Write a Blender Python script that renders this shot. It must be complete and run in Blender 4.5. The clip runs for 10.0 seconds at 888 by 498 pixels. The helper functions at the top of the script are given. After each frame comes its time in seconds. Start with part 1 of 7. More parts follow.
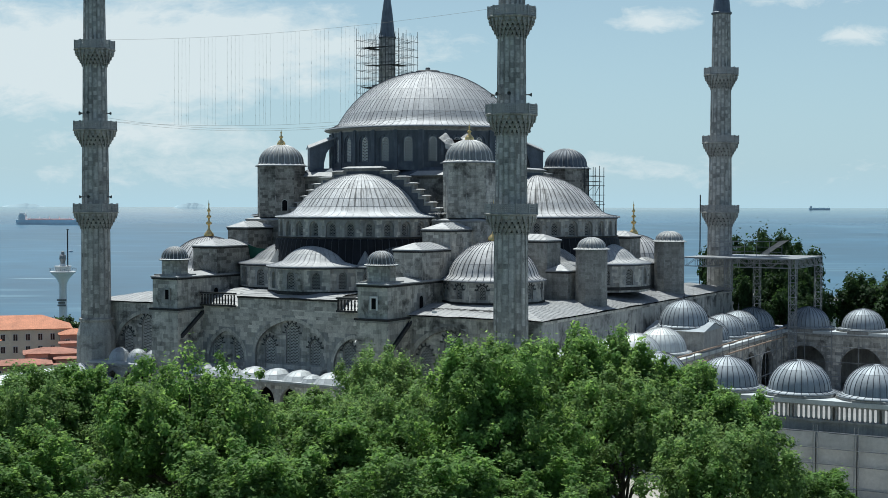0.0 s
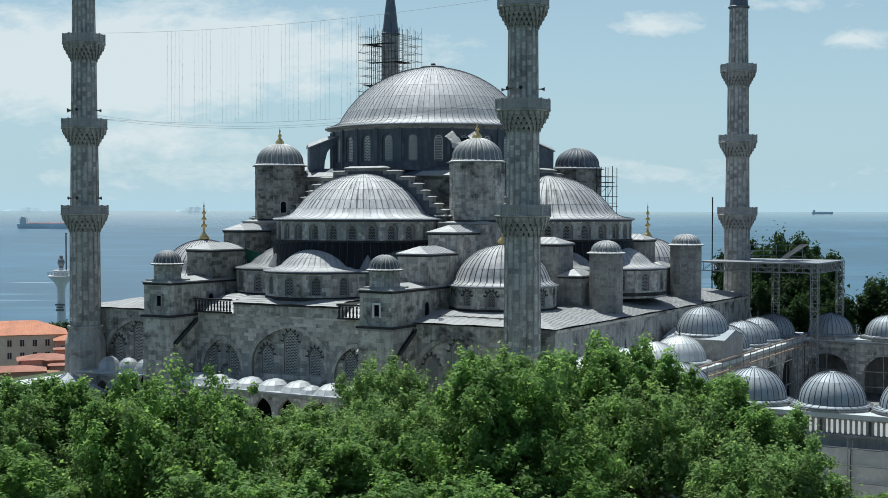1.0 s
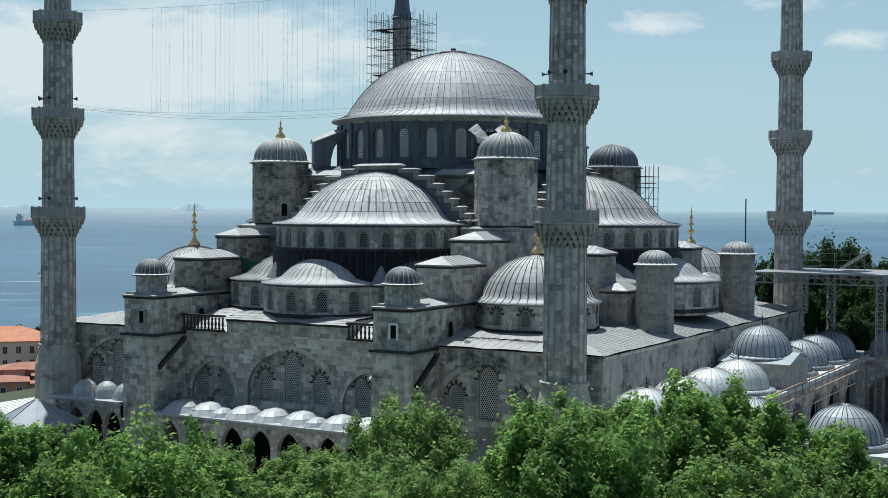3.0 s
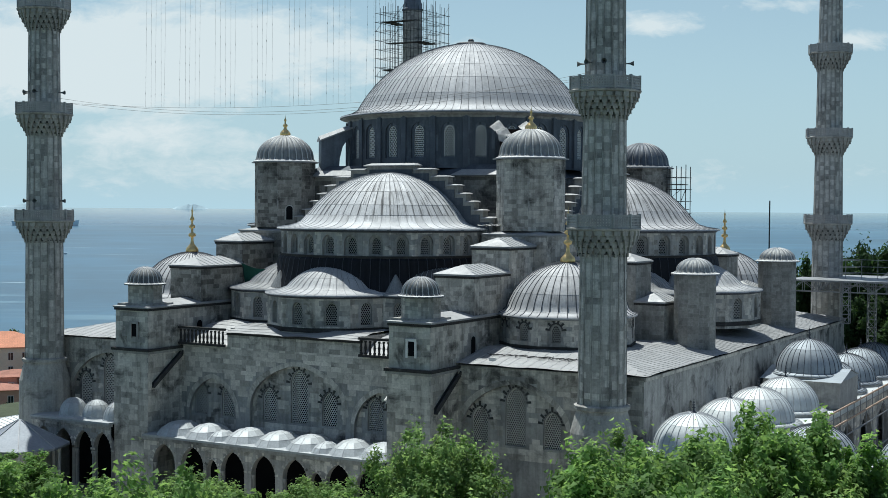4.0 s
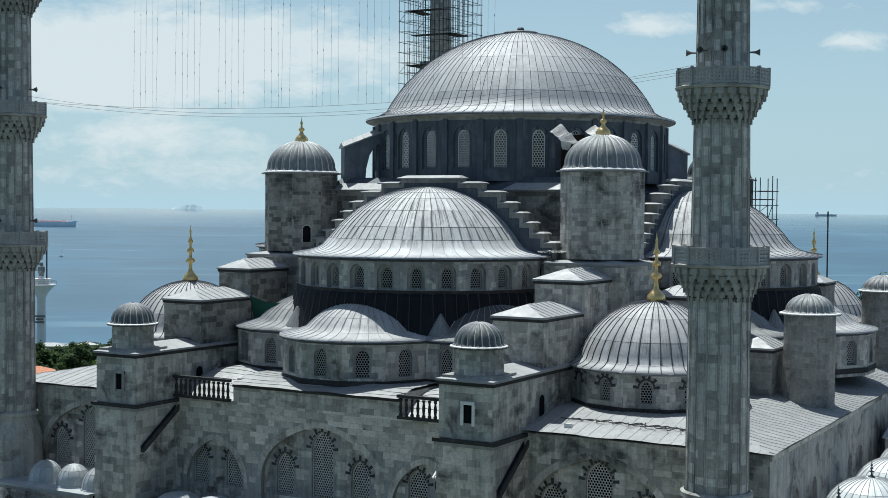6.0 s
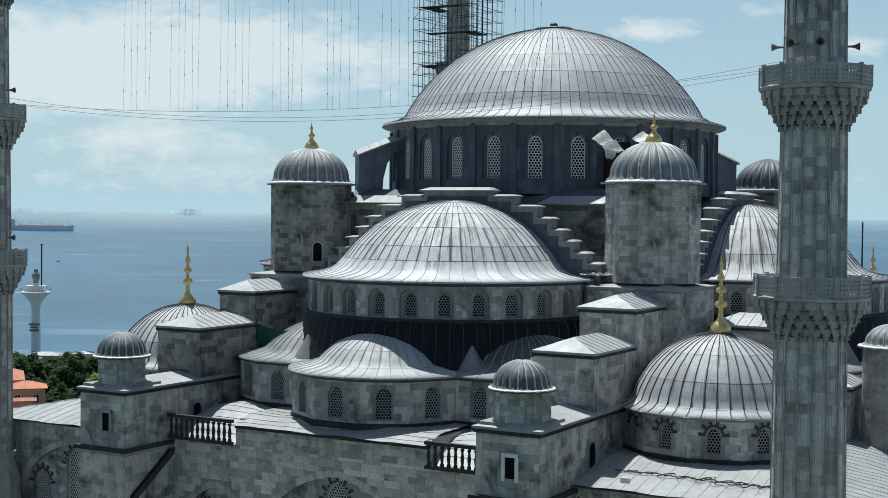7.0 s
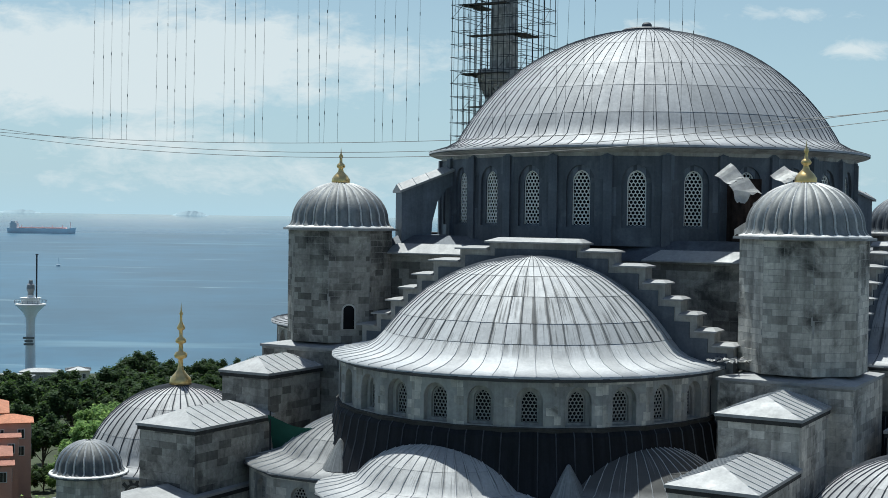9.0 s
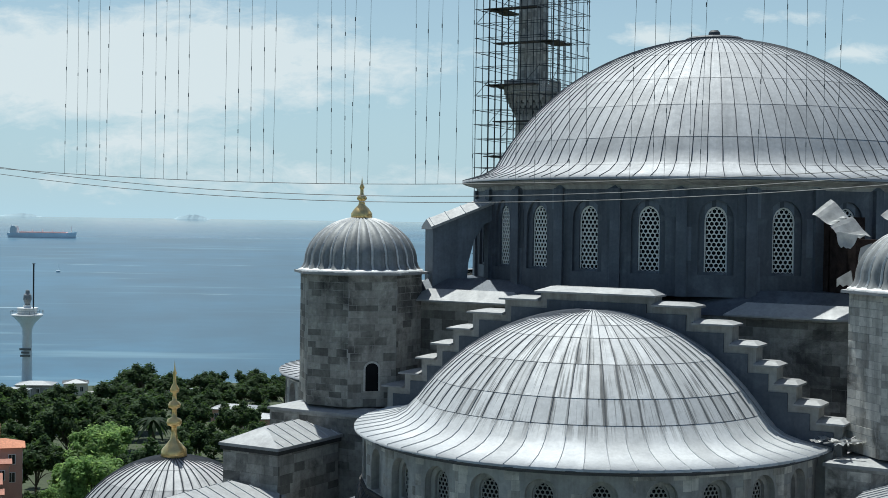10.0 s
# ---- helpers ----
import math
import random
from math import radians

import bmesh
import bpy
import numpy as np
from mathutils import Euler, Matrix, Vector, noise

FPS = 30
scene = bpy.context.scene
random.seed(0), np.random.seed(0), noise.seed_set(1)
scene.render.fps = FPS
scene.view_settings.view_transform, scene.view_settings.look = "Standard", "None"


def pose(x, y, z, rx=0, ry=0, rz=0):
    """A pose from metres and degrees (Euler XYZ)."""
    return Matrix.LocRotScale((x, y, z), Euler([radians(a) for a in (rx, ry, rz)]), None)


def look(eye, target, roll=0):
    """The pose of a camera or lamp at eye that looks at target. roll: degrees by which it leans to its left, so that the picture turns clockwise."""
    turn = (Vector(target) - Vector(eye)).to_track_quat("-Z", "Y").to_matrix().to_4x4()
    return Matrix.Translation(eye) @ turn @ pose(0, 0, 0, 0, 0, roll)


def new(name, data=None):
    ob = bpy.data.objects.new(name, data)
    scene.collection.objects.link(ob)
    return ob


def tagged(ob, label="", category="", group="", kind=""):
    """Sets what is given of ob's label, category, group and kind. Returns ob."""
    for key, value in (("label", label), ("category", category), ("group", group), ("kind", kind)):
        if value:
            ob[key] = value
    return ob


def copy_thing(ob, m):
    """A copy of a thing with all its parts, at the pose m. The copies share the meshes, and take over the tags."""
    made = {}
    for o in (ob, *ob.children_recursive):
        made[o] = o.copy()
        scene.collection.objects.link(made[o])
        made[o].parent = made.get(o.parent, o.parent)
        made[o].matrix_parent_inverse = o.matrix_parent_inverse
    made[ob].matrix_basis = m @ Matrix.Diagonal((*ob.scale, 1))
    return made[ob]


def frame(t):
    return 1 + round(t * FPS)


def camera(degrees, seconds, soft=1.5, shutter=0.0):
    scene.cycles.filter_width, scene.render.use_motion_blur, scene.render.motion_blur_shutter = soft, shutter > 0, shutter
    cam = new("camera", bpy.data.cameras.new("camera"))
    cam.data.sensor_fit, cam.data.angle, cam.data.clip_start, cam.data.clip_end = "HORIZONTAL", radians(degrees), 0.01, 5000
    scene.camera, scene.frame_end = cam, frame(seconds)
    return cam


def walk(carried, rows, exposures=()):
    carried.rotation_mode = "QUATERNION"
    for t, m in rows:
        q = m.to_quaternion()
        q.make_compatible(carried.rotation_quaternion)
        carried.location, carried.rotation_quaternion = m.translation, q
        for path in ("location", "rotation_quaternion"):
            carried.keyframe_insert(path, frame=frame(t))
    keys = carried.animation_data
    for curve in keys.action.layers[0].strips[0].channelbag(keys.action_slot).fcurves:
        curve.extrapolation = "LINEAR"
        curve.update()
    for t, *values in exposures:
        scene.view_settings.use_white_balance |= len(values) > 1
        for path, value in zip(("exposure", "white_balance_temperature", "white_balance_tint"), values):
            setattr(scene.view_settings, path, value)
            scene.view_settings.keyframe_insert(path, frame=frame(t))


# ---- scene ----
cam = camera(36.8, 10.0, 0.75)
PATH = [
    (0, (91.69, -156.524, 25.728), (90.701, -154.787, 25.665), 0.1),
    (0.5, (89.691, -153.424, 25.715), (88.701, -151.688, 25.652), 0.1),
    (1, (87.357, -149.951, 25.46), (86.365, -148.215, 25.403), 0.1),
    (1.5, (84.894, -146.384, 25.76), (83.902, -144.649, 25.7), 0.2),
    (2, (81.92, -142.51, 25.677), (80.928, -140.774, 25.619), 0.2),
    (2.5, (78.891, -138.675, 25.844), (77.9, -136.938, 25.785), 0.3),
    (4, (68.608, -126.099, 26.324), (67.619, -124.361, 26.265), 0.4),
    (4.5, (65.085, -121.961, 26.588), (64.097, -120.223, 26.53), 0.5),
    (5, (61.26, -117.471, 27.041), (60.272, -115.733, 26.982), 0.5),
    (6.5, (50.268, -104.478, 28.443), (49.282, -102.739, 28.385), 0.5),
    (7, (46.368, -99.764, 28.846), (45.383, -98.024, 28.794), 0.6),
    (7.5, (42.991, -95.255, 29.586), (42.001, -93.518, 29.533), 0.6),
    (8, (39.075, -90.939, 30.597), (38.089, -89.2, 30.539), 0.7),
    (8.5, (35.607, -86.267, 30.989), (34.615, -84.531, 30.94), 0.8),
    (9, (31.584, -81.572, 31.915), (30.595, -79.834, 31.866), 0.8),
    (9.5, (27.973, -77.166, 32.764), (26.983, -75.429, 32.719), 0.8),
    (10, (24.064, -72.323, 33.826), (23.074, -70.587, 33.782), 0.8),
]
walk(cam, [(t, look(eye, target, roll)) for t, eye, target, roll in PATH], [(0.0, 0.02, 6130, 2.5), (10.0, 0.02, 6130, 2.5)])

# ---- world and sun ----
SUN_AZ, SUN_EL = radians(142.0), radians(69.0)
world = bpy.data.worlds.new("sky")
scene.world = world
world.use_nodes = True


class Tree:
    """A small wrapper for node trees."""

    def __init__(self, tree):
        self.t = tree
        tree.nodes.clear()

    def node(self, kind, inputs=None, **props):
        n = self.t.nodes.new(kind)
        for k, v in props.items():
            setattr(n, k, v)
        for k, v in (inputs or {}).items():
            if isinstance(v, bpy.types.NodeSocket):
                self.t.links.new(v, n.inputs[k])
            else:
                n.inputs[k].default_value = v
        return n

    def math(self, op, a, b=0.0, c=0.0, clamp=False):
        return self.node("ShaderNodeMath", {0: a, 1: b, 2: c}, operation=op, use_clamp=clamp).outputs[0]

    def mix(self, f, a, b, blend="MIX"):
        n = self.node("ShaderNodeMix", {0: f, 6: a, 7: b}, data_type="RGBA", blend_type=blend)
        return n.outputs[2]

    def ramp(self, f, stops, interp="LINEAR"):
        n = self.node("ShaderNodeValToRGB", {0: f})
        r = n.color_ramp
        r.interpolation = interp
        while len(r.elements) < len(stops):
            r.elements.new(0.5)
        for e, (p, c) in zip(r.elements, stops):
            e.position = p
            e.color = (c, c, c, 1) if isinstance(c, (int, float)) else (*c, 1)
        return n.outputs[0]

    def noise(self, vec, scale, detail=4.0, rough=0.55, dist=0.0):
        return self.node("ShaderNodeTexNoise", {"Vector": vec, "Scale": scale, "Detail": detail, "Roughness": rough, "Distortion": dist}).outputs[0]


def build_sky():
    t = Tree(world.node_tree)
    sky = t.node("ShaderNodeTexSky", sky_type="NISHITA", sun_disc=False, sun_elevation=SUN_EL, sun_rotation=radians(90) - SUN_AZ, air_density=1.0, dust_density=1.2, ozone_density=1.3, altitude=60.0)
    co = t.node("ShaderNodeTexCoord").outputs["Generated"]
    z = t.node("ShaderNodeSeparateXYZ", {0: co}).outputs[2]

    def dot(v):
        return t.node("ShaderNodeVectorMath", {0: co, 1: v}, operation="DOT_PRODUCT").outputs["Value"]
    ahead = dot((-0.4939, 0.8695, 0.0))
    front = t.math("MAXIMUM", ahead, 0.05)
    u, v = t.math("DIVIDE", dot((0.8695, 0.4939, 0.0)), front), t.math("DIVIDE", z, front)
    flat = t.node("ShaderNodeCombineXYZ", {0: u, 1: t.math("MULTIPLY", v, 2.2), 2: 0.0}).outputs[0]
    wisp = t.noise(flat, 9.0, 8.0, 0.62, 0.5)
    fine = t.noise(flat, 42.0, 8.0, 0.68, 0.4)
    dens = None
    # cloud banks over the sea: centre and half size as tangents of the bearing and height, weight
    for cu, cv, su, sv, wt in CLOUDS:
        du = t.math("DIVIDE", t.math("SUBTRACT", u, cu), su)
        dv = t.math("DIVIDE", t.math("SUBTRACT", v, cv), sv)
        d = t.math("SQRT", t.math("ADD", t.math("MULTIPLY", du, du), t.math("MULTIPLY", dv, dv)))
        blob = t.math("MULTIPLY", t.math("SUBTRACT", 1.25, d), wt)
        dens = blob if dens is None else t.math("MAXIMUM", dens, blob)
    dens = t.math("ADD", dens, t.math("ADD", t.math("MULTIPLY", t.math("SUBTRACT", wisp, 0.5), 1.9), t.math("MULTIPLY", t.math("SUBTRACT", fine, 0.5), 1.3)))
    dens = t.ramp(dens, [(0.12, 0.0), (0.75, 0.9)])
    # scattered cloud all round, away from the view ahead
    around = t.ramp(t.noise(t.node("ShaderNodeMapping", {0: co, 1: (0.3, 0.1, 0.0), 3: (1.0, 1.0, 2.6)}).outputs[0], 2.2, 6.0, 0.55, 0.3), [(0.58, 0.0), (0.74, 0.8)])
    dens = t.math("MAXIMUM", t.math("MULTIPLY", dens, t.ramp(ahead, [(0.75, 0.0), (0.9, 1.0)])), t.math("MULTIPLY", around, t.ramp(ahead, [(0.6, 1.0), (0.85, 0.0)])))
    haze = t.ramp(t.math("ABSOLUTE", z), [(0.0, 0.92), (0.03, 0.75), (0.10, 0.62), (0.2, 0.36), (0.5, 0.0)])
    strength = 0.083
    # the haze is palest toward the sun and deeper away from it
    glow = t.ramp(t.math("MULTIPLY_ADD", ahead, 0.5, 0.5), [(0.15, 0.42), (0.85, 1.0)])
    col = t.mix(haze, sky.outputs[0], t.node("ShaderNodeMix", {0: 1.0, 6: (6.0, 8.15, 9.4, 1), 7: glow}, data_type="RGBA", blend_type="MULTIPLY").outputs[2])
    col = t.mix(dens, col, (9.0, 9.4, 9.6, 1))
    bg = t.node("ShaderNodeBackground", {0: col, 1: strength})
    out = t.node("ShaderNodeOutputWorld", {0: bg.outputs[0]})


CLOUDS = ((-0.235, 0.112, 0.19, 0.042, 1.35), (-0.08, 0.118, 0.10, 0.014, 0.8), (-0.24, 0.055, 0.10, 0.02, 0.55), (0.153, 0.139, 0.034, 0.008, 0.62), (0.30, 0.129, 0.032, 0.007, 0.62), (0.26, 0.155, 0.04, 0.006, 0.4), (0.0, 0.03, 0.35, 0.012, 0.35))
build_sky()
sun = new("sun", bpy.data.lights.new("sun", "SUN"))
sun.data.energy, sun.data.angle, sun.data.color = 4.8, radians(0.6), (1.0, 0.96, 0.9)
sun.matrix_world = look((300 * math.cos(SUN_AZ) * math.cos(SUN_EL), 300 * math.sin(SUN_AZ) * math.cos(SUN_EL), 300 * math.sin(SUN_EL)), (0, 0, 0))
scene.view_settings.exposure = 0.0


# ---- materials ----
def material(name, base, rough=0.7, metal=0.0, grain=(), stain=None, bump=0.0, bump_scale=20.0, island=0.0, objects=0.0, spec=0.5, streak=0.0, rough_var=0.0, ashlar=False, polar=0.0, polar_scale=7.0, ribs=None):
    """base colour with noise grain (scale, amount), a darker stain tint, vertical streaks, bump and variation by piece."""
    m = bpy.data.materials.new(name)
    m.use_nodes = True
    t = Tree(m.node_tree)
    co = t.node("ShaderNodeTexCoord").outputs["Object"]
    plain = co
    if objects:
        co = t.node("ShaderNodeVectorMath", {0: co, 1: t.node("ShaderNodeVectorMath", {0: (71.0, 37.0, 53.0), 3: t.node("ShaderNodeObjectInfo").outputs["Random"]}, operation="SCALE").outputs[0]}, operation="ADD").outputs[0]
    col = t.node("ShaderNodeRGB").outputs[0]
    col.default_value = (*base, 1)
    for scale, amount in grain:
        n = t.noise(co, scale, 5.0, 0.6)
        v = t.node("ShaderNodeMapRange", {0: n, 1: 0.3, 2: 0.7, 3: 1 - amount, 4: 1 + amount}).outputs[0]
        col = t.node("ShaderNodeVectorMath", {0: col, 3: v}, operation="SCALE").outputs[0]
    if island or objects:
        r = t.node("ShaderNodeNewGeometry").outputs["Random Per Island"] if island else t.node("ShaderNodeObjectInfo").outputs["Random"]
        a = island or objects
        if ashlar:
            v = t.ramp(r, [(0.0, 1.0 + 0.25 * a), (0.45, 1.0), (0.62, 0.85), (0.78, 1 - 0.9 * a), (1.0, 1 - 1.4 * a)])
        else:
            v = t.node("ShaderNodeMapRange", {0: r, 1: 0.0, 2: 1.0, 3: 1 - a, 4: 1 + a}).outputs[0]
        col = t.node("ShaderNodeVectorMath", {0: col, 3: v}, operation="SCALE").outputs[0]
    if stain:
        n = t.noise(co, stain[1], 6.0, 0.65, 0.4)
        col = t.mix(t.ramp(n, [(stain[2], 0.0), (stain[2] + 0.16, stain[3])]), col, (*stain[0], 1))
    if streak:
        mp = t.node("ShaderNodeMapping", {0: co, 3: (2.2, 2.2, 0.16)}).outputs[0]
        n = t.noise(mp, 1.0, 5.0, 0.6)
        v = t.node("ShaderNodeMapRange", {0: n, 1: 0.45, 2: 0.75, 3: 1.0, 4: 1 - streak}).outputs[0]
        col = t.node("ShaderNodeVectorMath", {0: col, 3: v}, operation="SCALE").outputs[0]
    if polar:
        # dirt that runs down a dome from its crown
        s = t.node("ShaderNodeSeparateXYZ", {0: plain})
        r = t.math("SQRT", t.math("ADD", t.math("MULTIPLY", s.outputs[0], s.outputs[0]), t.math("ADD", t.math("MULTIPLY", s.outputs[1], s.outputs[1]), 0.01)))
        shift = t.math("MULTIPLY", t.node("ShaderNodeObjectInfo").outputs["Random"], 90.0) if objects else 0.0
        vec = t.node("ShaderNodeCombineXYZ", {0: t.math("MULTIPLY", t.math("DIVIDE", s.outputs[0], r), polar_scale), 1: t.math("MULTIPLY", t.math("DIVIDE", s.outputs[1], r), polar_scale), 2: t.math("ADD", t.math("MULTIPLY", s.outputs[2], 0.22), shift)}).outputs[0]
        n = t.noise(vec, 1.0, 6.0, 0.7)
        v = t.ramp(n, [(0.42, 1.0), (0.58, 1 - 0.55 * polar), (0.72, 1 - polar)])
        col = t.node("ShaderNodeVectorMath", {0: col, 3: t.node("ShaderNodeSeparateColor", {0: v}).outputs[0]}, operation="SCALE").outputs[0]
    if ribs:
        # dirty runs beside the standing seams: seams per radian, first angle, strength, lowest and highest level
        per, first, dark, low, high, bias = ribs
        s = t.node("ShaderNodeSeparateXYZ", {0: plain})
        ang = t.math("WRAP", t.math("ARCTAN2", s.outputs[1], s.outputs[0]), first + math.tau, first - 0.0001)
        u = t.math("MULTIPLY", t.math("SUBTRACT", ang, first), per)
        edge = t.math("POWER", t.math("MULTIPLY", t.math("ABSOLUTE", t.math("SUBTRACT", t.math("FRACT", u), 0.5)), 2.0), 3.0)
        shift = t.math("MULTIPLY", t.node("ShaderNodeObjectInfo").outputs["Random"], 90.0) if objects else 0.0
        n = t.noise(t.node("ShaderNodeCombineXYZ", {0: t.math("MULTIPLY", u, 6.0), 1: t.math("MULTIPLY", s.outputs[2], 0.35), 2: shift}).outputs[0], 1.0, 5.0, 0.65)
        patch = t.noise(t.node("ShaderNodeCombineXYZ", {0: t.math("MULTIPLY", u, 0.45), 1: t.math("MULTIPLY", s.outputs[2], 0.8), 2: shift}).outputs[0], 1.0, 2.0, 0.5)
        f = t.math("ADD", t.math("MULTIPLY_ADD", edge, 0.20, n), t.math("MULTIPLY_ADD", patch, 0.35, bias - 0.175))
        mask = t.math("MULTIPLY", t.node("ShaderNodeMapRange", {0: s.outputs[2], 1: low, 2: low + 0.7}).outputs[0], t.node("ShaderNodeMapRange", {0: s.outputs[2], 1: high - 1.4, 2: high, 3: 1.0, 4: 0.25}).outputs[0])
        v = t.node("ShaderNodeSeparateColor", {0: t.ramp(f, [(0.56, 0.0), (0.64, 0.6 * dark), (0.74, dark)])}).outputs[0]
        col = t.mix(t.math("MULTIPLY", v, mask), col, (0.10, 0.10, 0.098, 1))
    p = t.node("ShaderNodeBsdfPrincipled", {"Base Color": col, "Roughness": rough, "Metallic": metal, "Specular IOR Level": spec})
    if rough_var:
        n = t.noise(co, 1.3, 4.0, 0.6)
        v = t.node("ShaderNodeMapRange", {0: n, 1: 0.3, 2: 0.7, 3: rough - rough_var, 4: rough + rough_var}).outputs[0]
        t.t.links.new(v, p.inputs["Roughness"])
    if bump:
        n = t.noise(co, bump_scale, 6.0, 0.6)
        b = t.node("ShaderNodeBump", {"Height": n, "Strength": bump, "Distance": 0.05})
        t.t.links.new(b.outputs[0], p.inputs["Normal"])
    t.node("ShaderNodeOutputMaterial", {0: p.outputs[0]})
    return m


BLOCKD = material("dark_weathered_block", (0.335, 0.325, 0.295), 0.88, grain=((0.5, 0.25), (5.0, 0.2)), stain=((0.04, 0.04, 0.039), 0.42, 0.51, 0.85), bump=0.5, bump_scale=10, island=0.44, streak=0.3, ashlar=True)
STONE = material("grey_limestone", (0.36, 0.357, 0.34), 0.85, grain=((0.35, 0.22), (4.0, 0.14)), stain=((0.07, 0.07, 0.07), 0.22, 0.54, 0.7), bump=0.35, bump_scale=9, streak=0.4)
BLOCK = material("limestone_block", (0.60, 0.575, 0.52), 0.87, grain=((0.3, 0.22), (5.0, 0.16)), stain=((0.055, 0.055, 0.053), 0.42, 0.515, 0.88), bump=0.45, bump_scale=12, island=0.30, streak=0.45, ashlar=True, spec=0.3)
BLOCKO = material("facade_stone_block", (0.64, 0.61, 0.55), 0.87, grain=((0.3, 0.22), (5.0, 0.16)), stain=((0.055, 0.055, 0.053), 0.42, 0.56, 0.85), bump=0.45, bump_scale=12, objects=0.30, ashlar=True, spec=0.3)
# near-black stone: soot, with eave and baluster shade in the same colour
CORN = material("soot_and_shade_stone", (0.048, 0.048, 0.047), 0.88, grain=((0.6, 0.3), (4.0, 0.2)), stain=((0.22, 0.215, 0.20), 0.6, 0.60, 0.7), bump=0.4, bump_scale=10, spec=0.3)
TOOTH = material("arch_stone_and_shade", (0.055, 0.055, 0.055), 0.85, grain=((2.0, 0.3),), bump=0.3)
PLASTER = material("streaked_pale_wall", (0.41, 0.405, 0.385), 0.88, grain=((0.2, 0.2), (1.2, 0.15), (5.0, 0.12)), stain=((0.05, 0.05, 0.05), 0.5, 0.50, 0.9), bump=0.4, bump_scale=6, streak=0.45)
LEAD = material("lead_sheet", (0.36, 0.365, 0.37), 0.66, 0.3, grain=((0.5, 0.14), (6.0, 0.1)), stain=((0.26, 0.27, 0.29), 0.5, 0.55, 0.55), bump=0.3, bump_scale=3.0, island=0.12, rough_var=0.08, spec=0.35, streak=0.15)
LEADM = material("main_dome_lead", (0.425, 0.435, 0.45), 0.68, 0.25, grain=((0.3, 0.12), (5.0, 0.1)), stain=((0.27, 0.28, 0.30), 0.3, 0.56, 0.4), bump=0.2, bump_scale=3.0, island=0.09, rough_var=0.06, spec=0.4, polar=0.16, polar_scale=22.0)
LEADO = material("half_dome_lead", (0.53, 0.54, 0.55), 0.76, 0.3, grain=((0.5, 0.10), (6.0, 0.08)), stain=((0.40, 0.42, 0.45), 0.5, 0.55, 0.5), bump=0.3, bump_scale=3.0, objects=0.10, rough_var=0.08, spec=0.4, ribs=(40 / (math.pi + 0.68), 0.0, 0.85, 25.1, 29.9, 0.02))
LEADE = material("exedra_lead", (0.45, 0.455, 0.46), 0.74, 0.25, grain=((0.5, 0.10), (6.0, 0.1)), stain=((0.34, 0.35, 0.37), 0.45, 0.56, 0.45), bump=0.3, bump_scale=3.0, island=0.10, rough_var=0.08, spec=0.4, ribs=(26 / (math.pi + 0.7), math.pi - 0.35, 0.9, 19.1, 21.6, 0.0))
# right-hand exedrae: the half dome's cast shadow is in this dark colour
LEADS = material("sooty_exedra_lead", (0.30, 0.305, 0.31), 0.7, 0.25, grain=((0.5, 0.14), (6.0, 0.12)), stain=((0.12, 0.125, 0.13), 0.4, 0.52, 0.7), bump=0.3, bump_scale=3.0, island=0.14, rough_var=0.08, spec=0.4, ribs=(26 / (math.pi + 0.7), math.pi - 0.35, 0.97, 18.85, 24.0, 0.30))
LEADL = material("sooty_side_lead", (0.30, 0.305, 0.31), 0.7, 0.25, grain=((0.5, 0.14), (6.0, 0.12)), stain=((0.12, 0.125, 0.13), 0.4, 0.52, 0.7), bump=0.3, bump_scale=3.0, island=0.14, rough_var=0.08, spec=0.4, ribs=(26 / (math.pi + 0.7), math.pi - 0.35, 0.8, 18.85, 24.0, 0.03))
LEADH = material("streaked_half_dome_lead", (0.46, 0.465, 0.475), 0.7, 0.25, grain=((0.5, 0.12), (6.0, 0.1)), stain=((0.28, 0.29, 0.31), 0.45, 0.55, 0.45), bump=0.3, bump_scale=3.0, island=0.12, rough_var=0.08, spec=0.35, ribs=(40 / (math.pi + 0.68), math.pi - 0.34, 0.9, 24.9, 29.9, 0.04))
LEADC = material("corner_dome_lead", (0.44, 0.445, 0.455), 0.72, 0.25, grain=((0.5, 0.10), (6.0, 0.1)), stain=((0.33, 0.34, 0.36), 0.45, 0.55, 0.5), bump=0.3, bump_scale=3.0, island=0.11, rough_var=0.08, spec=0.4, ribs=(44 / math.tau, 0.0, 0.75, 17.9, 22.2, 0.0))
RUBBLE = material("rusty_rubble", (0.035, 0.025, 0.022), 0.95, grain=((2.0, 0.5),), stain=((0.07, 0.045, 0.035), 1.2, 0.55, 0.6), bump=0.6, spec=0.1)
LEADW = material("lead_cladding_dark", (0.125, 0.145, 0.175), 0.58, 0.25, grain=((0.6, 0.2), (7.0, 0.12)), stain=((0.22, 0.245, 0.275), 0.6, 0.55, 0.6), bump=0.25, bump_scale=4.0, island=0.38, streak=0.35, spec=0.4)
# near-black: the half dome's shadow is put into this lead
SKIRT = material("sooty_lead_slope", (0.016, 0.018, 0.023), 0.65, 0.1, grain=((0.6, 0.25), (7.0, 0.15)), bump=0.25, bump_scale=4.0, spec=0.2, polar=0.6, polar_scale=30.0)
SEAM = material("lead_seam", (0.075, 0.082, 0.095), 0.6, 0.2, grain=((3.0, 0.2),))
LEADG = material("cupola_lead", (0.26, 0.27, 0.272), 0.6, 0.2, grain=((0.8, 0.2), (6.0, 0.15)), stain=((0.26, 0.27, 0.27), 0.9, 0.55, 0.5), bump=0.3, bump_scale=3.0, spec=0.4, polar=0.45, polar_scale=12.0)
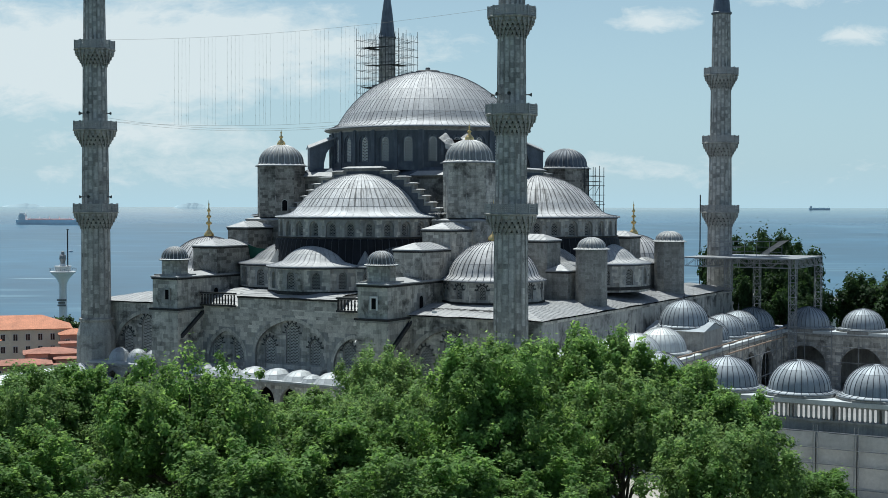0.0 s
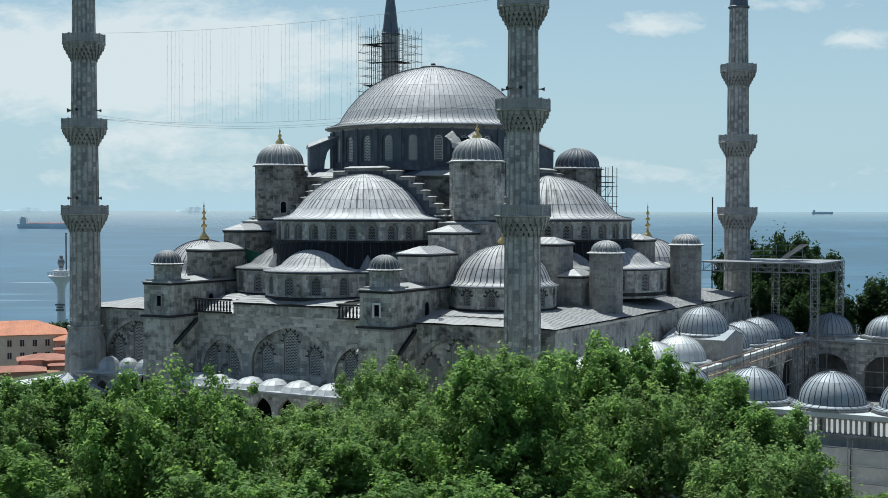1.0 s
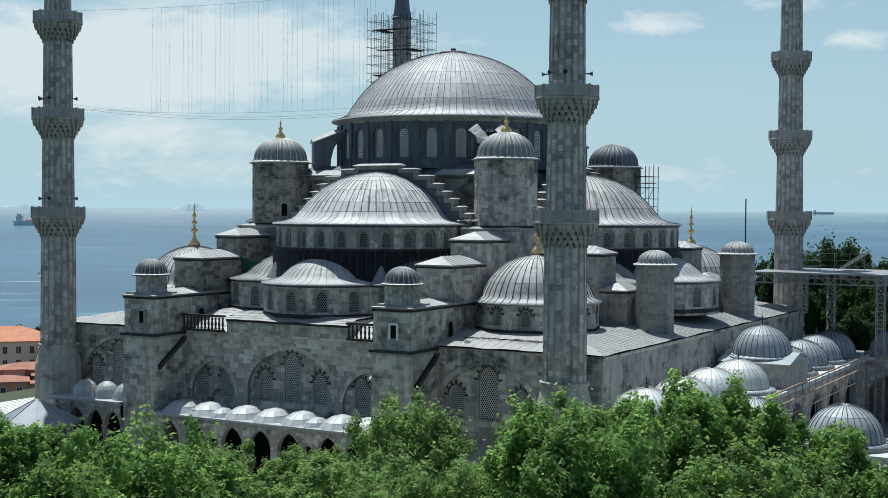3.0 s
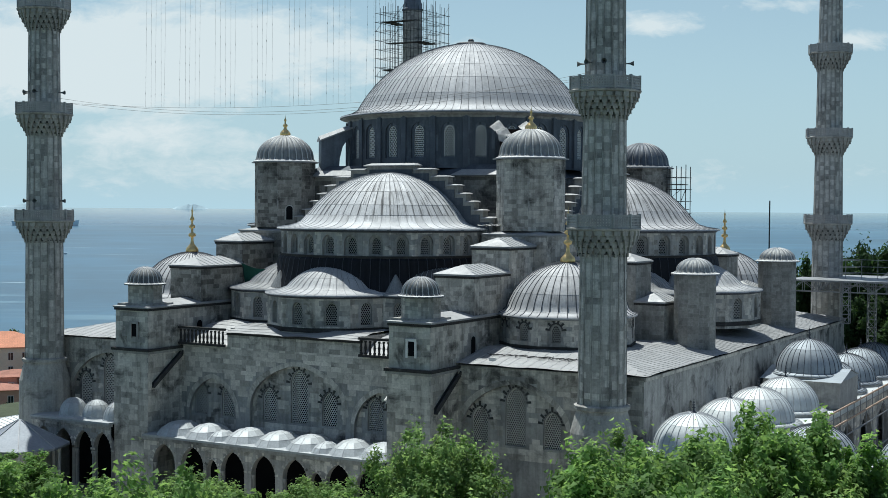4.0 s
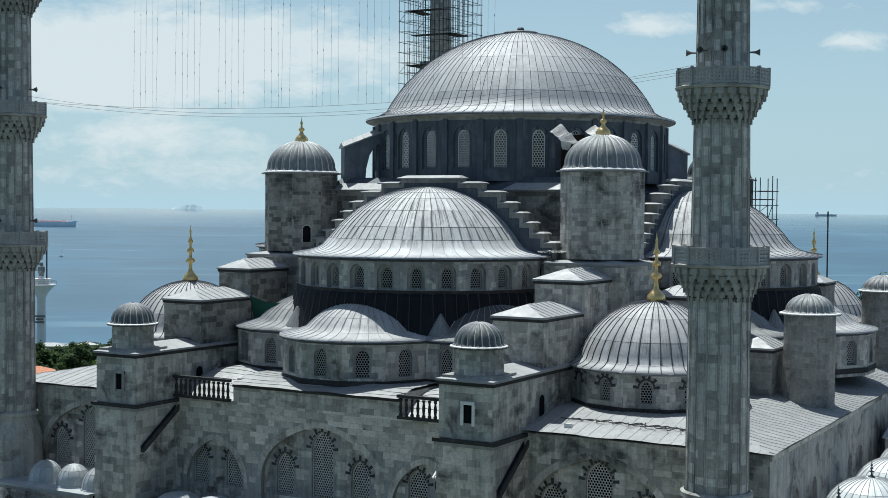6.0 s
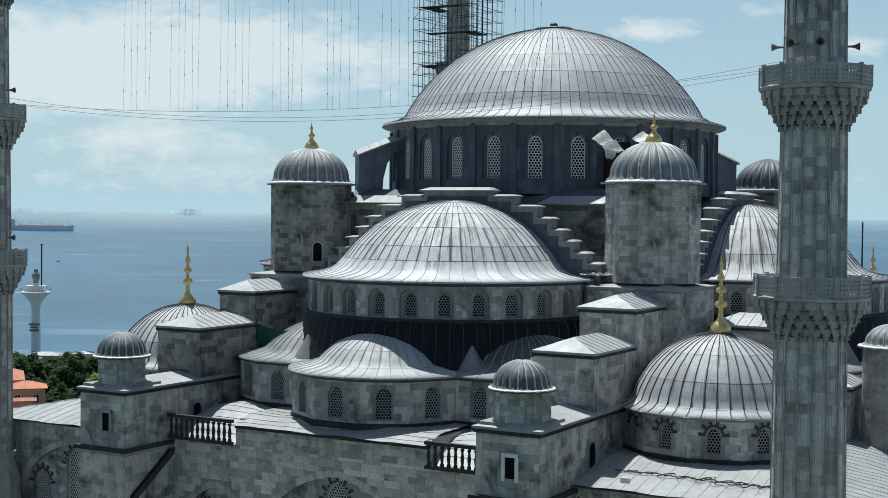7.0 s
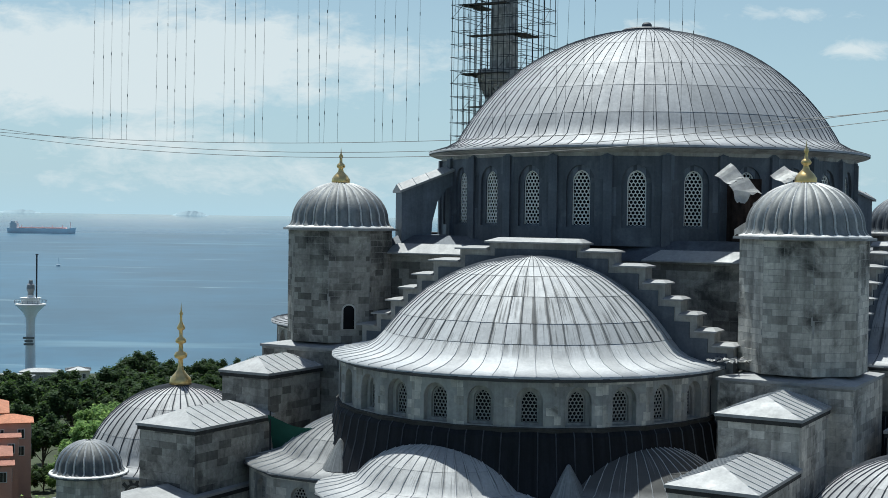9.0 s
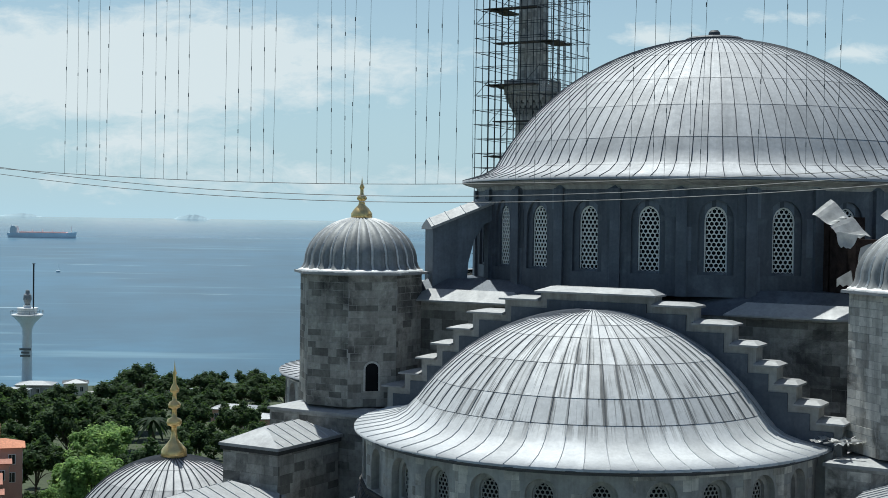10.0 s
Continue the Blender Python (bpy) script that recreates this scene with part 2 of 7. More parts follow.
LEADK = material("dark_cupola_lead", (0.12, 0.128, 0.132), 0.6, 0.2, grain=((0.8, 0.2), (6.0, 0.15)), stain=((0.24, 0.25, 0.25), 0.9, 0.55, 0.5), bump=0.3, bump_scale=3.0, spec=0.4, polar=0.45, polar_scale=12.0)
# paler than other lead: sunlight on ribs, rims, torn sheets in the colour
LEADR = material("bright_lead_rib", (0.66, 0.66, 0.65), 0.6, 0.2, grain=((3.0, 0.2),))
SEAMH = material("half_dome_seam", (0.19, 0.198, 0.21), 0.62, 0.2, grain=((3.0, 0.2),))
SEAML = material("lead_roll", (0.42, 0.43, 0.44), 0.7, 0.0, grain=((3.0, 0.2),))
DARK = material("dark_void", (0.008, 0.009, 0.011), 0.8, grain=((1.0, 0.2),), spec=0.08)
GRILLE = material("plaster_grille", (0.82, 0.82, 0.79), 0.8, grain=((2.0, 0.15),))
GRILLE2 = material("weathered_grille", (0.38, 0.38, 0.365), 0.85, grain=((2.0, 0.2),))
GRILLE3 = material("pale_stone_grille", (0.60, 0.595, 0.57), 0.85, grain=((2.0, 0.2),))
GOLD = material("gilded_copper", (0.83, 0.61, 0.27), 0.34, 0.9, grain=((3.0, 0.15),), bump=0.1, bump_scale=8)
TRIM = material("pale_moulding", (0.42, 0.415, 0.40), 0.8, grain=((1.0, 0.18), (8.0, 0.1)), stain=((0.14, 0.14, 0.14), 0.5, 0.55, 0.5), bump=0.2)


# ---- mesh helpers ----
def part(name, bm, mat, parent=None, label="", m=None, smooth=False, kind=""):
    """Links a bmesh (freed) or a mesh as one object under a parent."""
    if isinstance(bm, bmesh.types.BMesh):
        me = bpy.data.meshes.new(name)
        bm.to_mesh(me)
        bm.free()
        for f in me.polygons if smooth else ():
            f.use_smooth = True
        me.materials.append(mat)
    else:
        me = bm
    ob = new(name, me)
    if parent is not None:
        ob.parent = parent
    if m is not None:
        ob.matrix_local = m
    if label or kind:
        tagged(ob, label, kind=kind)
    return ob


def thing(name, label, category, group="", kind="", m=None):
    ob = new(name)
    ob.empty_display_size = 0.5
    if m is not None:
        ob.matrix_world = m
    return tagged(ob, label, category, group, kind)


MESHES = {}


def cached(key, make, mat, smooth=False):
    """A mesh made once and shared."""
    if key not in MESHES:
        bm = make()
        me = bpy.data.meshes.new(str(key[0]) if isinstance(key, tuple) else key)
        bm.to_mesh(me)
        bm.free()
        if smooth:
            for f in me.polygons:
                f.use_smooth = True
        me.materials.append(mat)
        MESHES[key] = me
    return MESHES[key]


def quad(bm, *pts):
    return bm.faces.new([bm.verts.new(p) for p in pts])


def box(bm, x0, x1, y0, y1, z0, z1, m=None):
    v = [bm.verts.new(((m @ Vector(p)) if m is not None else p)) for p in ((x0, y0, z0), (x1, y0, z0), (x1, y1, z0), (x0, y1, z0), (x0, y0, z1), (x1, y0, z1), (x1, y1, z1), (x0, y1, z1))]
    for a in ((3, 2, 1, 0), (4, 5, 6, 7), (0, 1, 5, 4), (1, 2, 6, 5), (2, 3, 7, 6), (3, 0, 4, 7)):
        bm.faces.new([v[i] for i in a])


def bar(bm, a, b, r, n=5):
    """A thin rod from a to b."""
    a, b = Vector(a), Vector(b)
    d = (b - a).normalized()
    u = d.orthogonal().normalized()
    w = d.cross(u)
    ring = [[bm.verts.new(p + r * (math.cos(k * math.tau / n) * u + math.sin(k * math.tau / n) * w)) for k in range(n)] for p in (a, b)]
    for k in range(n):
        bm.faces.new((ring[0][k], ring[0][(k + 1) % n], ring[1][(k + 1) % n], ring[1][k]))
    bm.faces.new(ring[0][::-1])
    bm.faces.new(ring[1])


def lathe(bm, profile, n=32, a0=0.0, a1=math.tau, flutes=0, depth=0.0, turn=0.0):
    """Revolves (r, z) pairs. flutes: lobes that swell the surface by depth."""
    full = abs(a1 - a0 - math.tau) < 1e-6
    steps = n if full else n + 1
    rows = []
    for r, z in profile:
        row = []
        for k in range(steps):
            a = a0 + (a1 - a0) * k / n + turn
            q = r
            if flutes and r > 0.02:
                q = r - depth * (1 - abs(math.cos(flutes * a / 2))) * min(1, r)
            row.append(bm.verts.new((q * math.cos(a), q * math.sin(a), z)))
        rows.append(row)
    for lo, hi in zip(rows, rows[1:]):
        for k in range(n):
            j = (k + 1) % steps
            try:
                bm.faces.new((lo[k], lo[j], hi[j], hi[k]))
            except ValueError:
                pass
    return rows


def dome_profile(r_edge, z_edge, r_base, z_base, z_top, steps=14, lip=0.12, power=1.0):
    """An apron that flares out at the foot of a dome, then the shell as a cap of a circle."""
    h = z_top - z_base
    big = (r_base * r_base + h * h) / (2 * h)
    out = [(r_edge, z_edge - lip), (r_edge, z_edge)]
    mid = r_base + (r_edge - r_base) * 0.42
    out.append((mid, z_edge + (z_base - z_edge) * 0.42))
    out.append((r_base + (r_edge - r_base) * 0.12, z_base - (z_base - z_edge) * 0.18))
    a_max = math.asin(min(1.0, r_base / big)) if h < big else math.pi - math.asin(min(1.0, r_base / big))
    for k in range(steps + 1):
        a = a_max * (1 - k / steps)
        out.append((max(big * math.sin(a), 0.0), z_top - big + big * math.cos(a)))
    return out


def lead_panels(bm, profile, count, a0=0.0, a1=math.tau, laps=3, even=True, lip=0.0):
    """The sheets of a dome: each an island between two seams and two laps."""
    rnd = random.Random(count * 7 + int(profile[0][0] * 100))
    n = len(profile) - 1
    for k in range(count):
        b0, b1 = a0 + (a1 - a0) * k / count, a0 + (a1 - a0) * (k + 1) / count
        cuts, at = [0], rnd.uniform(0.6, 1.4)
        if laps < 1:
            cuts, at = [0], n
        elif even:
            cuts, at = [0, 3] + [3 + round((n - 3) * i / laps) for i in range(1, laps)], n
        while at < n - 1:
            cuts.append(int(round(at + 0.5)))
            at += n / laps * rnd.uniform(0.9, 1.1)
        cuts = sorted(set(cuts + [n]))
        for c0, c1 in zip(cuts, cuts[1:]):
            prev = None
            for j in range(c0, c1 + 1):
                r, z = profile[j]
                lift = 0.008 if j == c0 and j > 0 else (lip if j == 0 else 0.0)
                row = []
                for b in (b0, (b0 + b1) / 2, b1):
                    rr = r + lift
                    row.append(bm.verts.new((rr * math.cos(b), rr * math.sin(b), z + lift)))
                if prev:
                    for q in range(2):
                        if profile[j][0] < 1e-4:
                            bm.faces.new((prev[q], prev[q + 1], row[q]))
                        else:
                            bm.faces.new((prev[q], prev[q + 1], row[q + 1], row[q]))
                prev = row


def lead_seams(bm, profile, count, a0=0.0, a1=math.tau, w=0.035, h=0.05, stop=0.35):
    """Standing seams: little ridges that run up the dome."""
    rnd = random.Random(count)
    for k in range(count + (0 if abs(a1 - a0 - math.tau) < 1e-6 else 1)):
        b = a0 + (a1 - a0) * k / count
        tang = Vector((-math.sin(b), math.cos(b), 0))
        prev = None
        for j, (r, z) in enumerate(profile[1:], 1):
            if r < stop:
                break
            r2, z2 = profile[min(j + 1, len(profile) - 1)]
            nr, nz = (z2 - z), -(r2 - r)
            ln = math.hypot(nr, nz) or 1
            nrm = Vector((nr / ln * math.cos(b), nr / ln * math.sin(b), nz / ln))
            p = Vector((r * math.cos(b), r * math.sin(b), z)) + tang * rnd.uniform(-0.012, 0.012)
            row = [bm.verts.new(p + tang * w), bm.verts.new(p + nrm * h), bm.verts.new(p - tang * w)]
            if prev:
                bm.faces.new((prev[0], prev[1], row[1], row[0]))
                bm.faces.new((prev[1], prev[2], row[2], row[1]))
            prev = row


def arch_z(kind, u, w, spring, rise):
    """Height of an arch at u in -1..1 across its half width."""
    if kind == "round":
        return spring + rise * math.sqrt(max(0.0, 1 - u * u))
    c = abs(u)
    return spring + rise * (math.sqrt(max(0.0, 1 - ((c + 0.35) / 1.35) ** 2)) / math.sqrt(1 - (0.35 / 1.35) ** 2))


def pierced(bm, x0, x1, z0, z1, holes, depth, m, seg=8, back=True):
    """A wall sheet in local x, z (front at y 0, facing -y) with arched holes whose reveals run depth inward. hole: (centre, width, sill, spring, rise, kind)."""
    def V(x, y, z):
        return bm.verts.new(m @ Vector((x, y, z)))
    at = x0
    for c, w, sill, spring, rise, kind in sorted(holes):
        a, b = c - w / 2, c + w / 2
        if a > at + 1e-5:
            bm.faces.new((V(at, 0, z0), V(a, 0, z0), V(a, 0, z1), V(at, 0, z1)))
        xs = [a + (b - a) * (0.5 - 0.5 * math.cos(math.pi * k / seg)) for k in range(seg + 1)]
        zs = [arch_z(kind, 2 * (x - c) / w, w, spring, rise) for x in xs]
        for k in range(seg):
            if sill > z0 + 1e-5:
                bm.faces.new((V(xs[k], 0, z0), V(xs[k + 1], 0, z0), V(xs[k + 1], 0, sill), V(xs[k], 0, sill)))
            bm.faces.new((V(xs[k], 0, zs[k]), V(xs[k + 1], 0, zs[k + 1]), V(xs[k + 1], 0, z1), V(xs[k], 0, z1)))
            bm.faces.new((V(xs[k], 0, zs[k]), V(xs[k], depth, zs[k]), V(xs[k + 1], depth, zs[k + 1]), V(xs[k + 1], 0, zs[k + 1])))
        bm.faces.new((V(a, 0, sill), V(a, depth, sill), V(a, depth, zs[0]), V(a, 0, zs[0])))
        bm.faces.new((V(b, 0, sill), V(b, 0, zs[-1]), V(b, depth, zs[-1]), V(b, depth, sill)))
        bm.faces.new((V(a, 0, sill), V(b, 0, sill), V(b, depth, sill), V(a, depth, sill)))
        at = b
    if x1 > at + 1e-5:
        bm.faces.new((V(at, 0, z0), V(x1, 0, z0), V(x1, 0, z1), V(at, 0, z1)))


def blocks(bm, x0, x1, z0, z1, m, holes=(), h=0.42, proud=0.02, seed=1, wmin=0.5, wmax=1.25, joint=0.006, single=None):
    """Coursed ashlar laid on a wall sheet, each block an island of its own."""
    rnd = random.Random(seed)
    z, n = z0, 0
    while z < z1 - 0.12:
        hh = min(h * rnd.uniform(0.82, 1.18), z1 - z)
        x = x0 - rnd.uniform(0, wmax * 0.6)
        while x < x1:
            w = rnd.uniform(wmin, wmax)
            a, b = max(x, x0), min(x + w, x1)
            x += w
            if b - a < 0.12:
                continue
            hit = False
            for c, hw, sill, spring, rise, kind in holes:
                if b > c - hw / 2 - 0.02 and a < c + hw / 2 + 0.02 and z + hh > sill - 0.02:
                    lo = min(max(a, c - hw / 2), c + hw / 2)
                    hi = max(min(b, c + hw / 2), c - hw / 2)
                    u = 0.0 if lo <= c <= hi else min(abs(lo - c), abs(hi - c)) / (hw / 2)
                    if z < arch_z(kind, min(u, 1.0), hw, spring, rise):
                        hit = True
                        break
            if hit:
                continue
            p = proud * rnd.uniform(0.2, 1.0)
            j = joint
            if single is not None and z > single[0]:
                q = bmesh.new()
                box(q, -(b - a) / 2 + j, (b - a) / 2 - j, -p, 0.01, j, hh - j)
                part("stone_block", q, BLOCKO, single[1], m=m @ Matrix.Translation(((a + b) / 2, 0, z)))
                continue
            f = [m @ Vector(q) for q in ((a + j, -p, z + j), (b - j, -p, z + j), (b - j, -p, z + hh - j), (a + j, -p, z + hh - j))]
            g = [m @ Vector(q) for q in ((a, 0.01, z), (b, 0.01, z), (b, 0.01, z + hh), (a, 0.01, z + hh))]
            f = [bm.verts.new(q) for q in f]
            g = [bm.verts.new(q) for q in g]
            bm.faces.new(f)
            for k in range(4):
                bm.faces.new((g[k], g[(k + 1) % 4], f[(k + 1) % 4], f[k]))
        z += hh


def honeycomb(w, sill, spring, rise, kind, pitch, rim=0.07, thick=0.05, hole=0.43):
    """A window lattice of round-cornered cells within an arch, centred on x 0."""
    bm = bmesh.new()
    dz = pitch * 0.866
    row = 0
    z = sill + pitch * 0.5
    while z < spring + rise - pitch * 0.3:
        x = -w / 2 + (pitch * 0.5 if row % 2 else 0.0)
        while x < w / 2 + 0.01:
            u = 2 * x / w
            if abs(u) < 1 - 0.3 * pitch / w and z < arch_z(kind, u, w, spring, rise) - pitch * 0.3:
                R, r = pitch * 0.578, pitch * hole
                o = [Vector((x + R * math.sin(k * math.pi / 3), 0, z + R * math.cos(k * math.pi / 3))) for k in range(6)]
                i = [Vector((x + r * math.sin(k * math.pi / 3), 0, z + r * math.cos(k * math.pi / 3))) for k in range(6)]
                for p in o + i:
                    p.x = min(max(p.x, -w / 2), w / 2)
                vo, vi = [bm.verts.new(p) for p in o], [bm.verts.new(p) for p in i]
                vb = [bm.verts.new(p + Vector((0, thick, 0))) for p in i]
                for k in range(6):
                    j = (k + 1) % 6
                    bm.faces.new((vo[k], vi[k], vi[j], vo[j]))
                    bm.faces.new((vi[k], vb[k], vb[j], vi[j]))
            x += pitch
        z += dz
        row += 1
    # rim round the opening
    pts = [(-w / 2, sill), (-w / 2, spring)] + [(w / 2 * math.sin(math.pi * (k / 12 - 0.5)), arch_z(kind, math.sin(math.pi * (k / 12 - 0.5)), w, spring, rise)) for k in range(1, 12)] + [(w / 2, spring), (w / 2, sill)]
    cx, cz = 0, (sill + spring) / 2
    ins = [(x - math.copysign(rim, x) if abs(x) > rim else x, zz - rim if zz > spring + 0.02 else zz) for x, zz in pts]
    a = [bm.verts.new((x, -0.02, zz)) for x, zz in pts]
    b = [bm.verts.new((x, -0.02, zz)) for x, zz in ins]
    for k in range(len(pts) - 1):
        bm.faces.new((a[k], b[k], b[k + 1], a[k + 1]))
    bm.normal_update()
    return bm


def arch_pane(w, sill, spring, rise, kind, y):
    bm = bmesh.new()
    pts = [(-w / 2, sill), (w / 2, sill), (w / 2, spring)] + [(w / 2 * math.cos(math.pi * k / 12), arch_z(kind, math.cos(math.pi * k / 12), w, spring, rise)) for k in range(1, 12)] + [(-w / 2, spring)]
    bm.faces.new([bm.verts.new((x, y, z)) for x, z in pts])
    return bm


def window(parent, m, w, sill, spring, rise, kind="pointed", pitch=0.2, grille=None, deep=0.3, label=""):
    """A latticed window set deep in its opening, with the dark room behind it."""
    g = grille or GRILLE2
    key = ("window", round(w, 3), round(spring - sill, 3), round(rise, 3), kind, pitch, g.name, deep)
    ob = part("window", cached(key, lambda: honeycomb(w, 0, spring - sill, rise, kind, pitch), g), g, parent, label, m @ Matrix.Translation((0, deep - 0.08, sill)))
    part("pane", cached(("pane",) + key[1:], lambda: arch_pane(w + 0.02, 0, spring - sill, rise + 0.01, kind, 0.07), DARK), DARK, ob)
    return ob


def voussoirs(bm, m, c, w, spring, rise, kind, count=11, length=0.42, lift=0.05):
    """Radiating tooth-like arch stones over a window, alternately long and short."""
    for k in range(count):
        a = math.pi * (k + 0.5) / count
        u = math.cos(a)
        x, z = c + w / 2 * u, arch_z(kind, u, w, spring, rise)
        d = Vector((math.cos(a), 0, math.sin(a) * 1.1)).normalized()
        s = Vector((-d.z, 0, d.x))
        L = length * (1.0 if k % 2 == 0 else 0.3)
        hw = 0.105
        pts = [Vector((x, 0, z)) - s * hw * 0.7, Vector((x, 0, z)) + s * hw * 0.7, Vector((x, 0, z)) + d * L + s * hw, Vector((x, 0, z)) + d * L - s * hw]
        f = [bm.verts.new(m @ (p + Vector((0, -lift, 0)))) for p in pts]
        g = [bm.verts.new(m @ (p + Vector((0, 0.02, 0)))) for p in pts]
        bm.faces.new(f)
        for q in range(4):
            bm.faces.new((g[q], g[(q + 1) % 4], f[(q + 1) % 4], f[q]))


def hip_roof(bm, x0, x1, y0, y1, z, rise, over=0.3, thick=0.14, ridge=0.35):
    """A low hipped lead roof with a thin fascia; ridge along the longer side."""
    a0, a1, b0, b1 = x0 - over, x1 + over, y0 - over, y1 + over
    box(bm, a0, a1, b0, b1, z, z + thick)
    zt = z + thick
    if a1 - a0 > b1 - b0:
        mid, k = (b0 + b1) / 2, (b1 - b0) / 2 * (1 - ridge) + 0.2
        p, q = (a0 + k, mid, zt + rise), (a1 - k, mid, zt + rise)
        quad(bm, (a0, b0, zt), (a1, b0, zt), q, p)
        quad(bm, (a1, b1, zt), (a0, b1, zt), p, q)
        quad(bm, (a0, b1, zt), (a0, b0, zt), p)
        quad(bm, (a1, b0, zt), (a1, b1, zt), q)
    else:
        mid, k = (a0 + a1) / 2, (a1 - a0) / 2 * (1 - ridge) + 0.2
        p, q = (mid, b0 + k, zt + rise), (mid, b1 - k, zt + rise)
        quad(bm, (a0, b0, zt), (a1, b0, zt), p)
        quad(bm, (a1, b0, zt), (a1, b1, zt), q, p)
        quad(bm, (a1, b1, zt), (a0, b1, zt), q)
        quad(bm, (a0, b1, zt), (a0, b0, zt), p, q)


def hip_seams(bm, x0, x1, y0, y1, z, rise, over=0.3, thick=0.14, ridge=0.35, step=0.75):
    """Standing seams on a hipped roof, laid down the two long slopes."""
    a0, a1, b0, b1, zt = x0 - over, x1 + over, y0 - over, y1 + over, z + thick
    along_x = a1 - a0 > b1 - b0
    lo, hi = (a0, a1) if along_x else (b0, b1)
    w0, w1 = (b0, b1) if along_x else (a0, a1)
    mid = (w0 + w1) / 2
    k = (w1 - w0) / 2 * (1 - ridge) + 0.2
    s = lo + step * 0.6
    while s < hi - 0.2:
        f = min(1.0, (s - lo) / k, (hi - s) / k)
        for side in (w0, w1):
            e = side + (mid - side) * f
            p, q = ((s, side, zt + 0.02), (s, e, zt + rise * f + 0.02)) if along_x else ((side, s, zt + 0.02), (e, s, zt + rise * f + 0.02))
            bar(bm, p, q, 0.03, 4)
        s += step


def frame_m(x, y, z, deg):
    """A local frame: local -y faces outward at the heading deg (0 faces -y of the world, 90 faces +x)."""
    return pose(x, y, z, 0, 0, deg)


# ---- the mosque ----
mosque = thing("mosque", "large grey stone mosque with stacked lead-covered domes and half domes", "mosque")
RZ = [pose(0, 0, 0, 0, 0, a) for a in (0, 90, 180, 270)]
FACE = {0: 32.0, 90: 32.4, 180: 32.0, 270: 30.2}


def leaded(name, parent, m, profile, count, a0=0.0, a1=math.tau, laps=3, mat=LEAD, label="", w=0.035, h=0.05, key=None, single=0, even=True):
    """A dome shell of lead sheets with standing seams."""
    key = key or (name, count, round(a0, 3), round(a1, 3), round(profile[0][0], 3), round(profile[-1][1], 3), mat.name)

    def sheets():
        bm = bmesh.new()
        lead_panels(bm, profile, count, a0, a1, laps, even)
        return bm

    def seams():
        bm = bmesh.new()
        lead_seams(bm, profile, count, a0, a1, w, h, stop=max(0.35, profile[3][0] * 0.05))
        return bm

    def shell():
        bm = bmesh.new()
        lathe(bm, [(max(r - 0.03, 0.0), z - 0.03) for r, z in profile], count, a0, a1)
        return bm

    ob = part(name, cached(key + ("shell",), shell, SEAM, True), SEAM, parent, label, m)
    if single:
        n = len(profile) - 1
        rows = [0] + [5 + round((n - 5) * q / (single - 1)) for q in range(single)]
        for k in range(count):
            b0 = a0 + (a1 - a0) * k / count
            for j in range(single):
                def sheet(j=j):
                    bm = bmesh.new()
                    lo, hi = rows[j], rows[j + 1]
                    lead_panels(bm, profile[lo:hi + 1], 1, 0.0, (a1 - a0) / count, 0.001, lip=0.012 if j else 0.0)
                    return bm
                part("lead_sheet", cached(key + ("sheet", j), sheet, LEADO, True), LEADO, ob, m=pose(0, 0, 0, 0, 0, math.degrees(b0)))
    else:
        part("sheeting", cached(key, sheets, mat, True), mat, ob, kind="stuff")
    sm = SEAML if single or mat.name.startswith(("pale", "exedra", "sooty")) else SEAM
    if single:
        def rolls(lo, hi):
            bm = bmesh.new()
            lead_seams(bm, [(0, 0)] + profile[lo:hi], count, a0, a1, w, h, stop=0.5)
            return bm
        part("apron_seam", cached(key + ("rolls",), lambda: rolls(1, 6), SEAML), SEAML, ob, kind="stuff")
        part("seams", cached(key + ("upper",), lambda: rolls(5, len(profile)), SEAMH), SEAMH, ob, kind="stuff")
    else:
        part("seams", cached(key + ("seams",), seams, sm), sm, ob, kind="stuff")
    return ob


def finial(parent, m, h, mat=None, label="gilded finial", s=1.0, squat=False):
    """A turned finial of stacked balls and rings that ends in a spike."""
    def make():
        bm = bmesh.new()
        pr = [(0.40, 0.0), (0.47, 0.03), (0.44, 0.09), (0.28, 0.14), (0.14, 0.19), (0.10, 0.26), (0.10, 0.32), (0.24, 0.335), (0.28, 0.365), (0.24, 0.395), (0.10, 0.415), (0.08, 0.50), (0.21, 0.515), (0.23, 0.54), (0.19, 0.565), (0.08, 0.585), (0.07, 0.66), (0.16, 0.675), (0.17, 0.70), (0.06, 0.76), (0.05, 0.84), (0.08, 0.86), (0.03, 0.90), (0.0, 1.0)]
        if squat:
            pr = [(0.40, 0.0), (0.47, 0.05), (0.46, 0.14), (0.33, 0.24), (0.16, 0.33), (0.11, 0.42), (0.19, 0.45), (0.23, 0.49), (0.18, 0.54), (0.08, 0.58), (0.07, 0.70), (0.11, 0.73), (0.10, 0.77), (0.04, 0.82), (0.0, 1.0)]
        lathe(bm, [(r * s, z * h) for r, z in pr], 14)
        return bm
    return part("finial", cached(("finial", h, s, squat), make, mat or GOLD, True), mat or GOLD, parent, label, m)


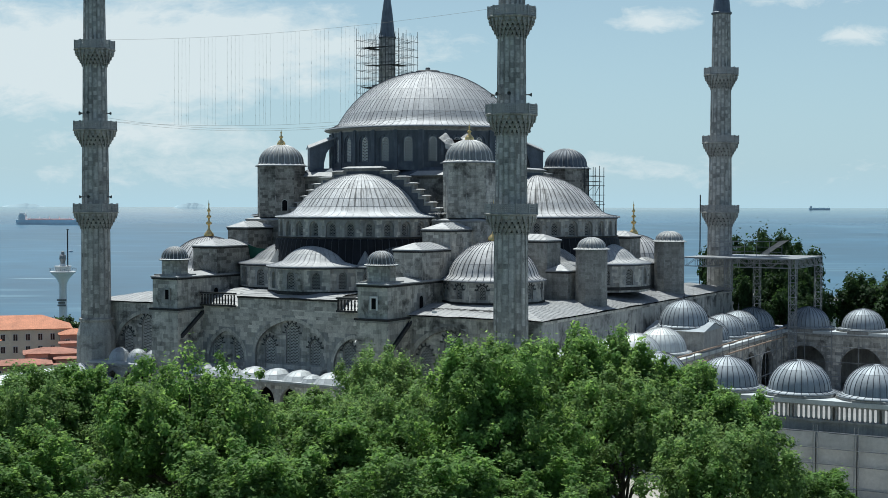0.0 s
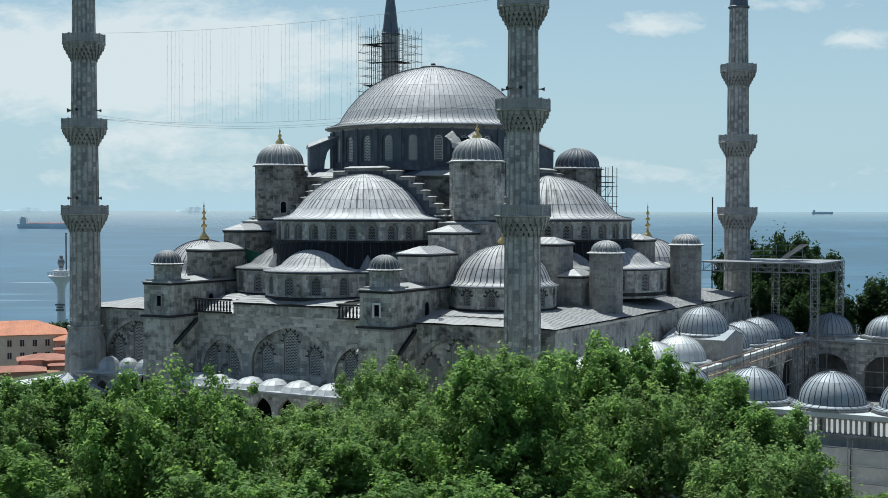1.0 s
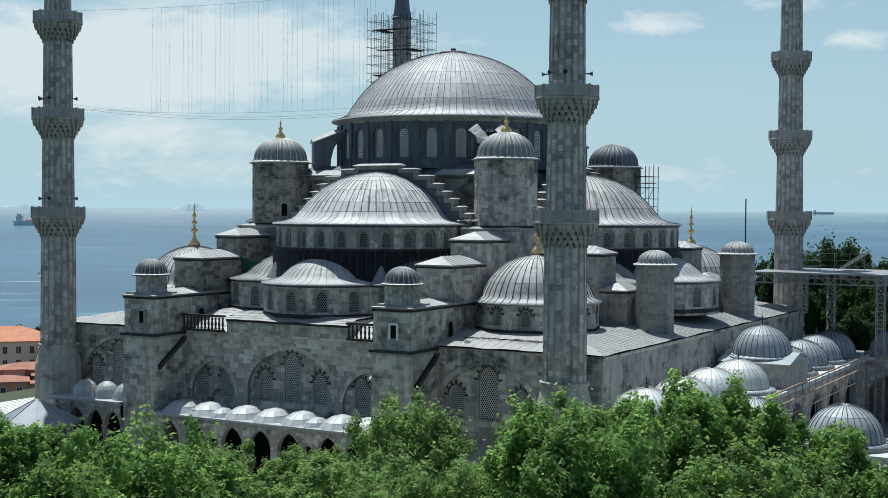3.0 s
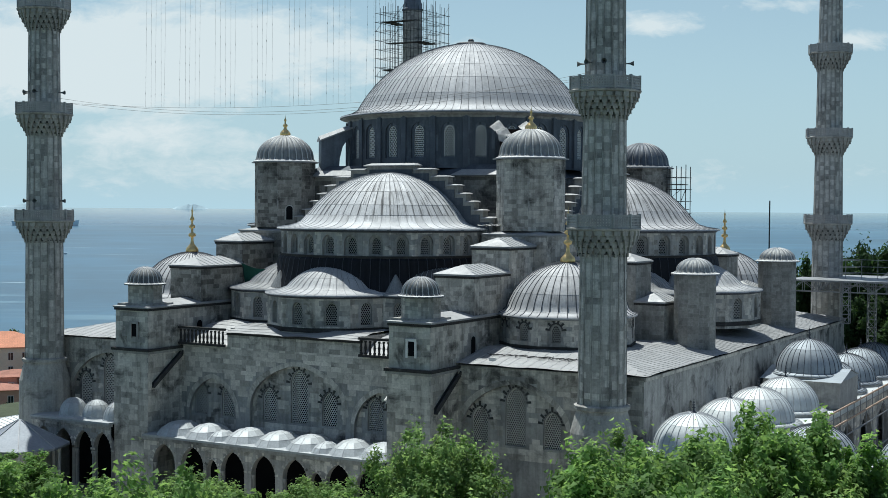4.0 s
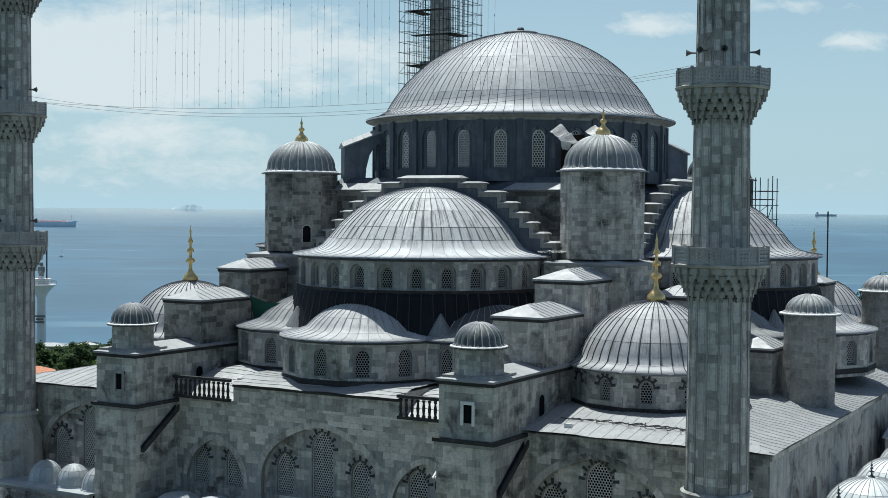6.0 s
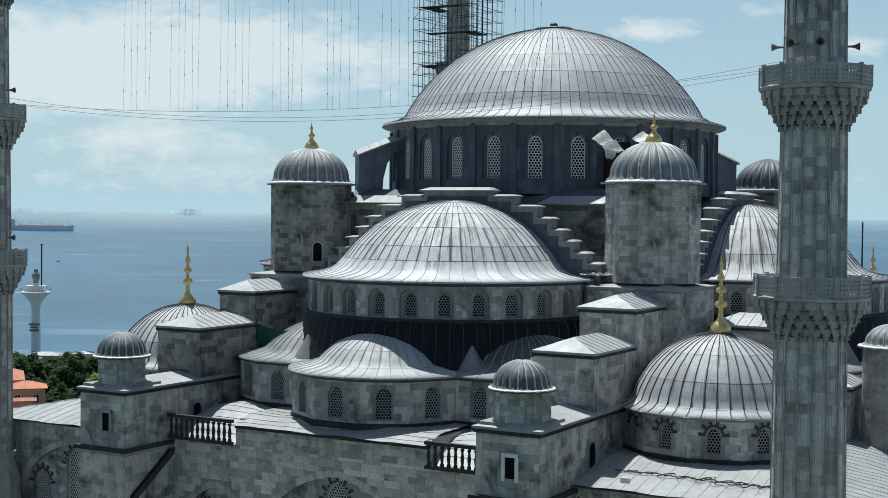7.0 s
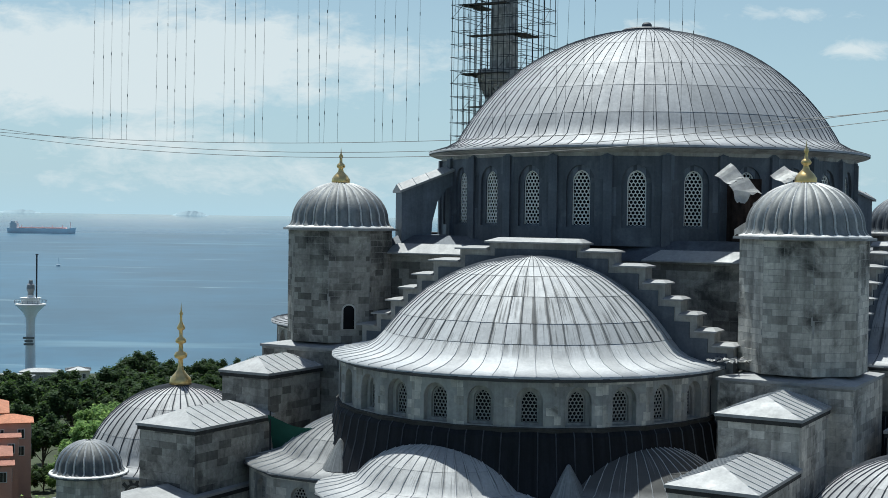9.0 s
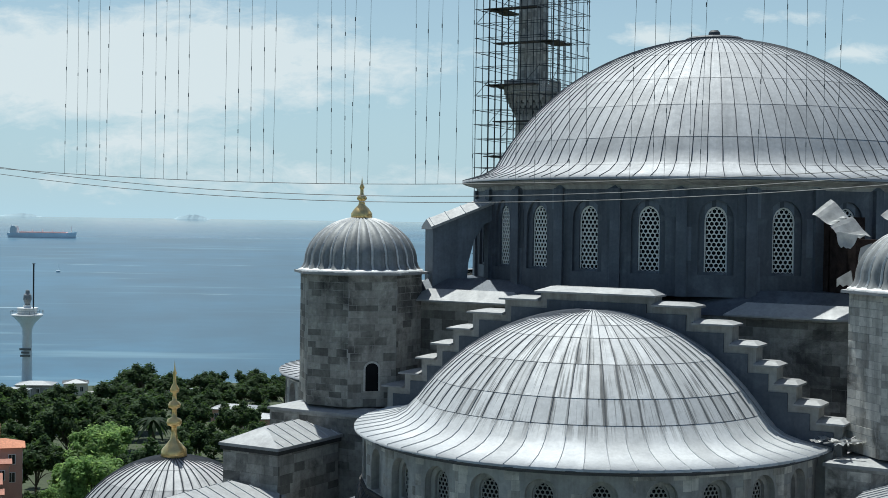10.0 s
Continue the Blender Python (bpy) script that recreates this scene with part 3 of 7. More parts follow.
def drum(parent, m, r, z0, z1, bays, a0, a1, win, mat, name="drum", grille=None, pitch=0.2, deep=0.35, skip=(), teeth=False, stones=True, pier=0.0, niche=None):
    """A polygonal drum of flat bays, each with an arched window (width, sill, spring, rise, kind)."""
    body, pieces, dents = bmesh.new(), bmesh.new(), bmesh.new()
    ob = part(name, bmesh.new(), mat, parent, "", m)
    step = (a1 - a0) / bays
    half = r * math.tan(step / 2)
    for k in range(bays):
        a = a0 + step * (k + 0.5)
        f = frame_m(r * math.cos(a), r * math.sin(a), 0, math.degrees(a) + 90)
        w, sill, spring, rise, kind = win
        holes = [] if k in skip else [(0, w, sill, spring, rise, kind)]
        if niche and holes:
            # a wider shallow arch frames the window
            wide, sink = niche
            outer = (0, w + wide, sill - 0.12, spring, rise + wide / 2, kind)
            pierced(body, -half, half, z0, z1, [outer], sink, f)
            panel = bmesh.new()
            pierced(panel, -(w + wide) / 2 - 0.02, (w + wide) / 2 + 0.02, sill - 0.14, spring + rise + wide / 2 + 0.02, holes, deep - sink, Matrix.Translation((0, sink, 0)))
            part("niche", panel, mat, ob, m=f)
            holes = [outer]
        else:
            pierced(body, -half, half, z0, z1, holes, deep, f)
        if stones:
            blocks(pieces, -half, half, z0, z1, f, [(0, holes[0][1] + 0.1, holes[0][2], spring, holes[0][4] + 0.06, kind)] if holes else (), 0.4, 0.018, seed=k + int(r * 10), wmin=0.45, wmax=0.95)
        if not stones:
            blocks(pieces, -half, half, z0 + 0.05, z1, f, [(0, holes[0][1] + 0.06, holes[0][2], spring, holes[0][4] + 0.04, kind)] if holes else (), 1.7, 0.02, seed=k + 5, wmin=0.5, wmax=0.8)
        if teeth and holes:
            voussoirs(dents, f, 0, w + 0.1, spring, rise + 0.06, kind, 11, 0.4, 0.035)
        if holes:
            window(ob, f, w, sill, spring, rise, kind, pitch, grille, deep)
        if pier:
            pl = bmesh.new()
            box(pl, -half - pier / 2, -half + pier / 2, -0.16, 0.1, z0, z1 - 0.3)
            part("pilaster", pl, mat, ob, m=f)
    if teeth:
        part("arch_teeth", dents, TOOTH, ob, "dark radiating arch stones", kind="stuff")
    else:
        dents.free()
    me = ob.data
    bmesh.ops.remove_doubles(body, verts=body.verts[:], dist=0.001)
    body.to_mesh(me)
    body.free()
    if stones:
        part("ashlar", pieces, BLOCK, ob, kind="stuff")
    else:
        part("cladding", pieces, mat, ob, kind="stuff")
    return ob


def cornice(parent, m, r, z, n, a0=0.0, a1=math.tau, mat=None, out=0.35, h=0.3, name="cornice"):
    bm = bmesh.new()
    step = (a1 - a0) / n
    k = 1 / math.cos(step / 2)
    full = abs(a1 - a0 - math.tau) < 1e-6
    lathe(bm, [(r * k - 0.1, z - h), ((r + 0.06) * k, z - h), ((r + 0.10) * k, z - h * 0.6), ((r + out * 0.7) * k, z - h * 0.35), ((r + out) * k, z - h * 0.2), ((r + out) * k, z), (r * k - 0.2, z + 0.02)], n, a0, a1)
    return part(name, bm, mat or TRIM, parent, m=m)


# main dome and its drum
Z_DRUM = 30.4
dome = leaded("main_dome", mosque, None, dome_profile(13.95, 35.98, 12.1, 36.75, 44.02, 21), 104, laps=7, mat=LEADM, w=0.022, h=0.04, even=True, label="huge ribbed lead-covered main dome")
bm = bmesh.new()
lathe(bm, [(1.6, 43.84), (1.66, 44.04), (1.5, 44.14), (0.34, 44.18), (0.32, 44.46), (0.22, 44.58), (0.0, 44.6)], 24)
part("dome_cap", bm, SEAM, dome, "dark lead cap at the top of the dome")
main_drum = drum(mosque, None, 13.05, Z_DRUM, 35.75, 26, radians(5.58), math.tau + radians(5.58), (1.05, 31.55, 33.95, 0.66, "round"), LEADW, "main_drum", GRILLE, 0.225, 0.34, stones=False, pier=0.5, niche=(0.6, 0.14))
tagged(main_drum, "dark lead-clad drum with a ring of latticed windows")
cornice(mosque, None, 13.05, 35.9, 56, mat=STONE, out=0.8, h=0.5)

# square base of the drum
def base_square():
    b = bmesh.new()
    box(b, -12.9, 12.9, -12.9, 12.9, 14.5, 29.6)
    return b
base_ob = part("drum_base", base_square(), STONE, mosque, "square stone base under the drum")
st = bmesh.new()
for deg in (0, 90, 180, 270):
    blocks(st, -12.9, 12.9, 23.5, 29.5, pose(0, 0, 0, 0, 0, deg) @ Matrix.Translation((0, -12.9, 0)), (), 0.5, 0.02, 300 + deg)
part("ashlar", st, BLOCKD, base_ob, kind="stuff")
bm = bmesh.new()
v0 = [bm.verts.new((13.0 * sx, 13.0 * sy, 29.6)) for sx, sy in ((-1, -1), (1, -1), (1, 1), (-1, 1))]
v1 = [bm.verts.new((11.5 * sx, 11.5 * sy, 30.75)) for sx, sy in ((-1, -1), (1, -1), (1, 1), (-1, 1))]
for k in range(4):
    bm.faces.new((v0[k], v0[(k + 1) % 4], v1[(k + 1) % 4], v1[k]))
bm.faces.new(v1)
# dark lead colour also holds the drum's shadow on this roof
part("base_roof", bm, LEADW, mosque, "lead roof round the foot of the drum")
for deg in (0, 90, 180, 270):
    for sx in (-1, 1):
        bm = bmesh.new()
        x0, x1 = sorted((5.2 * sx, 11.6 * sx))
        hip_roof(bm, x0, x1, -13.3, -11.9, 29.62, 0.55, 0.1, 0.08, 0.2)
        part("roof_sheet", bm, LEAD, mosque, "low pale lead roof beside the drum", pose(0, 0, 0, 0, 0, deg))


STEPS = [(2.8, 30.5), (4.65, 30.1), (6.37, 29.38), (7.45, 28.55), (8.35, 27.75), (9.2, 27.0), (10.15, 26.2), (11.15, 25.5)]


def step_profile(inset, drop):
    """The outline of the stepped gable, drawn in by inset and lowered by drop."""
    out, x = [], 0.0
    for b, z in STEPS:
        b2 = max(b - inset, 0.05)
        out += [(x, z - drop), (b2, z - drop)]
        x = b2
    right = out[1:]
    return [(-p, z) for p, z in reversed(right)] + right + [(x, 22.0), (-x, 22.0)]


def stepped_wall(m):
    """The stepped gable over the great arch, each tread capped with lead."""
    def slab(pts, y0, y1):
        bm = bmesh.new()
        f, g = [bm.verts.new((x, y0, z)) for x, z in pts], [bm.verts.new((x, y1, z)) for x, z in pts]
        bm.faces.new(f)
        bm.faces.new(g[::-1])
        for k in range(len(pts)):
            j = (k + 1) % len(pts)
            bm.faces.new((f[j], f[k], g[k], g[j]))
        return bm
    ob = part("stepped_gable", slab(step_profile(0, 0), -16.05, -15.1), STONE, mosque, "stepped gable wall above the half dome", m)
    part("lead_panel", slab(step_profile(0.35, 0.32), -16.11, -15.9), LEADW, ob, "dark lead panel inside the steps")
    part("arch_back", slab(step_profile(0.9, 1.0), -15.12, -12.85), STONE, ob, "lower vault behind the stepped gable")
    x = 0.0
    for b, z in STEPS:
        for side in ((-1, 1) if x else (0,)):
            bm = bmesh.new()
            lo, hi = sorted((side * (x - 0.02), side * (b + 0.18))) if side else (-b - 0.18, b + 0.18)
            # a thin slab under a hipped sheet that falls toward its free edges
            box(bm, lo, hi, -16.4, -15.0, z, z + 0.08)
            inset = min(0.55, (hi - lo) * 0.3)
            a, c = (lo + inset, hi - inset) if not side else ((lo, hi - inset) if side > 0 else (lo + inset, hi))
            top = z + (0.30 if not side else 0.2)
            quad(bm, (lo, -16.4, z + 0.084), (hi, -16.4, z + 0.084), (c, -15.7, top), (a, -15.7, top))
            quad(bm, (a, -15.7, top), (c, -15.7, top), (c, -15.0, top), (a, -15.0, top))
            quad(bm, (hi, -16.4, z + 0.084), (hi, -15.0, z + 0.084), (c, -15.0, top), (c, -15.7, top))
            quad(bm, (lo, -15.0, z + 0.084), (lo, -16.4, z + 0.084), (a, -15.7, top), (a, -15.0, top))
            part("step_cap", bm, LEAD, ob)
        x = b


def half_dome(m, deep_windows):
    """A half dome on a windowed drum with three exedrae below it."""
    c = m @ Matrix.Translation((0, -16.4, 0))
    prof = dome_profile(10.75, 24.55, 8.25, 25.25, 29.85, 16)
    # the shell sweeps out into its apron in one soft curve
    prof[2:5] = [(9.5, 24.75), (8.85, 24.94), (8.42, 25.2)]
    leaded("half_dome", mosque, c, prof, 40, math.pi - 0.34, math.tau + 0.34, 5, mat=LEADH, label="ribbed lead-covered half dome", single=7 if deep_windows else 0, w=0.022, h=0.04)
    d = drum(mosque, c, 10.3, 21.9, 24.3, 17, math.pi - 0.3366, math.tau + 0.3366, (0.86, 22.3, 23.35, 0.46, "round"), STONE, "half_dome_drum", GRILLE2, 0.19, 0.62, niche=(0.42, 0.36))
    cornice(d, None, 10.3, 24.45, 17, math.pi - 0.3366, math.tau + 0.3366, SEAM, 0.4, 0.22)
    cornice(d, None, 10.3, 22.12, 17, math.pi - 0.3366, math.tau + 0.3366, CORN, 0.14, 0.25, "sill_band")
    # lead skirt between the drum and the exedrae, the half dome's shadow in its colour
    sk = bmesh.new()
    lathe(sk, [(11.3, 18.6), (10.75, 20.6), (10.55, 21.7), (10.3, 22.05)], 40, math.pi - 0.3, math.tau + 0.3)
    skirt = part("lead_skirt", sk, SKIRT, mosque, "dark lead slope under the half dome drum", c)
    sk = bmesh.new()
    lead_seams(sk, [(11.3, 18.6), (11.3, 18.6), (10.75, 20.6), (10.55, 21.7), (10.3, 22.05)], 46, math.pi - 0.3, math.tau + 0.3, 0.03, 0.05)
    part("seams", sk, SEAM, skirt, kind="stuff")
    # flank walls that carry the drum back to the great arch
    for sd in (-1, 1):
        wl = bmesh.new()
        x0, x1 = sorted((sd * 10.2, sd * 10.9))
        box(wl, x0, x1, -16.6, -12.9, 15.0, 24.4)
        part("flank_wall", wl, STONE, mosque, m=m)
    for sd in (-1, 1):
        lh = bmesh.new()
        lathe(lh, [(0.85, 18.5), (0.85, 18.95), (0.95, 19.0), (0.08, 20.5), (0.0, 20.55)], 14)
        cone = part("junction_cone", lh, LEADG, mosque, "small lead half cone between two exedrae", m @ Matrix.Translation((6.35 * sd, -25.3, 0)))
    for ang in (-60, 0, 60):
        e = c @ pose(0, 0, 0, 0, 0, ang) @ Matrix.Translation((0, -8.85, 0))
        # the +60 dome takes the lead copy with the shadow painted in
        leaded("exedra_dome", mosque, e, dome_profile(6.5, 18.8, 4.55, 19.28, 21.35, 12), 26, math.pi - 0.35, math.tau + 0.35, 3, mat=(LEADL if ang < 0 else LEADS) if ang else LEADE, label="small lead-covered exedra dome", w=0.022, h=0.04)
        ed = drum(mosque, e, 6.1, 15.3, 18.6, 7, math.pi - 0.25, math.tau + 0.25, (1.08, 16.2, 17.6, 0.56, "round"), STONE, "exedra_drum", GRILLE2, 0.19, 0.35)
        # dark foot ring: mossy tone and painted base shade together
        cornice(ed, None, 6.1, 15.95, 7, math.pi - 0.25, math.tau + 0.25, CORN, 0.10, 0.4, "plinth")
        cornice(ed, None, 6.1, 18.7, 7, math.pi - 0.25, math.tau + 0.25, SEAM, 0.3, 0.2)


def octagon(bm, r, z0, z1, n=8, turn=22.5):
    rows = [[bm.verts.new((r * math.cos(math.tau * k / n + radians(turn)), r * math.sin(math.tau * k / n + radians(turn)), z)) for k in range(n)] for z in (z0, z1)]
    for k in range(n):
        bm.faces.new((rows[0][k], rows[0][(k + 1) % n], rows[1][(k + 1) % n], rows[1][k]))
    bm.faces.new(rows[1])


def turret_body(r, z0, z1, n=8, turn=22.5, h=0.36):
    body, st = bmesh.new(), bmesh.new()
    octagon(body, r, z0, z1, n, turn)
    side = 2 * r * math.sin(math.pi / n)
    ap = r * math.cos(math.pi / n)
    for k in range(n):
        a = math.tau * (k + 0.5) / n + radians(turn)
        blocks(st, -side / 2, side / 2, z0, z1, frame_m(ap * math.cos(a), ap * math.sin(a), 0, math.degrees(a) + 90), (), h, 0.015, seed=k + int(r * 31), wmin=0.5, wmax=1.15, joint=0.014)
    return body, st


def fluted(parent, m, r, z0, h, lobes, edge=0.28, name="cupola", label="fluted lead cupola", lead=LEADG, rib=LEADR):
    """A little dome with swelling lobes between its ribs and a flared, scalloped eave."""
    foot = 0.17 * h
    bell = [(r + edge, 0.0), (r + edge * 0.55, 0.25 * foot), (r + edge * 0.2, 0.6 * foot)] + [(r * math.cos(t * math.pi / 2 / 11), foot + (h - foot) * math.sin(t * math.pi / 2 / 11)) for t in range(12)]
    def make():
        b = bmesh.new()
        n = lobes * 6
        prof = [(r + edge, -0.10)] + bell
        rows = []
        for r0, z in prof:
            rows.append([b.verts.new(((r0 + (0.15 * abs(math.sin(lobes * math.tau * k / n / 2)) - 0.08) * min(1.0, r0 / r) * (r / 2.0)) * math.cos(math.tau * k / n), (r0 + (0.15 * abs(math.sin(lobes * math.tau * k / n / 2)) - 0.08) * min(1.0, r0 / r) * (r / 2.0)) * math.sin(math.tau * k / n), z)) for k in range(n)])
        for lo, hi in zip(rows, rows[1:]):
            for k in range(n):
                b.faces.new((lo[k], lo[(k + 1) % n], hi[(k + 1) % n], hi[k]))
        return b
    ob = part(name, cached((name, r, h, lobes, lead.name), make, lead, True), lead, parent, label, (m or Matrix()) @ Matrix.Translation((0, 0, z0)))
    pr = [(q - 0.012 * r, z) for q, z in bell[1:]]

    def ribs():
        b = bmesh.new()
        lead_seams(b, [(0, 0)] + pr, lobes, 0, math.tau, 0.022 + 0.014 * r, 0.06, stop=0.12 * r)
        return b
    part("ribs", cached((name, "ribs", r, h, lobes, rib.name), ribs, rib), rib, ob, kind="stuff")

    def rim():
        b = bmesh.new()
        n = lobes * 2
        e = 1.0 if r > 2.0 else 0.5
        ring = [(r + edge * 0.5, 0.16 * e), (r + edge + 0.04 * e, 0.075 * e), (r + edge + 0.07 * e, 0.02 * e), (r + edge + 0.06 * e, -0.06 * e)]
        rows = [[b.verts.new((q * math.cos(math.tau * k / n), q * math.sin(math.tau * k / n), z)) for k in range(n)] for q, z in ring]
        for hi, lo in zip(rows, rows[1:]):
            for k in range(n):
                b.faces.new((lo[k], lo[(k + 1) % n], hi[(k + 1) % n], hi[k]))
        return b
    part("rim", cached((name, "rim", r, h, lobes, rib.name), rim, rib), rib, ob, "lead eave rim")
    return ob


def corner_turret(m, door=False, stone=None, bare=False):
    """An eight-sided weight tower beside the main dome."""
    body, st = turret_body(3.2, 24.4, 31.0)
    ob = part("weight_tower", body, STONE, mosque, "octagonal stone weight tower", m)
    part("ashlar", st, stone or BLOCKD, ob, kind="stuff")
    bm = bmesh.new()
    octagon(bm, 3.55, 31.0, 31.12)
    part("eave", bm, LEAD, ob)
    if bare:
        fluted(mosque, m, 2.85, 31.12, 2.75, 24, 0.35, label="dark fluted lead cupola without a finial", lead=LEADW, rib=LEAD)
    else:
        fluted(mosque, m, 2.85, 31.12, 2.75, 24, 0.35)
        finial(ob, Matrix.Translation((0, 0, 33.78)), 2.25, s=1.2, squat=True)
    bm = bmesh.new()
    box(bm, -3.3, 3.3, -3.3, 3.3, 14.5, 24.0)
    tbs = part("tower_base", bm, STONE, ob, "square stone pier under the tower")
    bm = bmesh.new()
    for deg in (0, 90, 180, 270):
        blocks(bm, -3.3, 3.3, 14.6, 23.9, pose(0, 0, 0, 0, 0, deg) @ Matrix.Translation((0, -3.3, 0)), (), 0.38, 0.02, 310 + deg)
    part("ashlar", bm, stone or BLOCKD, tbs, kind="stuff")
    if door:
        ap = 3.2 * math.cos(math.pi / 8)
        fm = frame_m(ap * 0.7071, -ap * 0.7071, 0, 45)
        part("doorway", arch_pane(0.66, 25.2, 26.3, 0.3, "round", -0.03), DARK, ob, "dark arched doorway", fm)
        jb = bmesh.new()
        for dx in (-0.38, 0.38):
            box(jb, dx - 0.05, dx + 0.05, -0.05, 0.05, 25.2, 26.3)
        for k in range(9):
            a0, a1 = math.pi * k / 9, math.pi * (k + 1) / 9
            quad(jb, (0.33 * math.cos(a0), -0.045, 26.3 + 0.3 * math.sin(a0)), (0.43 * math.cos(a0), -0.045, 26.3 + 0.4 * math.sin(a0)), (0.43 * math.cos(a1), -0.045, 26.3 + 0.4 * math.sin(a1)), (0.33 * math.cos(a1), -0.045, 26.3 + 0.3 * math.sin(a1)))
        part("door_frame", jb, TRIM, ob, m=fm)
    bm = bmesh.new()
    hip_roof(bm, -3.3, 3.3, -3.3, 3.3, 24.0, 0.5, 0.1)
    part("base_roof", bm, LEAD, ob)


def flying_buttress(m, torn=False):
    """A sloping lead-topped buttress with an open arch between tower and drum."""
    b, l = bmesh.new(), bmesh.new()
    pts = [(0.0, 30.2), (1.25, 30.2), (1.35, 31.6), (1.65, 32.8), (2.2, 33.6), (2.8, 33.9), (2.9, 34.9), (0.2, 33.9), (-0.6, 33.4), (-0.6, 30.2)]
    f = [b.verts.new((x, -0.8, z)) for x, z in pts]
    g = [b.verts.new((x, 0.8, z)) for x, z in pts]
    b.faces.new(f)
    b.faces.new(g[::-1])
    for k in range(len(pts)):
        j = (k + 1) % len(pts)
        b.faces.new((f[j], f[k], g[k], g[j]))
    if torn:
        # the lead is torn away here: loose bent sheets over a dark rusty hole
        b.free()
        l.free()
        b = bmesh.new()
        box(b, -0.2, 0.5, -0.9, 0.9, 30.2, 33.2)
        box(b, 1.9, 2.6, -0.9, 0.9, 30.2, 34.2)
        box(b, 0.4, 2.0, 0.3, 0.9, 30.2, 33.6)
        box(b, 0.5, 1.95, -0.45, 0.35, 30.2, 31.1)
        ob = part("flying_buttress", b, RUBBLE, mosque, "damaged flying buttress with torn lead over a dark hole", m)
        inv = m.inverted()
        plates = (((8.75, -12.3, 34.3), (9.4, -11.6, 35.0), (10.35, -11.9, 34.2), (9.65, -12.5, 33.85)), ((9.6, -12.5, 33.75), (10.45, -12.0, 34.2), (11.35, -12.3, 33.35), (10.3, -12.8, 33.2)), ((9.95, -12.75, 33.5), (10.9, -12.75, 33.35), (10.6, -12.85, 32.75), (10.1, -12.85, 32.85)), ((11.65, -11.9, 34.3), (12.2, -11.2, 34.85), (13.3, -11.6, 34.25), (12.5, -12.2, 33.85)),
                  ((10.95, -12.5, 32.9), (11.4, -12.4, 33.1), (11.45, -12.4, 32.2), (10.85, -12.5, 32.3)), ((9.9, -12.3, 31.5), (10.5, -12.2, 31.9), (10.6, -12.2, 31.2), (9.9, -12.3, 31.2)))
        for k, (p0, p1, p2, p3) in enumerate(plates):
            q = bmesh.new()
            rows = []
            for jj in range(6):
                row = []
                for ii in range(6):
                    a, c = ii / 5, jj / 5
                    p = (Vector(p0) * (1 - a) + Vector(p1) * a) * (1 - c) + (Vector(p3) * (1 - a) + Vector(p2) * a) * c
                    p += Vector((0, 0, 0.05 * math.sin(6 * c + k) - 0.06 * (a - 0.5) ** 2 + (0.07 * math.sin(17 * a + k) if jj == 5 else 0)))
                    row.append(q.verts.new(inv @ p))
                rows.append(row)
            for lo, hi in zip(rows, rows[1:]):
                for ii in range(5):
                    q.faces.new((lo[ii], lo[ii + 1], hi[ii + 1], hi[ii]))
            bmesh.ops.solidify(q, geom=q.faces[:], thickness=0.04)
            part("torn_sheet", q, LEADR, ob, "bent pale lead sheet")
        return
    rim = [(-0.75, -1.05, 33.45), (3.0, -1.05, 34.95), (3.0, 1.05, 34.95), (-0.75, 1.05, 33.45)]
    low = [l.verts.new((x, y, z - 0.14)) for x, y, z in rim]
    top = [l.verts.new(p) for p in rim]
    ridge = [l.verts.new((-0.75, 0, 33.85)), l.verts.new((3.0, 0, 35.3))]
    l.faces.new(low[::-1])
    for k in range(4):
        l.faces.new((low[k], low[(k + 1) % 4], top[(k + 1) % 4], top[k]))
    l.faces.new((top[0], top[1], ridge[1], ridge[0]))
    l.faces.new((top[2], top[3], ridge[0], ridge[1]))
    l.faces.new((top[3], top[0], ridge[0]))
    l.faces.new((top[1], top[2], ridge[1]))
    sr = bmesh.new()
    for k in range(5):
        for sd in (-1, 1):
            x = -0.6 + 0.85 * k
            bar(sr, (x, sd * 1.05, 33.46 + 0.4 * (x + 0.75)), (x, 0, 33.87 + 0.387 * (x + 0.75)), 0.03, 4)
    ob = part("flying_buttress", b, LEADW, mosque, "lead-clad flying buttress beside the drum", m)
    part("lead_cap", l, LEAD, ob)
    part("seams", sr, SEAML, ob, kind="stuff")


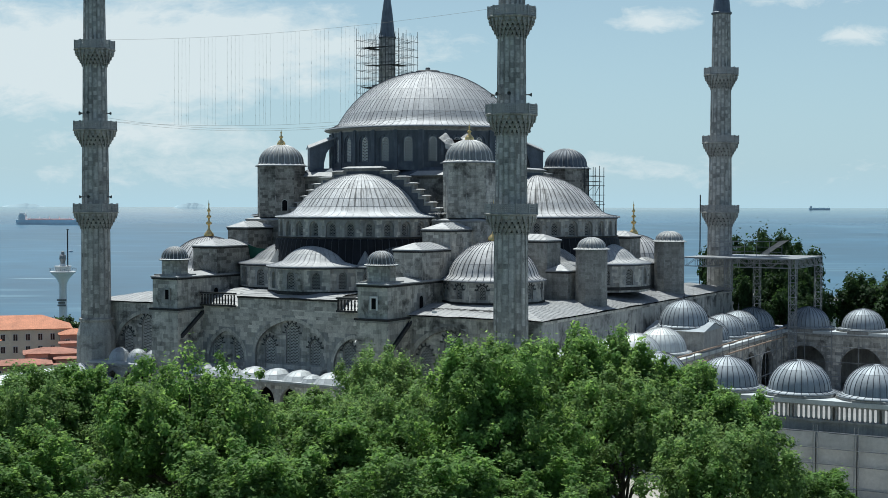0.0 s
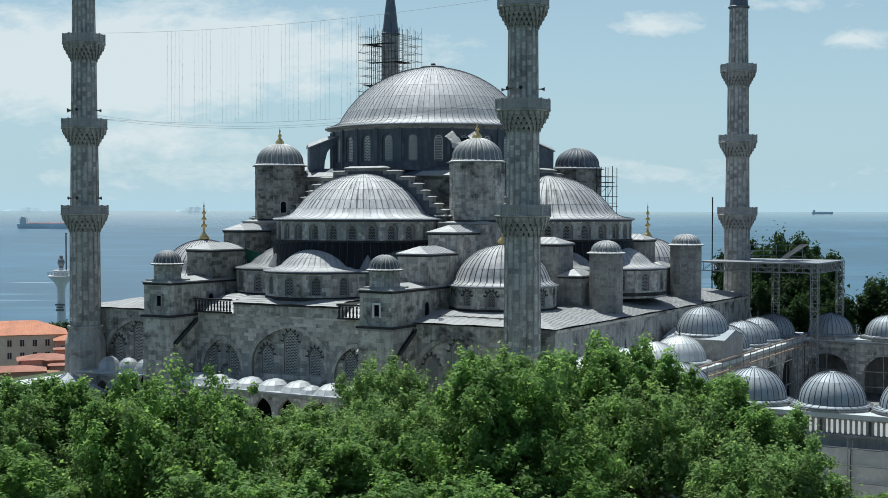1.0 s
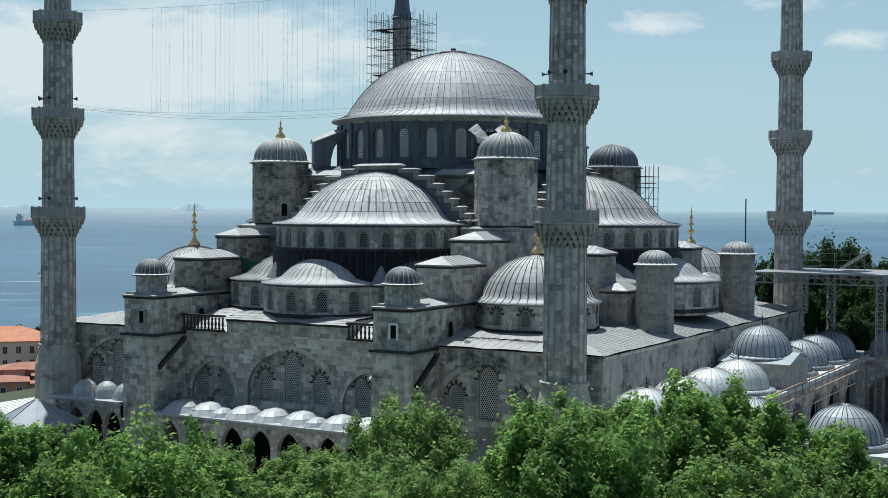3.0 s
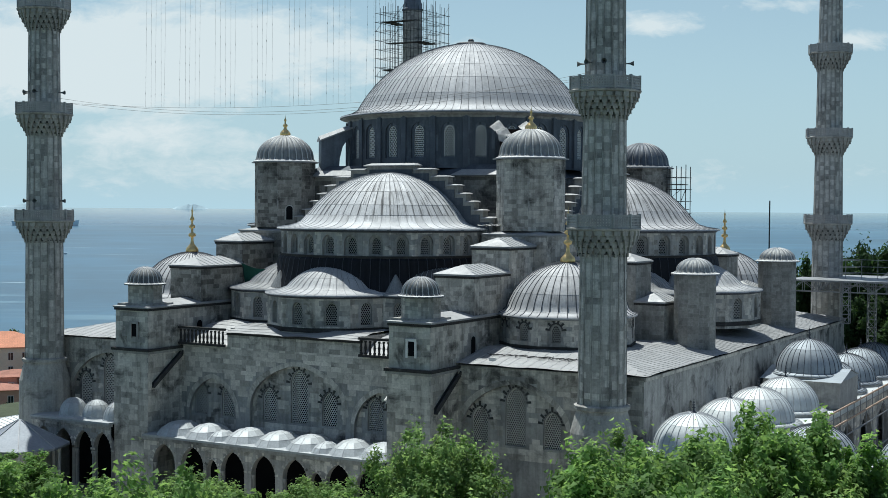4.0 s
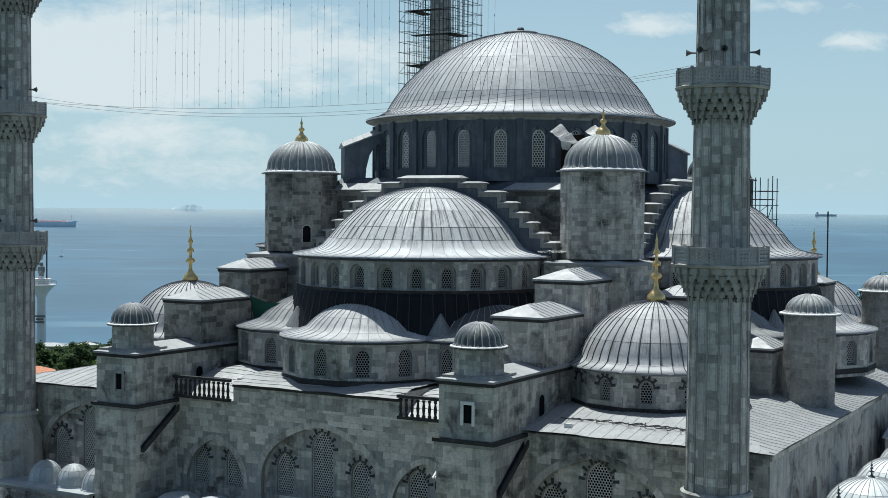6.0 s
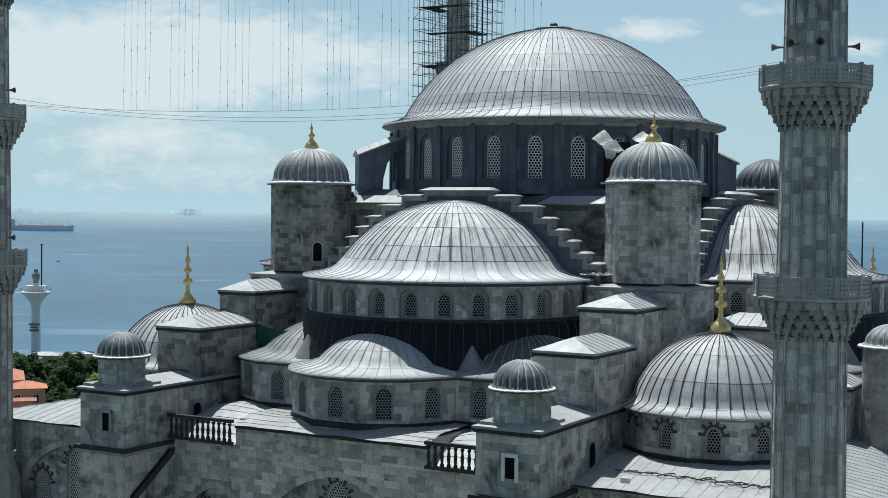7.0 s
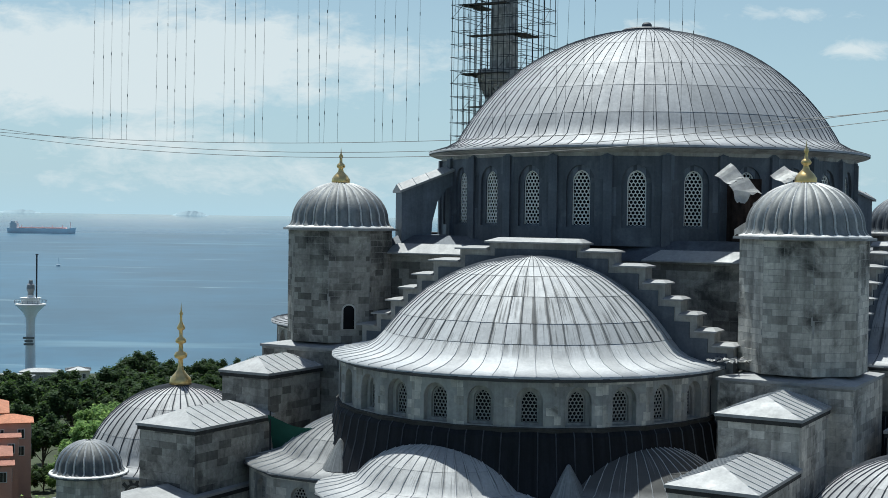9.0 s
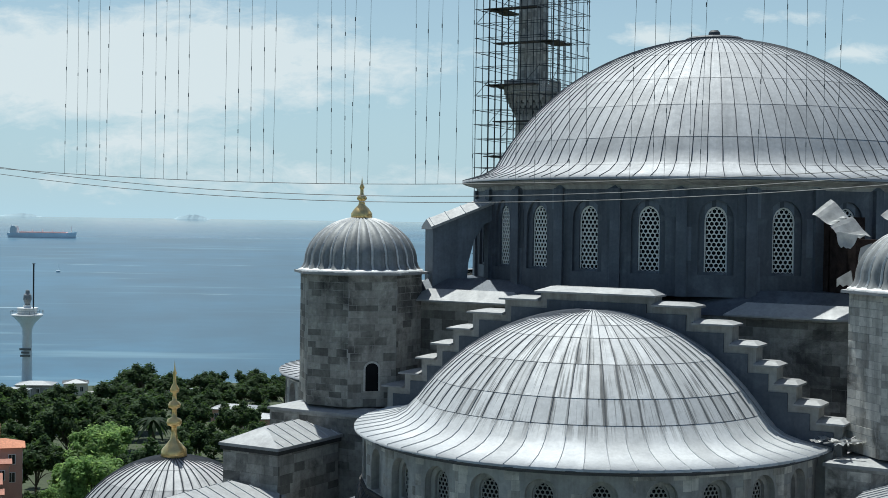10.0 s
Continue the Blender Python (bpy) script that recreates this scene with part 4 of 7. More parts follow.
def hipped_block(m, x0, x1, y0, y1, z0, z1, rise=0.75, name="buttress_block", seed=3, stone=None):
    """A stone block of a stepped buttress under a hipped lead roof."""
    b, st, r, sm = bmesh.new(), bmesh.new(), bmesh.new(), bmesh.new()
    box(b, x0, x1, y0, y1, z0, z1)
    blocks(st, 0, x1 - x0, z0, z1, frame_m(x0, y0, 0, 0), (), 0.42, 0.02, seed)
    blocks(st, 0, y1 - y0, z0, z1, frame_m(x1, y0, 0, 90), (), 0.42, 0.02, seed + 1)
    blocks(st, 0, y1 - y0, z0, z1, frame_m(x0, y1, 0, -90), (), 0.42, 0.02, seed + 2)
    hip_roof(r, x0, x1, y0, y1, z1, rise, 0.16)
    # dark band added under the roof edge, eave shade in its colour
    ev = bmesh.new()
    box(ev, x0 - 0.1, x1 + 0.1, y0 - 0.1, y1 + 0.1, z1 - 0.2, z1 - 0.004)
    hip_seams(sm, x0, x1, y0, y1, z1, rise, 0.16)
    ob = part(name, b, STONE, mosque, "stone buttress block with a hipped lead roof", m)
    part("ashlar", st, stone or BLOCK, ob, kind="stuff")
    part("roof", r, LEAD, ob)
    part("cornice", ev, CORN, ob, "blackened stone cornice")
    part("seams", sm, SEAML, ob, kind="stuff")
    return ob


def corner_dome(m, sx):
    """A corner dome on a low octagonal drum, with a tall gilded finial."""
    c = m
    leaded("corner_dome", mosque, c, dome_profile(6.0, 17.55, 5.25, 18.0, 21.9, 14), 44, laps=4, mat=LEADC, label="ribbed lead-covered corner dome")
    d = drum(mosque, c, 5.6, 14.0, 17.35, 12, 0, math.tau, (0.85, 15.5, 16.45, 0.5, "round"), STONE, "corner_drum", GRILLE2, 0.19, 0.3, teeth=True)
    cornice(d, None, 5.6, 17.5, 12, mat=LEAD, out=0.3, h=0.2)
    cornice(d, None, 5.6, 15.15, 12, mat=CORN, out=0.12, h=0.4, name="plinth")
    finial(d, Matrix.Translation((0, 0, 21.8)), 4.9, s=1.4, label="tall gilded finial")


for m in RZ:
    stepped_wall(m)
    half_dome(m, m is RZ[0])
for sx, sy in ((-1, -1), (1, -1), (1, 1), (-1, 1)):
    corner_turret(pose(14.1 * sx, 14.1 * sy, 0), (sx, sy) == (-1, -1), BLOCK if (sx, sy) == (1, -1) else None, (sx, sy) == (1, 1))
    corner_dome(pose(21.3 if sx > 0 else -20.2, 21.5 * sy, 0), sx)
    a = math.degrees(math.atan2(-sy, -sx))
    flying_buttress(pose(11.1 * sx, 11.1 * sy, 0, 0, 0, a), (sx, sy) == (1, -1))

# crumpled lead and loose battens where the apron meets the tower
g = random.Random(21)
heap = thing("torn_lead_heap", "crumpled pale lead sheets and battens lying on the roof apron", "debris")
for k in range(9):
    q = bmesh.new()
    x, y, z, w = 10.2 + g.uniform(0, 2.2), -16.4 + g.uniform(-0.9, 0.5), 24.78 + g.uniform(0, 0.1), g.uniform(0.35, 0.7)
    tw, tilt = g.uniform(0, 3), g.uniform(-0.25, 0.25)
    rows = []
    for j in range(4):
        rows.append([q.verts.new((x + w * ((i / 3 - 0.5) * math.cos(tw) - (j / 3 - 0.5) * math.sin(tw)), y + w * ((i / 3 - 0.5) * math.sin(tw) + (j / 3 - 0.5) * math.cos(tw)), z + tilt * w * (i / 3) + g.uniform(0.0, 0.16))) for i in range(4)])
    for a, c in zip(rows, rows[1:]):
        for i in range(3):
            q.faces.new((a[i], a[i + 1], c[i + 1], c[i]))
    bmesh.ops.solidify(q, geom=q.faces[:], thickness=0.03)
    part("lead_scrap", q, LEADR, heap)
for k in range(5):
    q = bmesh.new()
    x, y, a = 10.4 + g.uniform(0, 2.0), -16.5 + g.uniform(-0.6, 0.4), g.uniform(0, 3)
    bar(q, (x, y, 24.85), (x + 0.9 * math.cos(a), y + 0.9 * math.sin(a), 25.05), 0.035, 5)
    part("batten", q, TRIM, heap)

# stepped buttresses on the two long sides
PX = 14.5
for q, m in ((0, RZ[0]), (1, RZ[2])):
    for s in (-1, 1):
        c = m @ Matrix.Translation((PX * s, 0, 0))
        hipped_block(c, -1.95 if s > 0 else -1.7, 1.75 if s > 0 else 1.5, -22.6, -17.0 if s > 0 else -17.6, 14.5, 23.0, 0.75, seed=5 + s, stone=BLOCKD if s < 0 else None)
        hipped_block(c, -1.95, 1.75, -29.0, -22.6, 14.5, 20.8, 0.75, seed=15 + s, stone=BLOCKD if s < 0 else None)

# pier on the facade: tall pier, upper chamber and a small domed turret
def facade_pier(m, s):
    b, st, l = bmesh.new(), bmesh.new(), bmesh.new()
    y0, y1 = -36.5, -24.0
    box(b, -2.0, 2.0, y0, -31.5, -0.3, 13.55)
    box(b, -1.9, 1.9, y0 + 0.1, y1, 13.55, 17.35)
    ob = part("facade_pier", b, STONE, mosque, "tall stone facade pier with an upper chamber", m)
    cb = bmesh.new()
    box(cb, -2.2, 2.2, y0 - 0.22, -31.5, 13.52, 13.75)
    part("cornice", cb, CORN, ob, "blackened stone cornice")
    cb = bmesh.new()
    box(cb, -2.12, 2.12, y0 - 0.12, -31.52, 13.3, 13.516)
    part("moulding", cb, STONE, ob)
    cb = bmesh.new()
    box(cb, -2.0, 2.0, y0 - 0.02, y1, 17.12, 17.345)
    part("cornice", cb, CORN, ob)
    win = [(0.35 if s < 0 else 0.2, 0.75, 14.7, 16.0, 0.02, "round")]
    blocks(st, -2.0, 2.0, 0, 13.35, frame_m(0, y0, 0, 0), (), 0.48, 0.02, 21)
    blocks(st, -1.9, 1.9, 13.8, 17.2, frame_m(0, y0 + 0.1, 0, 0), win, 0.45, 0.02, 22)
    blocks(st, 0, 12.4, 13.8, 17.2, frame_m(1.9, y0 + 0.1, 0, 90), [(7.0, 0.8, 14.2, 15.6, 0.45, "round")], 0.45, 0.02, 23)
    blocks(st, 0, 4.5, 0, 13.35, frame_m(2.0, y0, 0, 90), (), 0.48, 0.02, 24)
    part("ashlar", st, BLOCK, ob, kind="stuff")
    d = bmesh.new()
    box(d, win[0][0] - 0.3, win[0][0] + 0.3, y0 + 0.06, y0 + 0.3, 14.8, 15.95)
    part("window", d, DARK, ob, "small dark window")
    fr = bmesh.new()
    for dx in (-0.4, 0.4):
        box(fr, win[0][0] + dx - 0.1, win[0][0] + dx + 0.1, y0 - 0.02, y0 + 0.3, 14.65, 16.1)
    box(fr, win[0][0] - 0.5, win[0][0] + 0.5, y0 - 0.03, y0 + 0.3, 15.95, 16.15)
    part("window_frame", fr, GRILLE if s > 0 else STONE, ob, "pale window frame" if s > 0 else "weathered window frame")
    dr = arch_pane(0.75, 14.1, 15.5, 0.4, "round", -0.03)
    part("doorway", dr, DARK, ob, "dark arched doorway", frame_m(1.9, y0 + 7.1, 0, 90))
    hip_roof(l, -1.95, 1.95, y0, y1, 17.35, 0.45, 0.12, 0.14, 0.3)
    part("lead_roof", l, LEAD, ob)
    tb, ts = turret_body(1.6, 17.3, 19.45)
    tm = Matrix.Translation((-0.05, -34.6, 0))
    t2 = part("turret", tb, STONE, ob, "small octagonal stone turret", tm)
    part("ashlar", ts, BLOCK, t2, kind="stuff")
    fb = bmesh.new()
    box(fb, -1.75, 1.75, -36.35, -32.85, 17.45, 17.72)
    part("turret_plinth", fb, STONE, ob)
    fluted(mosque, m @ tm, 1.52, 19.45, 1.5, 20, 0.3, "pier_cupola", "small fluted lead cupola on a pier", lead=LEADK)


for q, m in ((0, RZ[0]), (1, RZ[2])):
    for s in (-1, 1):
        facade_pier(m @ Matrix.Translation((PX * s, 0, 0)), s)

# outer walls
WALL_TOP, MID_TOP = 14.0, 15.35


def bay_wall(m, x0, x1, z1, groups, name, seed, recess=0.35, single=False):
    """A facade bay: an outer skin with big blind arches, and a recessed skin with latticed windows behind."""
    o, inner, st, th = bmesh.new(), bmesh.new(), bmesh.new(), bmesh.new()
    ob = part(name, bmesh.new(), STONE, mosque, "ashlar facade bay with pointed windows", m)
    arches, wins = [], []
    for c, aw, spring, rise, ws in groups:
        arches.append((c, aw, 0.0, spring, rise, "pointed"))
        for wc, ww, sill, sp, ri in ws:
            wins.append((c + wc, ww, sill, sp, ri, "pointed"))
    pierced(o, x0, x1, 0, z1, arches, recess, Matrix(), 14)
    f2 = Matrix.Translation((0, recess, 0))
    pierced(inner, x0, x1, 0, z1, wins, 0.4, f2)
    blocks(st, x0, x1, 0, z1, Matrix(), [(c, w + 0.5, 0, sp, ri + 0.25, k) for c, w, s_, sp, ri, k in arches], 0.45, 0.02, seed, single=(9.4, ob) if single else None)
    for c, w, s_, sp, ri, k in arches:
        blocks(st, c - w / 2, c + w / 2, 6.5, sp + ri, f2, wins, 0.45, 0.015, seed + 7)
        n = 19
        for j in range(n):
            u0, u1 = math.cos(math.pi * j / n), math.cos(math.pi * (j + 1) / n)
            p0 = Vector((c + w / 2 * u0, 0, arch_z(k, u0, w, sp, ri)))
            p1 = Vector((c + w / 2 * u1, 0, arch_z(k, u1, w, sp, ri)))
            d0 = Vector((u0 * 0.35, 0, 0.40 if abs(u0) < 0.98 else 0.05))
            d1 = Vector((u1 * 0.35, 0, 0.40 if abs(u1) < 0.98 else 0.05))
            fr = [st.verts.new(p + Vector((0, -0.03, 0))) for p in (p0 * 0.995 + p1 * 0.005, p1, p1 + d1, p0 + d0)]
            st.faces.new(fr)
    for w in wins:
        voussoirs(th, f2, w[0], w[1] + 0.1, w[3], w[4] + 0.05, "pointed", 13, 0.42, 0.04)
        window(ob, f2 @ Matrix.Translation((w[0], 0, 0)), w[1], w[2], w[3], w[4], "pointed", 0.2, GRILLE3, 0.3)
    o_me = ob.data
    inner2 = bpy.data.meshes.new("tmp")
    inner.to_mesh(inner2)
    inner.free()
    o.from_mesh(inner2)
    o.to_mesh(o_me)
    o.free()
    bpy.data.meshes.remove(inner2)
    part("arch_teeth", th, TOOTH, ob, "dark radiating arch stones", kind="stuff")
    part("ashlar", st, BLOCK, ob, kind="stuff")
    return ob


TRIPLE = [(-3.2, 1.5, 7.6, 9.5, 1.0), (0, 1.8, 7.6, 11.0, 1.25), (3.2, 1.5, 7.6, 9.5, 1.0)]
for q, m in ((0, RZ[0]), (1, RZ[2])):
    f = m @ Matrix.Translation((0, -32.0, 0))
    mid = [(0.45, 10.2, 8.6, 4.1, TRIPLE), (-8.9, 5.4, 7.6, 3.4, [(-1.6, 1.4, 7.6, 9.4, 1.0), (1.5, 1.4, 7.6, 9.4, 1.0)]), (9.1, 5.4, 7.6, 3.4, [(-0.8, 1.5, 7.6, 9.4, 1.0), (1.6, 0.9, 7.6, 9.4, 1.0)])]
    wm = bay_wall(f, -12.6, 12.6, 13.9, mid, "facade_wall_middle", 40 + q, single=q == 0)
    b, st = bmesh.new(), bmesh.new()
    box(b, -7.2, 7.1, 0.0, 0.5, 13.9, 15.2)
    for xa, xb in ((-7.25, -6.9), (6.8, 7.15)):
        box(b, xa, xb, 0.504, 6.0, 13.5, 15.55)
    blocks(st, -7.2, 7.1, 13.9, 15.15, Matrix(), (), 0.43, 0.02, 47 + q)
    pw = part("parapet_wall", b, STONE, wm)
    cb = bmesh.new()
    box(cb, -7.2, 7.1, -0.14, 0.3, 15.0, 15.196)
    part("cornice", cb, CORN, pw, "blackened stone cornice")
    part("ashlar", st, BLOCK, pw, kind="stuff")
    for s in (-1, 1):
        e = FACE[90] if (s > 0) == (q == 0) else FACE[270]
        lo, hi = (16.4, e) if s > 0 else (-e, -16.4)
        bay_wall(f, lo, hi, 13.8, [(21.5 * s, 9.4, 8.6, 4.0, TRIPLE)], "facade_wall_corner", 50 + q + s)

# court wall and qibla wall
for deg, e in ((90, FACE[90]), (270, FACE[270])):
    f = pose(0, 0, 0, 0, 0, deg) @ Matrix.Translation((0, -e, 0))
    b, st = bmesh.new(), bmesh.new()
    hol = [(c, 1.3, 8.4, 10.0, 0.9, "pointed") for c in (-26, -21.5, -11.5, -8, 8, 11.5, 21.5, 26)]
    pierced(b, -32.0, 32.0, 0, 13.8, hol, 0.4, f)
    if deg == 270:
        blocks(st, -32.0, 32.0, 0, 13.7, f, hol, 0.5, 0.02, 60 + deg)
    else:
        box(st, -32.0, 32.0, -0.06, 0.02, 0.0, 0.9, f)
        box(st, -32.0, 32.0, -0.12, 0.02, 13.5, 13.78, f)
    ob = part("court_wall" if deg == 90 else "qibla_wall", b, PLASTER if deg == 90 else STONE, mosque, "pale weathered side wall of the hall")
    part("ashlar", st, BLOCK, ob, kind="stuff")
    for h in hol:
        window(ob, f @ Matrix.Translation((h[0], 0, 0)), h[1], h[2], h[3], h[4], "pointed", 0.2, GRILLE2, 0.3)

# flat lead roofs behind the parapets
def roof_sheet(x0, x1, y0, y1, z_out, z_in, toward, name="lead_roof", vault=0.0, hip=None):
    """Old lead sheets on a low pitch, sagging and buckled between their rolls."""
    def level(x, y):
        t = max(min(toward(x, y), 1), 0)
        u = (2 * x - x0 - x1) / (x1 - x0)
        if vault:
            t = math.sin(t * math.pi / 2)
        sag_z = 0.022 * math.sin(1.7 * x + 0.6 * y) + 0.022 * math.sin(0.9 * y - 1.1 * x + 1.0) + 0.006 * math.sin(4.1 * x + 2.3 * y) + 0.005 * math.sin(5.3 * y - 2.9 * x)
        return z_out + (z_in - z_out) * t - vault * u * u * t + sag_z
    b = bmesh.new()
    nx, ny = max(10, int(abs(x1 - x0) * 2.2)), max(10, int(abs(y1 - y0) * 2.2))
    rows = []
    for j in range(ny + 1):
        rows.append([b.verts.new((x0 + (x1 - x0) * i / nx, y0 + (y1 - y0) * j / ny, level(x0 + (x1 - x0) * i / nx, y0 + (y1 - y0) * j / ny))) for i in range(nx + 1)])
    for a, c in zip(rows, rows[1:]):
        for i in range(nx):
            b.faces.new((a[i], a[i + 1], c[i + 1], c[i]))
    ob = part(name, b, LEAD, mosque, "low-pitched buckled lead roof sheets", smooth=True)
    sm = bmesh.new()
    rnd = random.Random(int(x0 * 3 + y0))
    k = 0.5
    horizontal = abs(x1 - x0) > abs(y1 - y0)
    lo, hi = (x0, x1) if horizontal else (y0, y1)
    if hip:
        # rolls run down to whichever eave is nearer, and meet along the hip
        ex, ey = hip
        for along in (0, 1):
            lo, hi = (x0, x1) if along else (y0, y1)
            k = lo + 0.4
            while k < hi - 0.1:
                n = 40
                if along:
                    pts = [(k + 0.02 * math.sin(2 * k + 0.3 * j), y0 + (y1 - y0) * j / n) for j in range(n + 1)]
                else:
                    pts = [(x0 + (x1 - x0) * j / n, k + 0.02 * math.sin(2 * k + 0.3 * j)) for j in range(n + 1)]
                keep = [p for p in pts if (ey - abs(p[1]) < ex - abs(p[0])) == bool(along)]
                for p, q in zip(keep, keep[1:]):
                    bar(sm, (*p, level(*p) + 0.012), (*q, level(*q) + 0.012), 0.022, 4)
                k += 0.88 * rnd.uniform(0.85, 1.15)
    while not hip and k < abs(hi - lo) - 0.1:
        wave = rnd.uniform(0, 6)
        n = 14
        if horizontal:
            pts = [(x0 + k + 0.025 * math.sin(wave + j), y0 + (y1 - y0) * j / n) for j in range(n + 1)]
        else:
            pts = [(x0 + (x1 - x0) * j / n, y0 + k + 0.025 * math.sin(wave + j)) for j in range(n + 1)]
        for p, q in zip(pts, pts[1:]):
            bar(sm, (*p, level(*p) + 0.012), (*q, level(*q) + 0.012), 0.018, 4)
        k += 0.8 * rnd.uniform(0.75, 1.2)
    part("seams", sm, SEAML if hip else LEAD, ob, kind="stuff")
    return ob


for sx in (-1, 1):
    e = FACE[90] if sx > 0 else FACE[270]
    for sy in (-1, 1):
        x0, x1 = sorted((16.4 * sx, (e + 0.35) * sx))
        y0, y1 = sorted((32.4 * sy, 13.0 * sy))
        roof_sheet(x0, x1, y0, y1, 14.0, 14.9, lambda x, y, e=e: min((e + 0.3 - abs(x)) / 5, (32.4 - abs(y)) / 5), hip=(e + 0.3, 32.4))
for sy in (-1, 1):
    y0, y1 = sorted((32.4 * sy, 13.0 * sy))
    roof_sheet(-7.2, 7.1, y0, y1, 15.25, 15.75, lambda x, y: (32.4 - abs(y)) / 2)
    for xa, xb in ((-12.6, -7.2), (7.1, 12.6)):
        roof_sheet(xa, xb, y0, y1, 13.95, 15.85, lambda x, y: (32.0 - abs(y)) / 4.5, vault=0.45)
    for sx in (-1, 1):
        e = FACE[90] if sx > 0 else FACE[270]
        x0, x1 = sorted((13.0 * sx, (e + 0.35) * sx))
        if sy > 0:
            roof_sheet(x0, x1, -13.0, 13.0, 14.0, 14.9, lambda x, y, e=e: (e + 0.3 - abs(x)) / 5)


# ---- minarets ----
MBLOCK = material("minaret_block", (0.60, 0.585, 0.545), 0.87, grain=((0.5, 0.2), (5.0, 0.15)), stain=((0.12, 0.12, 0.117), 0.9, 0.55, 0.65), bump=0.45, bump_scale=10, island=0.34, streak=0.2, ashlar=True, spec=0.3)
FL = material("fluted_minaret_stone", (0.43, 0.42, 0.39), 0.87, grain=((0.5, 0.22), (5.0, 0.16)), stain=((0.085, 0.085, 0.083), 0.4, 0.52, 0.7), bump=0.45, bump_scale=8, streak=0.4, spec=0.3)


def minaret_parts(top):
    """Tall fluted shaft with three corbelled balconies and a lead cone."""
    tower = thing("minaret", "tall fluted grey stone minaret with three corbelled balconies", "minaret", "minarets of the mosque")

    def shaft(r0, r1, z0, z1, name="shaft"):
        b, st, rb = bmesh.new(), bmesh.new(), bmesh.new()
        n = 16
        rings = [[b.verts.new((r * math.cos(math.tau * (i + 0.5) / n), r * math.sin(math.tau * (i + 0.5) / n), z)) for i in range(n)] for r, z in ((r0, z0), (r1, z1))]
        for i in range(n):
            b.faces.new((rings[0][i], rings[0][(i + 1) % n], rings[1][(i + 1) % n], rings[1][i]))
        side, ap = 2 * r1 * math.sin(math.pi / n), math.cos(math.pi / n)
        tilt = math.degrees(math.atan2(r0 - r1, z1 - z0))
        for i in range(n):
            t = math.tau * i / n
            f = frame_m(r0 * ap * math.cos(t), r0 * ap * math.sin(t), z0, math.degrees(t) + 90) @ pose(0, 0, 0, -tilt, 0, 0)
            blocks(st, -side / 2 + 0.06, side / 2 - 0.06, 0.0, z1 - z0, f, (), 0.55, 0.03, seed=i % 5 + int(z0), wmin=0.9, wmax=1.6, joint=0.005)
            p, q = Vector((r0 * math.cos(t + math.pi / n), r0 * math.sin(t + math.pi / n), z0)), Vector((r1 * math.cos(t + math.pi / n), r1 * math.sin(t + math.pi / n), z1))
            bar(rb, p, q, 0.045, 6)
            for e in (-0.55, 0.55):
                bar(rb, f @ Vector((e * side / 2, -0.02, 0.0)), f @ Vector((e * side / 2, -0.02, z1 - z0)), 0.015, 5)
        ob = part(name, b, FL, tower)
        part("ashlar", st, MBLOCK, ob, kind="stuff")
        part("fluting", rb, FL, ob, kind="stuff")
        return ob

    b = bmesh.new()
    octagon(b, 2.55, -0.3, 3.0, 12, 15)
    lathe(b, [(2.45, 3.0), (2.35, 9.8), (1.95, 11.3), (1.95, 11.5), (2.1, 11.6), (2.1, 11.85), (1.9, 11.95)], 24)
    part("foot", b, FL, tower, "flared foot of the shaft")
    shaft(1.80, 1.72, 11.9, 23.4)
    shaft(1.66, 1.56, 24.6, 33.3)
    shaft(1.50, 1.42, 34.9, 43.4)
    shaft(1.36, 1.24, 44.9, 53.9)
    for z_top, r_in, r in ((26.05, 1.72, 2.72), (36.2, 1.56, 2.62), (46.1, 1.42, 2.45)):
        b = bmesh.new()
        # stalactite corbels in four stepped tiers of little niches
        zb = z_top - 2.95
        tiers = 4
        for j in range(tiers):
            a, c = r_in + (r - 0.1 - r_in) * (j / tiers) ** 1.1, r_in + (r - 0.1 - r_in) * ((j + 1) / tiers) ** 1.1
            z0, z1 = zb + 1.75 * j / tiers, zb + 1.75 * (j + 1) / tiers
            n = 24
            lathe(b, [(a - 0.1, z0), (a + 0.03, z0 + 0.02), (c - 0.06, z1 - 0.03), (c - 0.15, z1)], n)
            for k in range(n):
                t = math.tau * (k + 0.5 * (j % 2)) / n
                f = frame_m((c) * math.cos(t), (c) * math.sin(t), 0, math.degrees(t) + 90)
                w = 0.34 * c * math.tau / n
                box(b, -w, w, -0.02, 0.22, z1 - 0.34, z1, f)
                box(b, -w * 0.45, w * 0.45, 0.05, 0.3, z1 - 0.62, z1 - 0.34, f)
        lathe(b, [(r - 0.15, zb + 1.75), (r + 0.03, zb + 1.78), (r + 0.08, zb + 1.92), (r - 0.05, zb + 2.0), (r_in - 0.1, zb + 2.0)], 32)
        bal = part("balcony", b, FL, tower, "balcony on tiers of stalactite corbels")
        # dark boxes between the corbels, painted shade of the little niches
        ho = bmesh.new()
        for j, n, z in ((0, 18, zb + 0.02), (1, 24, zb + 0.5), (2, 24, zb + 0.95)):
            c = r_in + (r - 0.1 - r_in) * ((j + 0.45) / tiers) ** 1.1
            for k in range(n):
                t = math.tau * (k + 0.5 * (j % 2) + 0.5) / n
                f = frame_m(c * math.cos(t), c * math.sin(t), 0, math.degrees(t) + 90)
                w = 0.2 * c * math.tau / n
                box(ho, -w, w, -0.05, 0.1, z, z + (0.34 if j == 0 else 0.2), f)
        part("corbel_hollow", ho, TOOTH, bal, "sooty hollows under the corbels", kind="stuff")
        pr = bmesh.new()
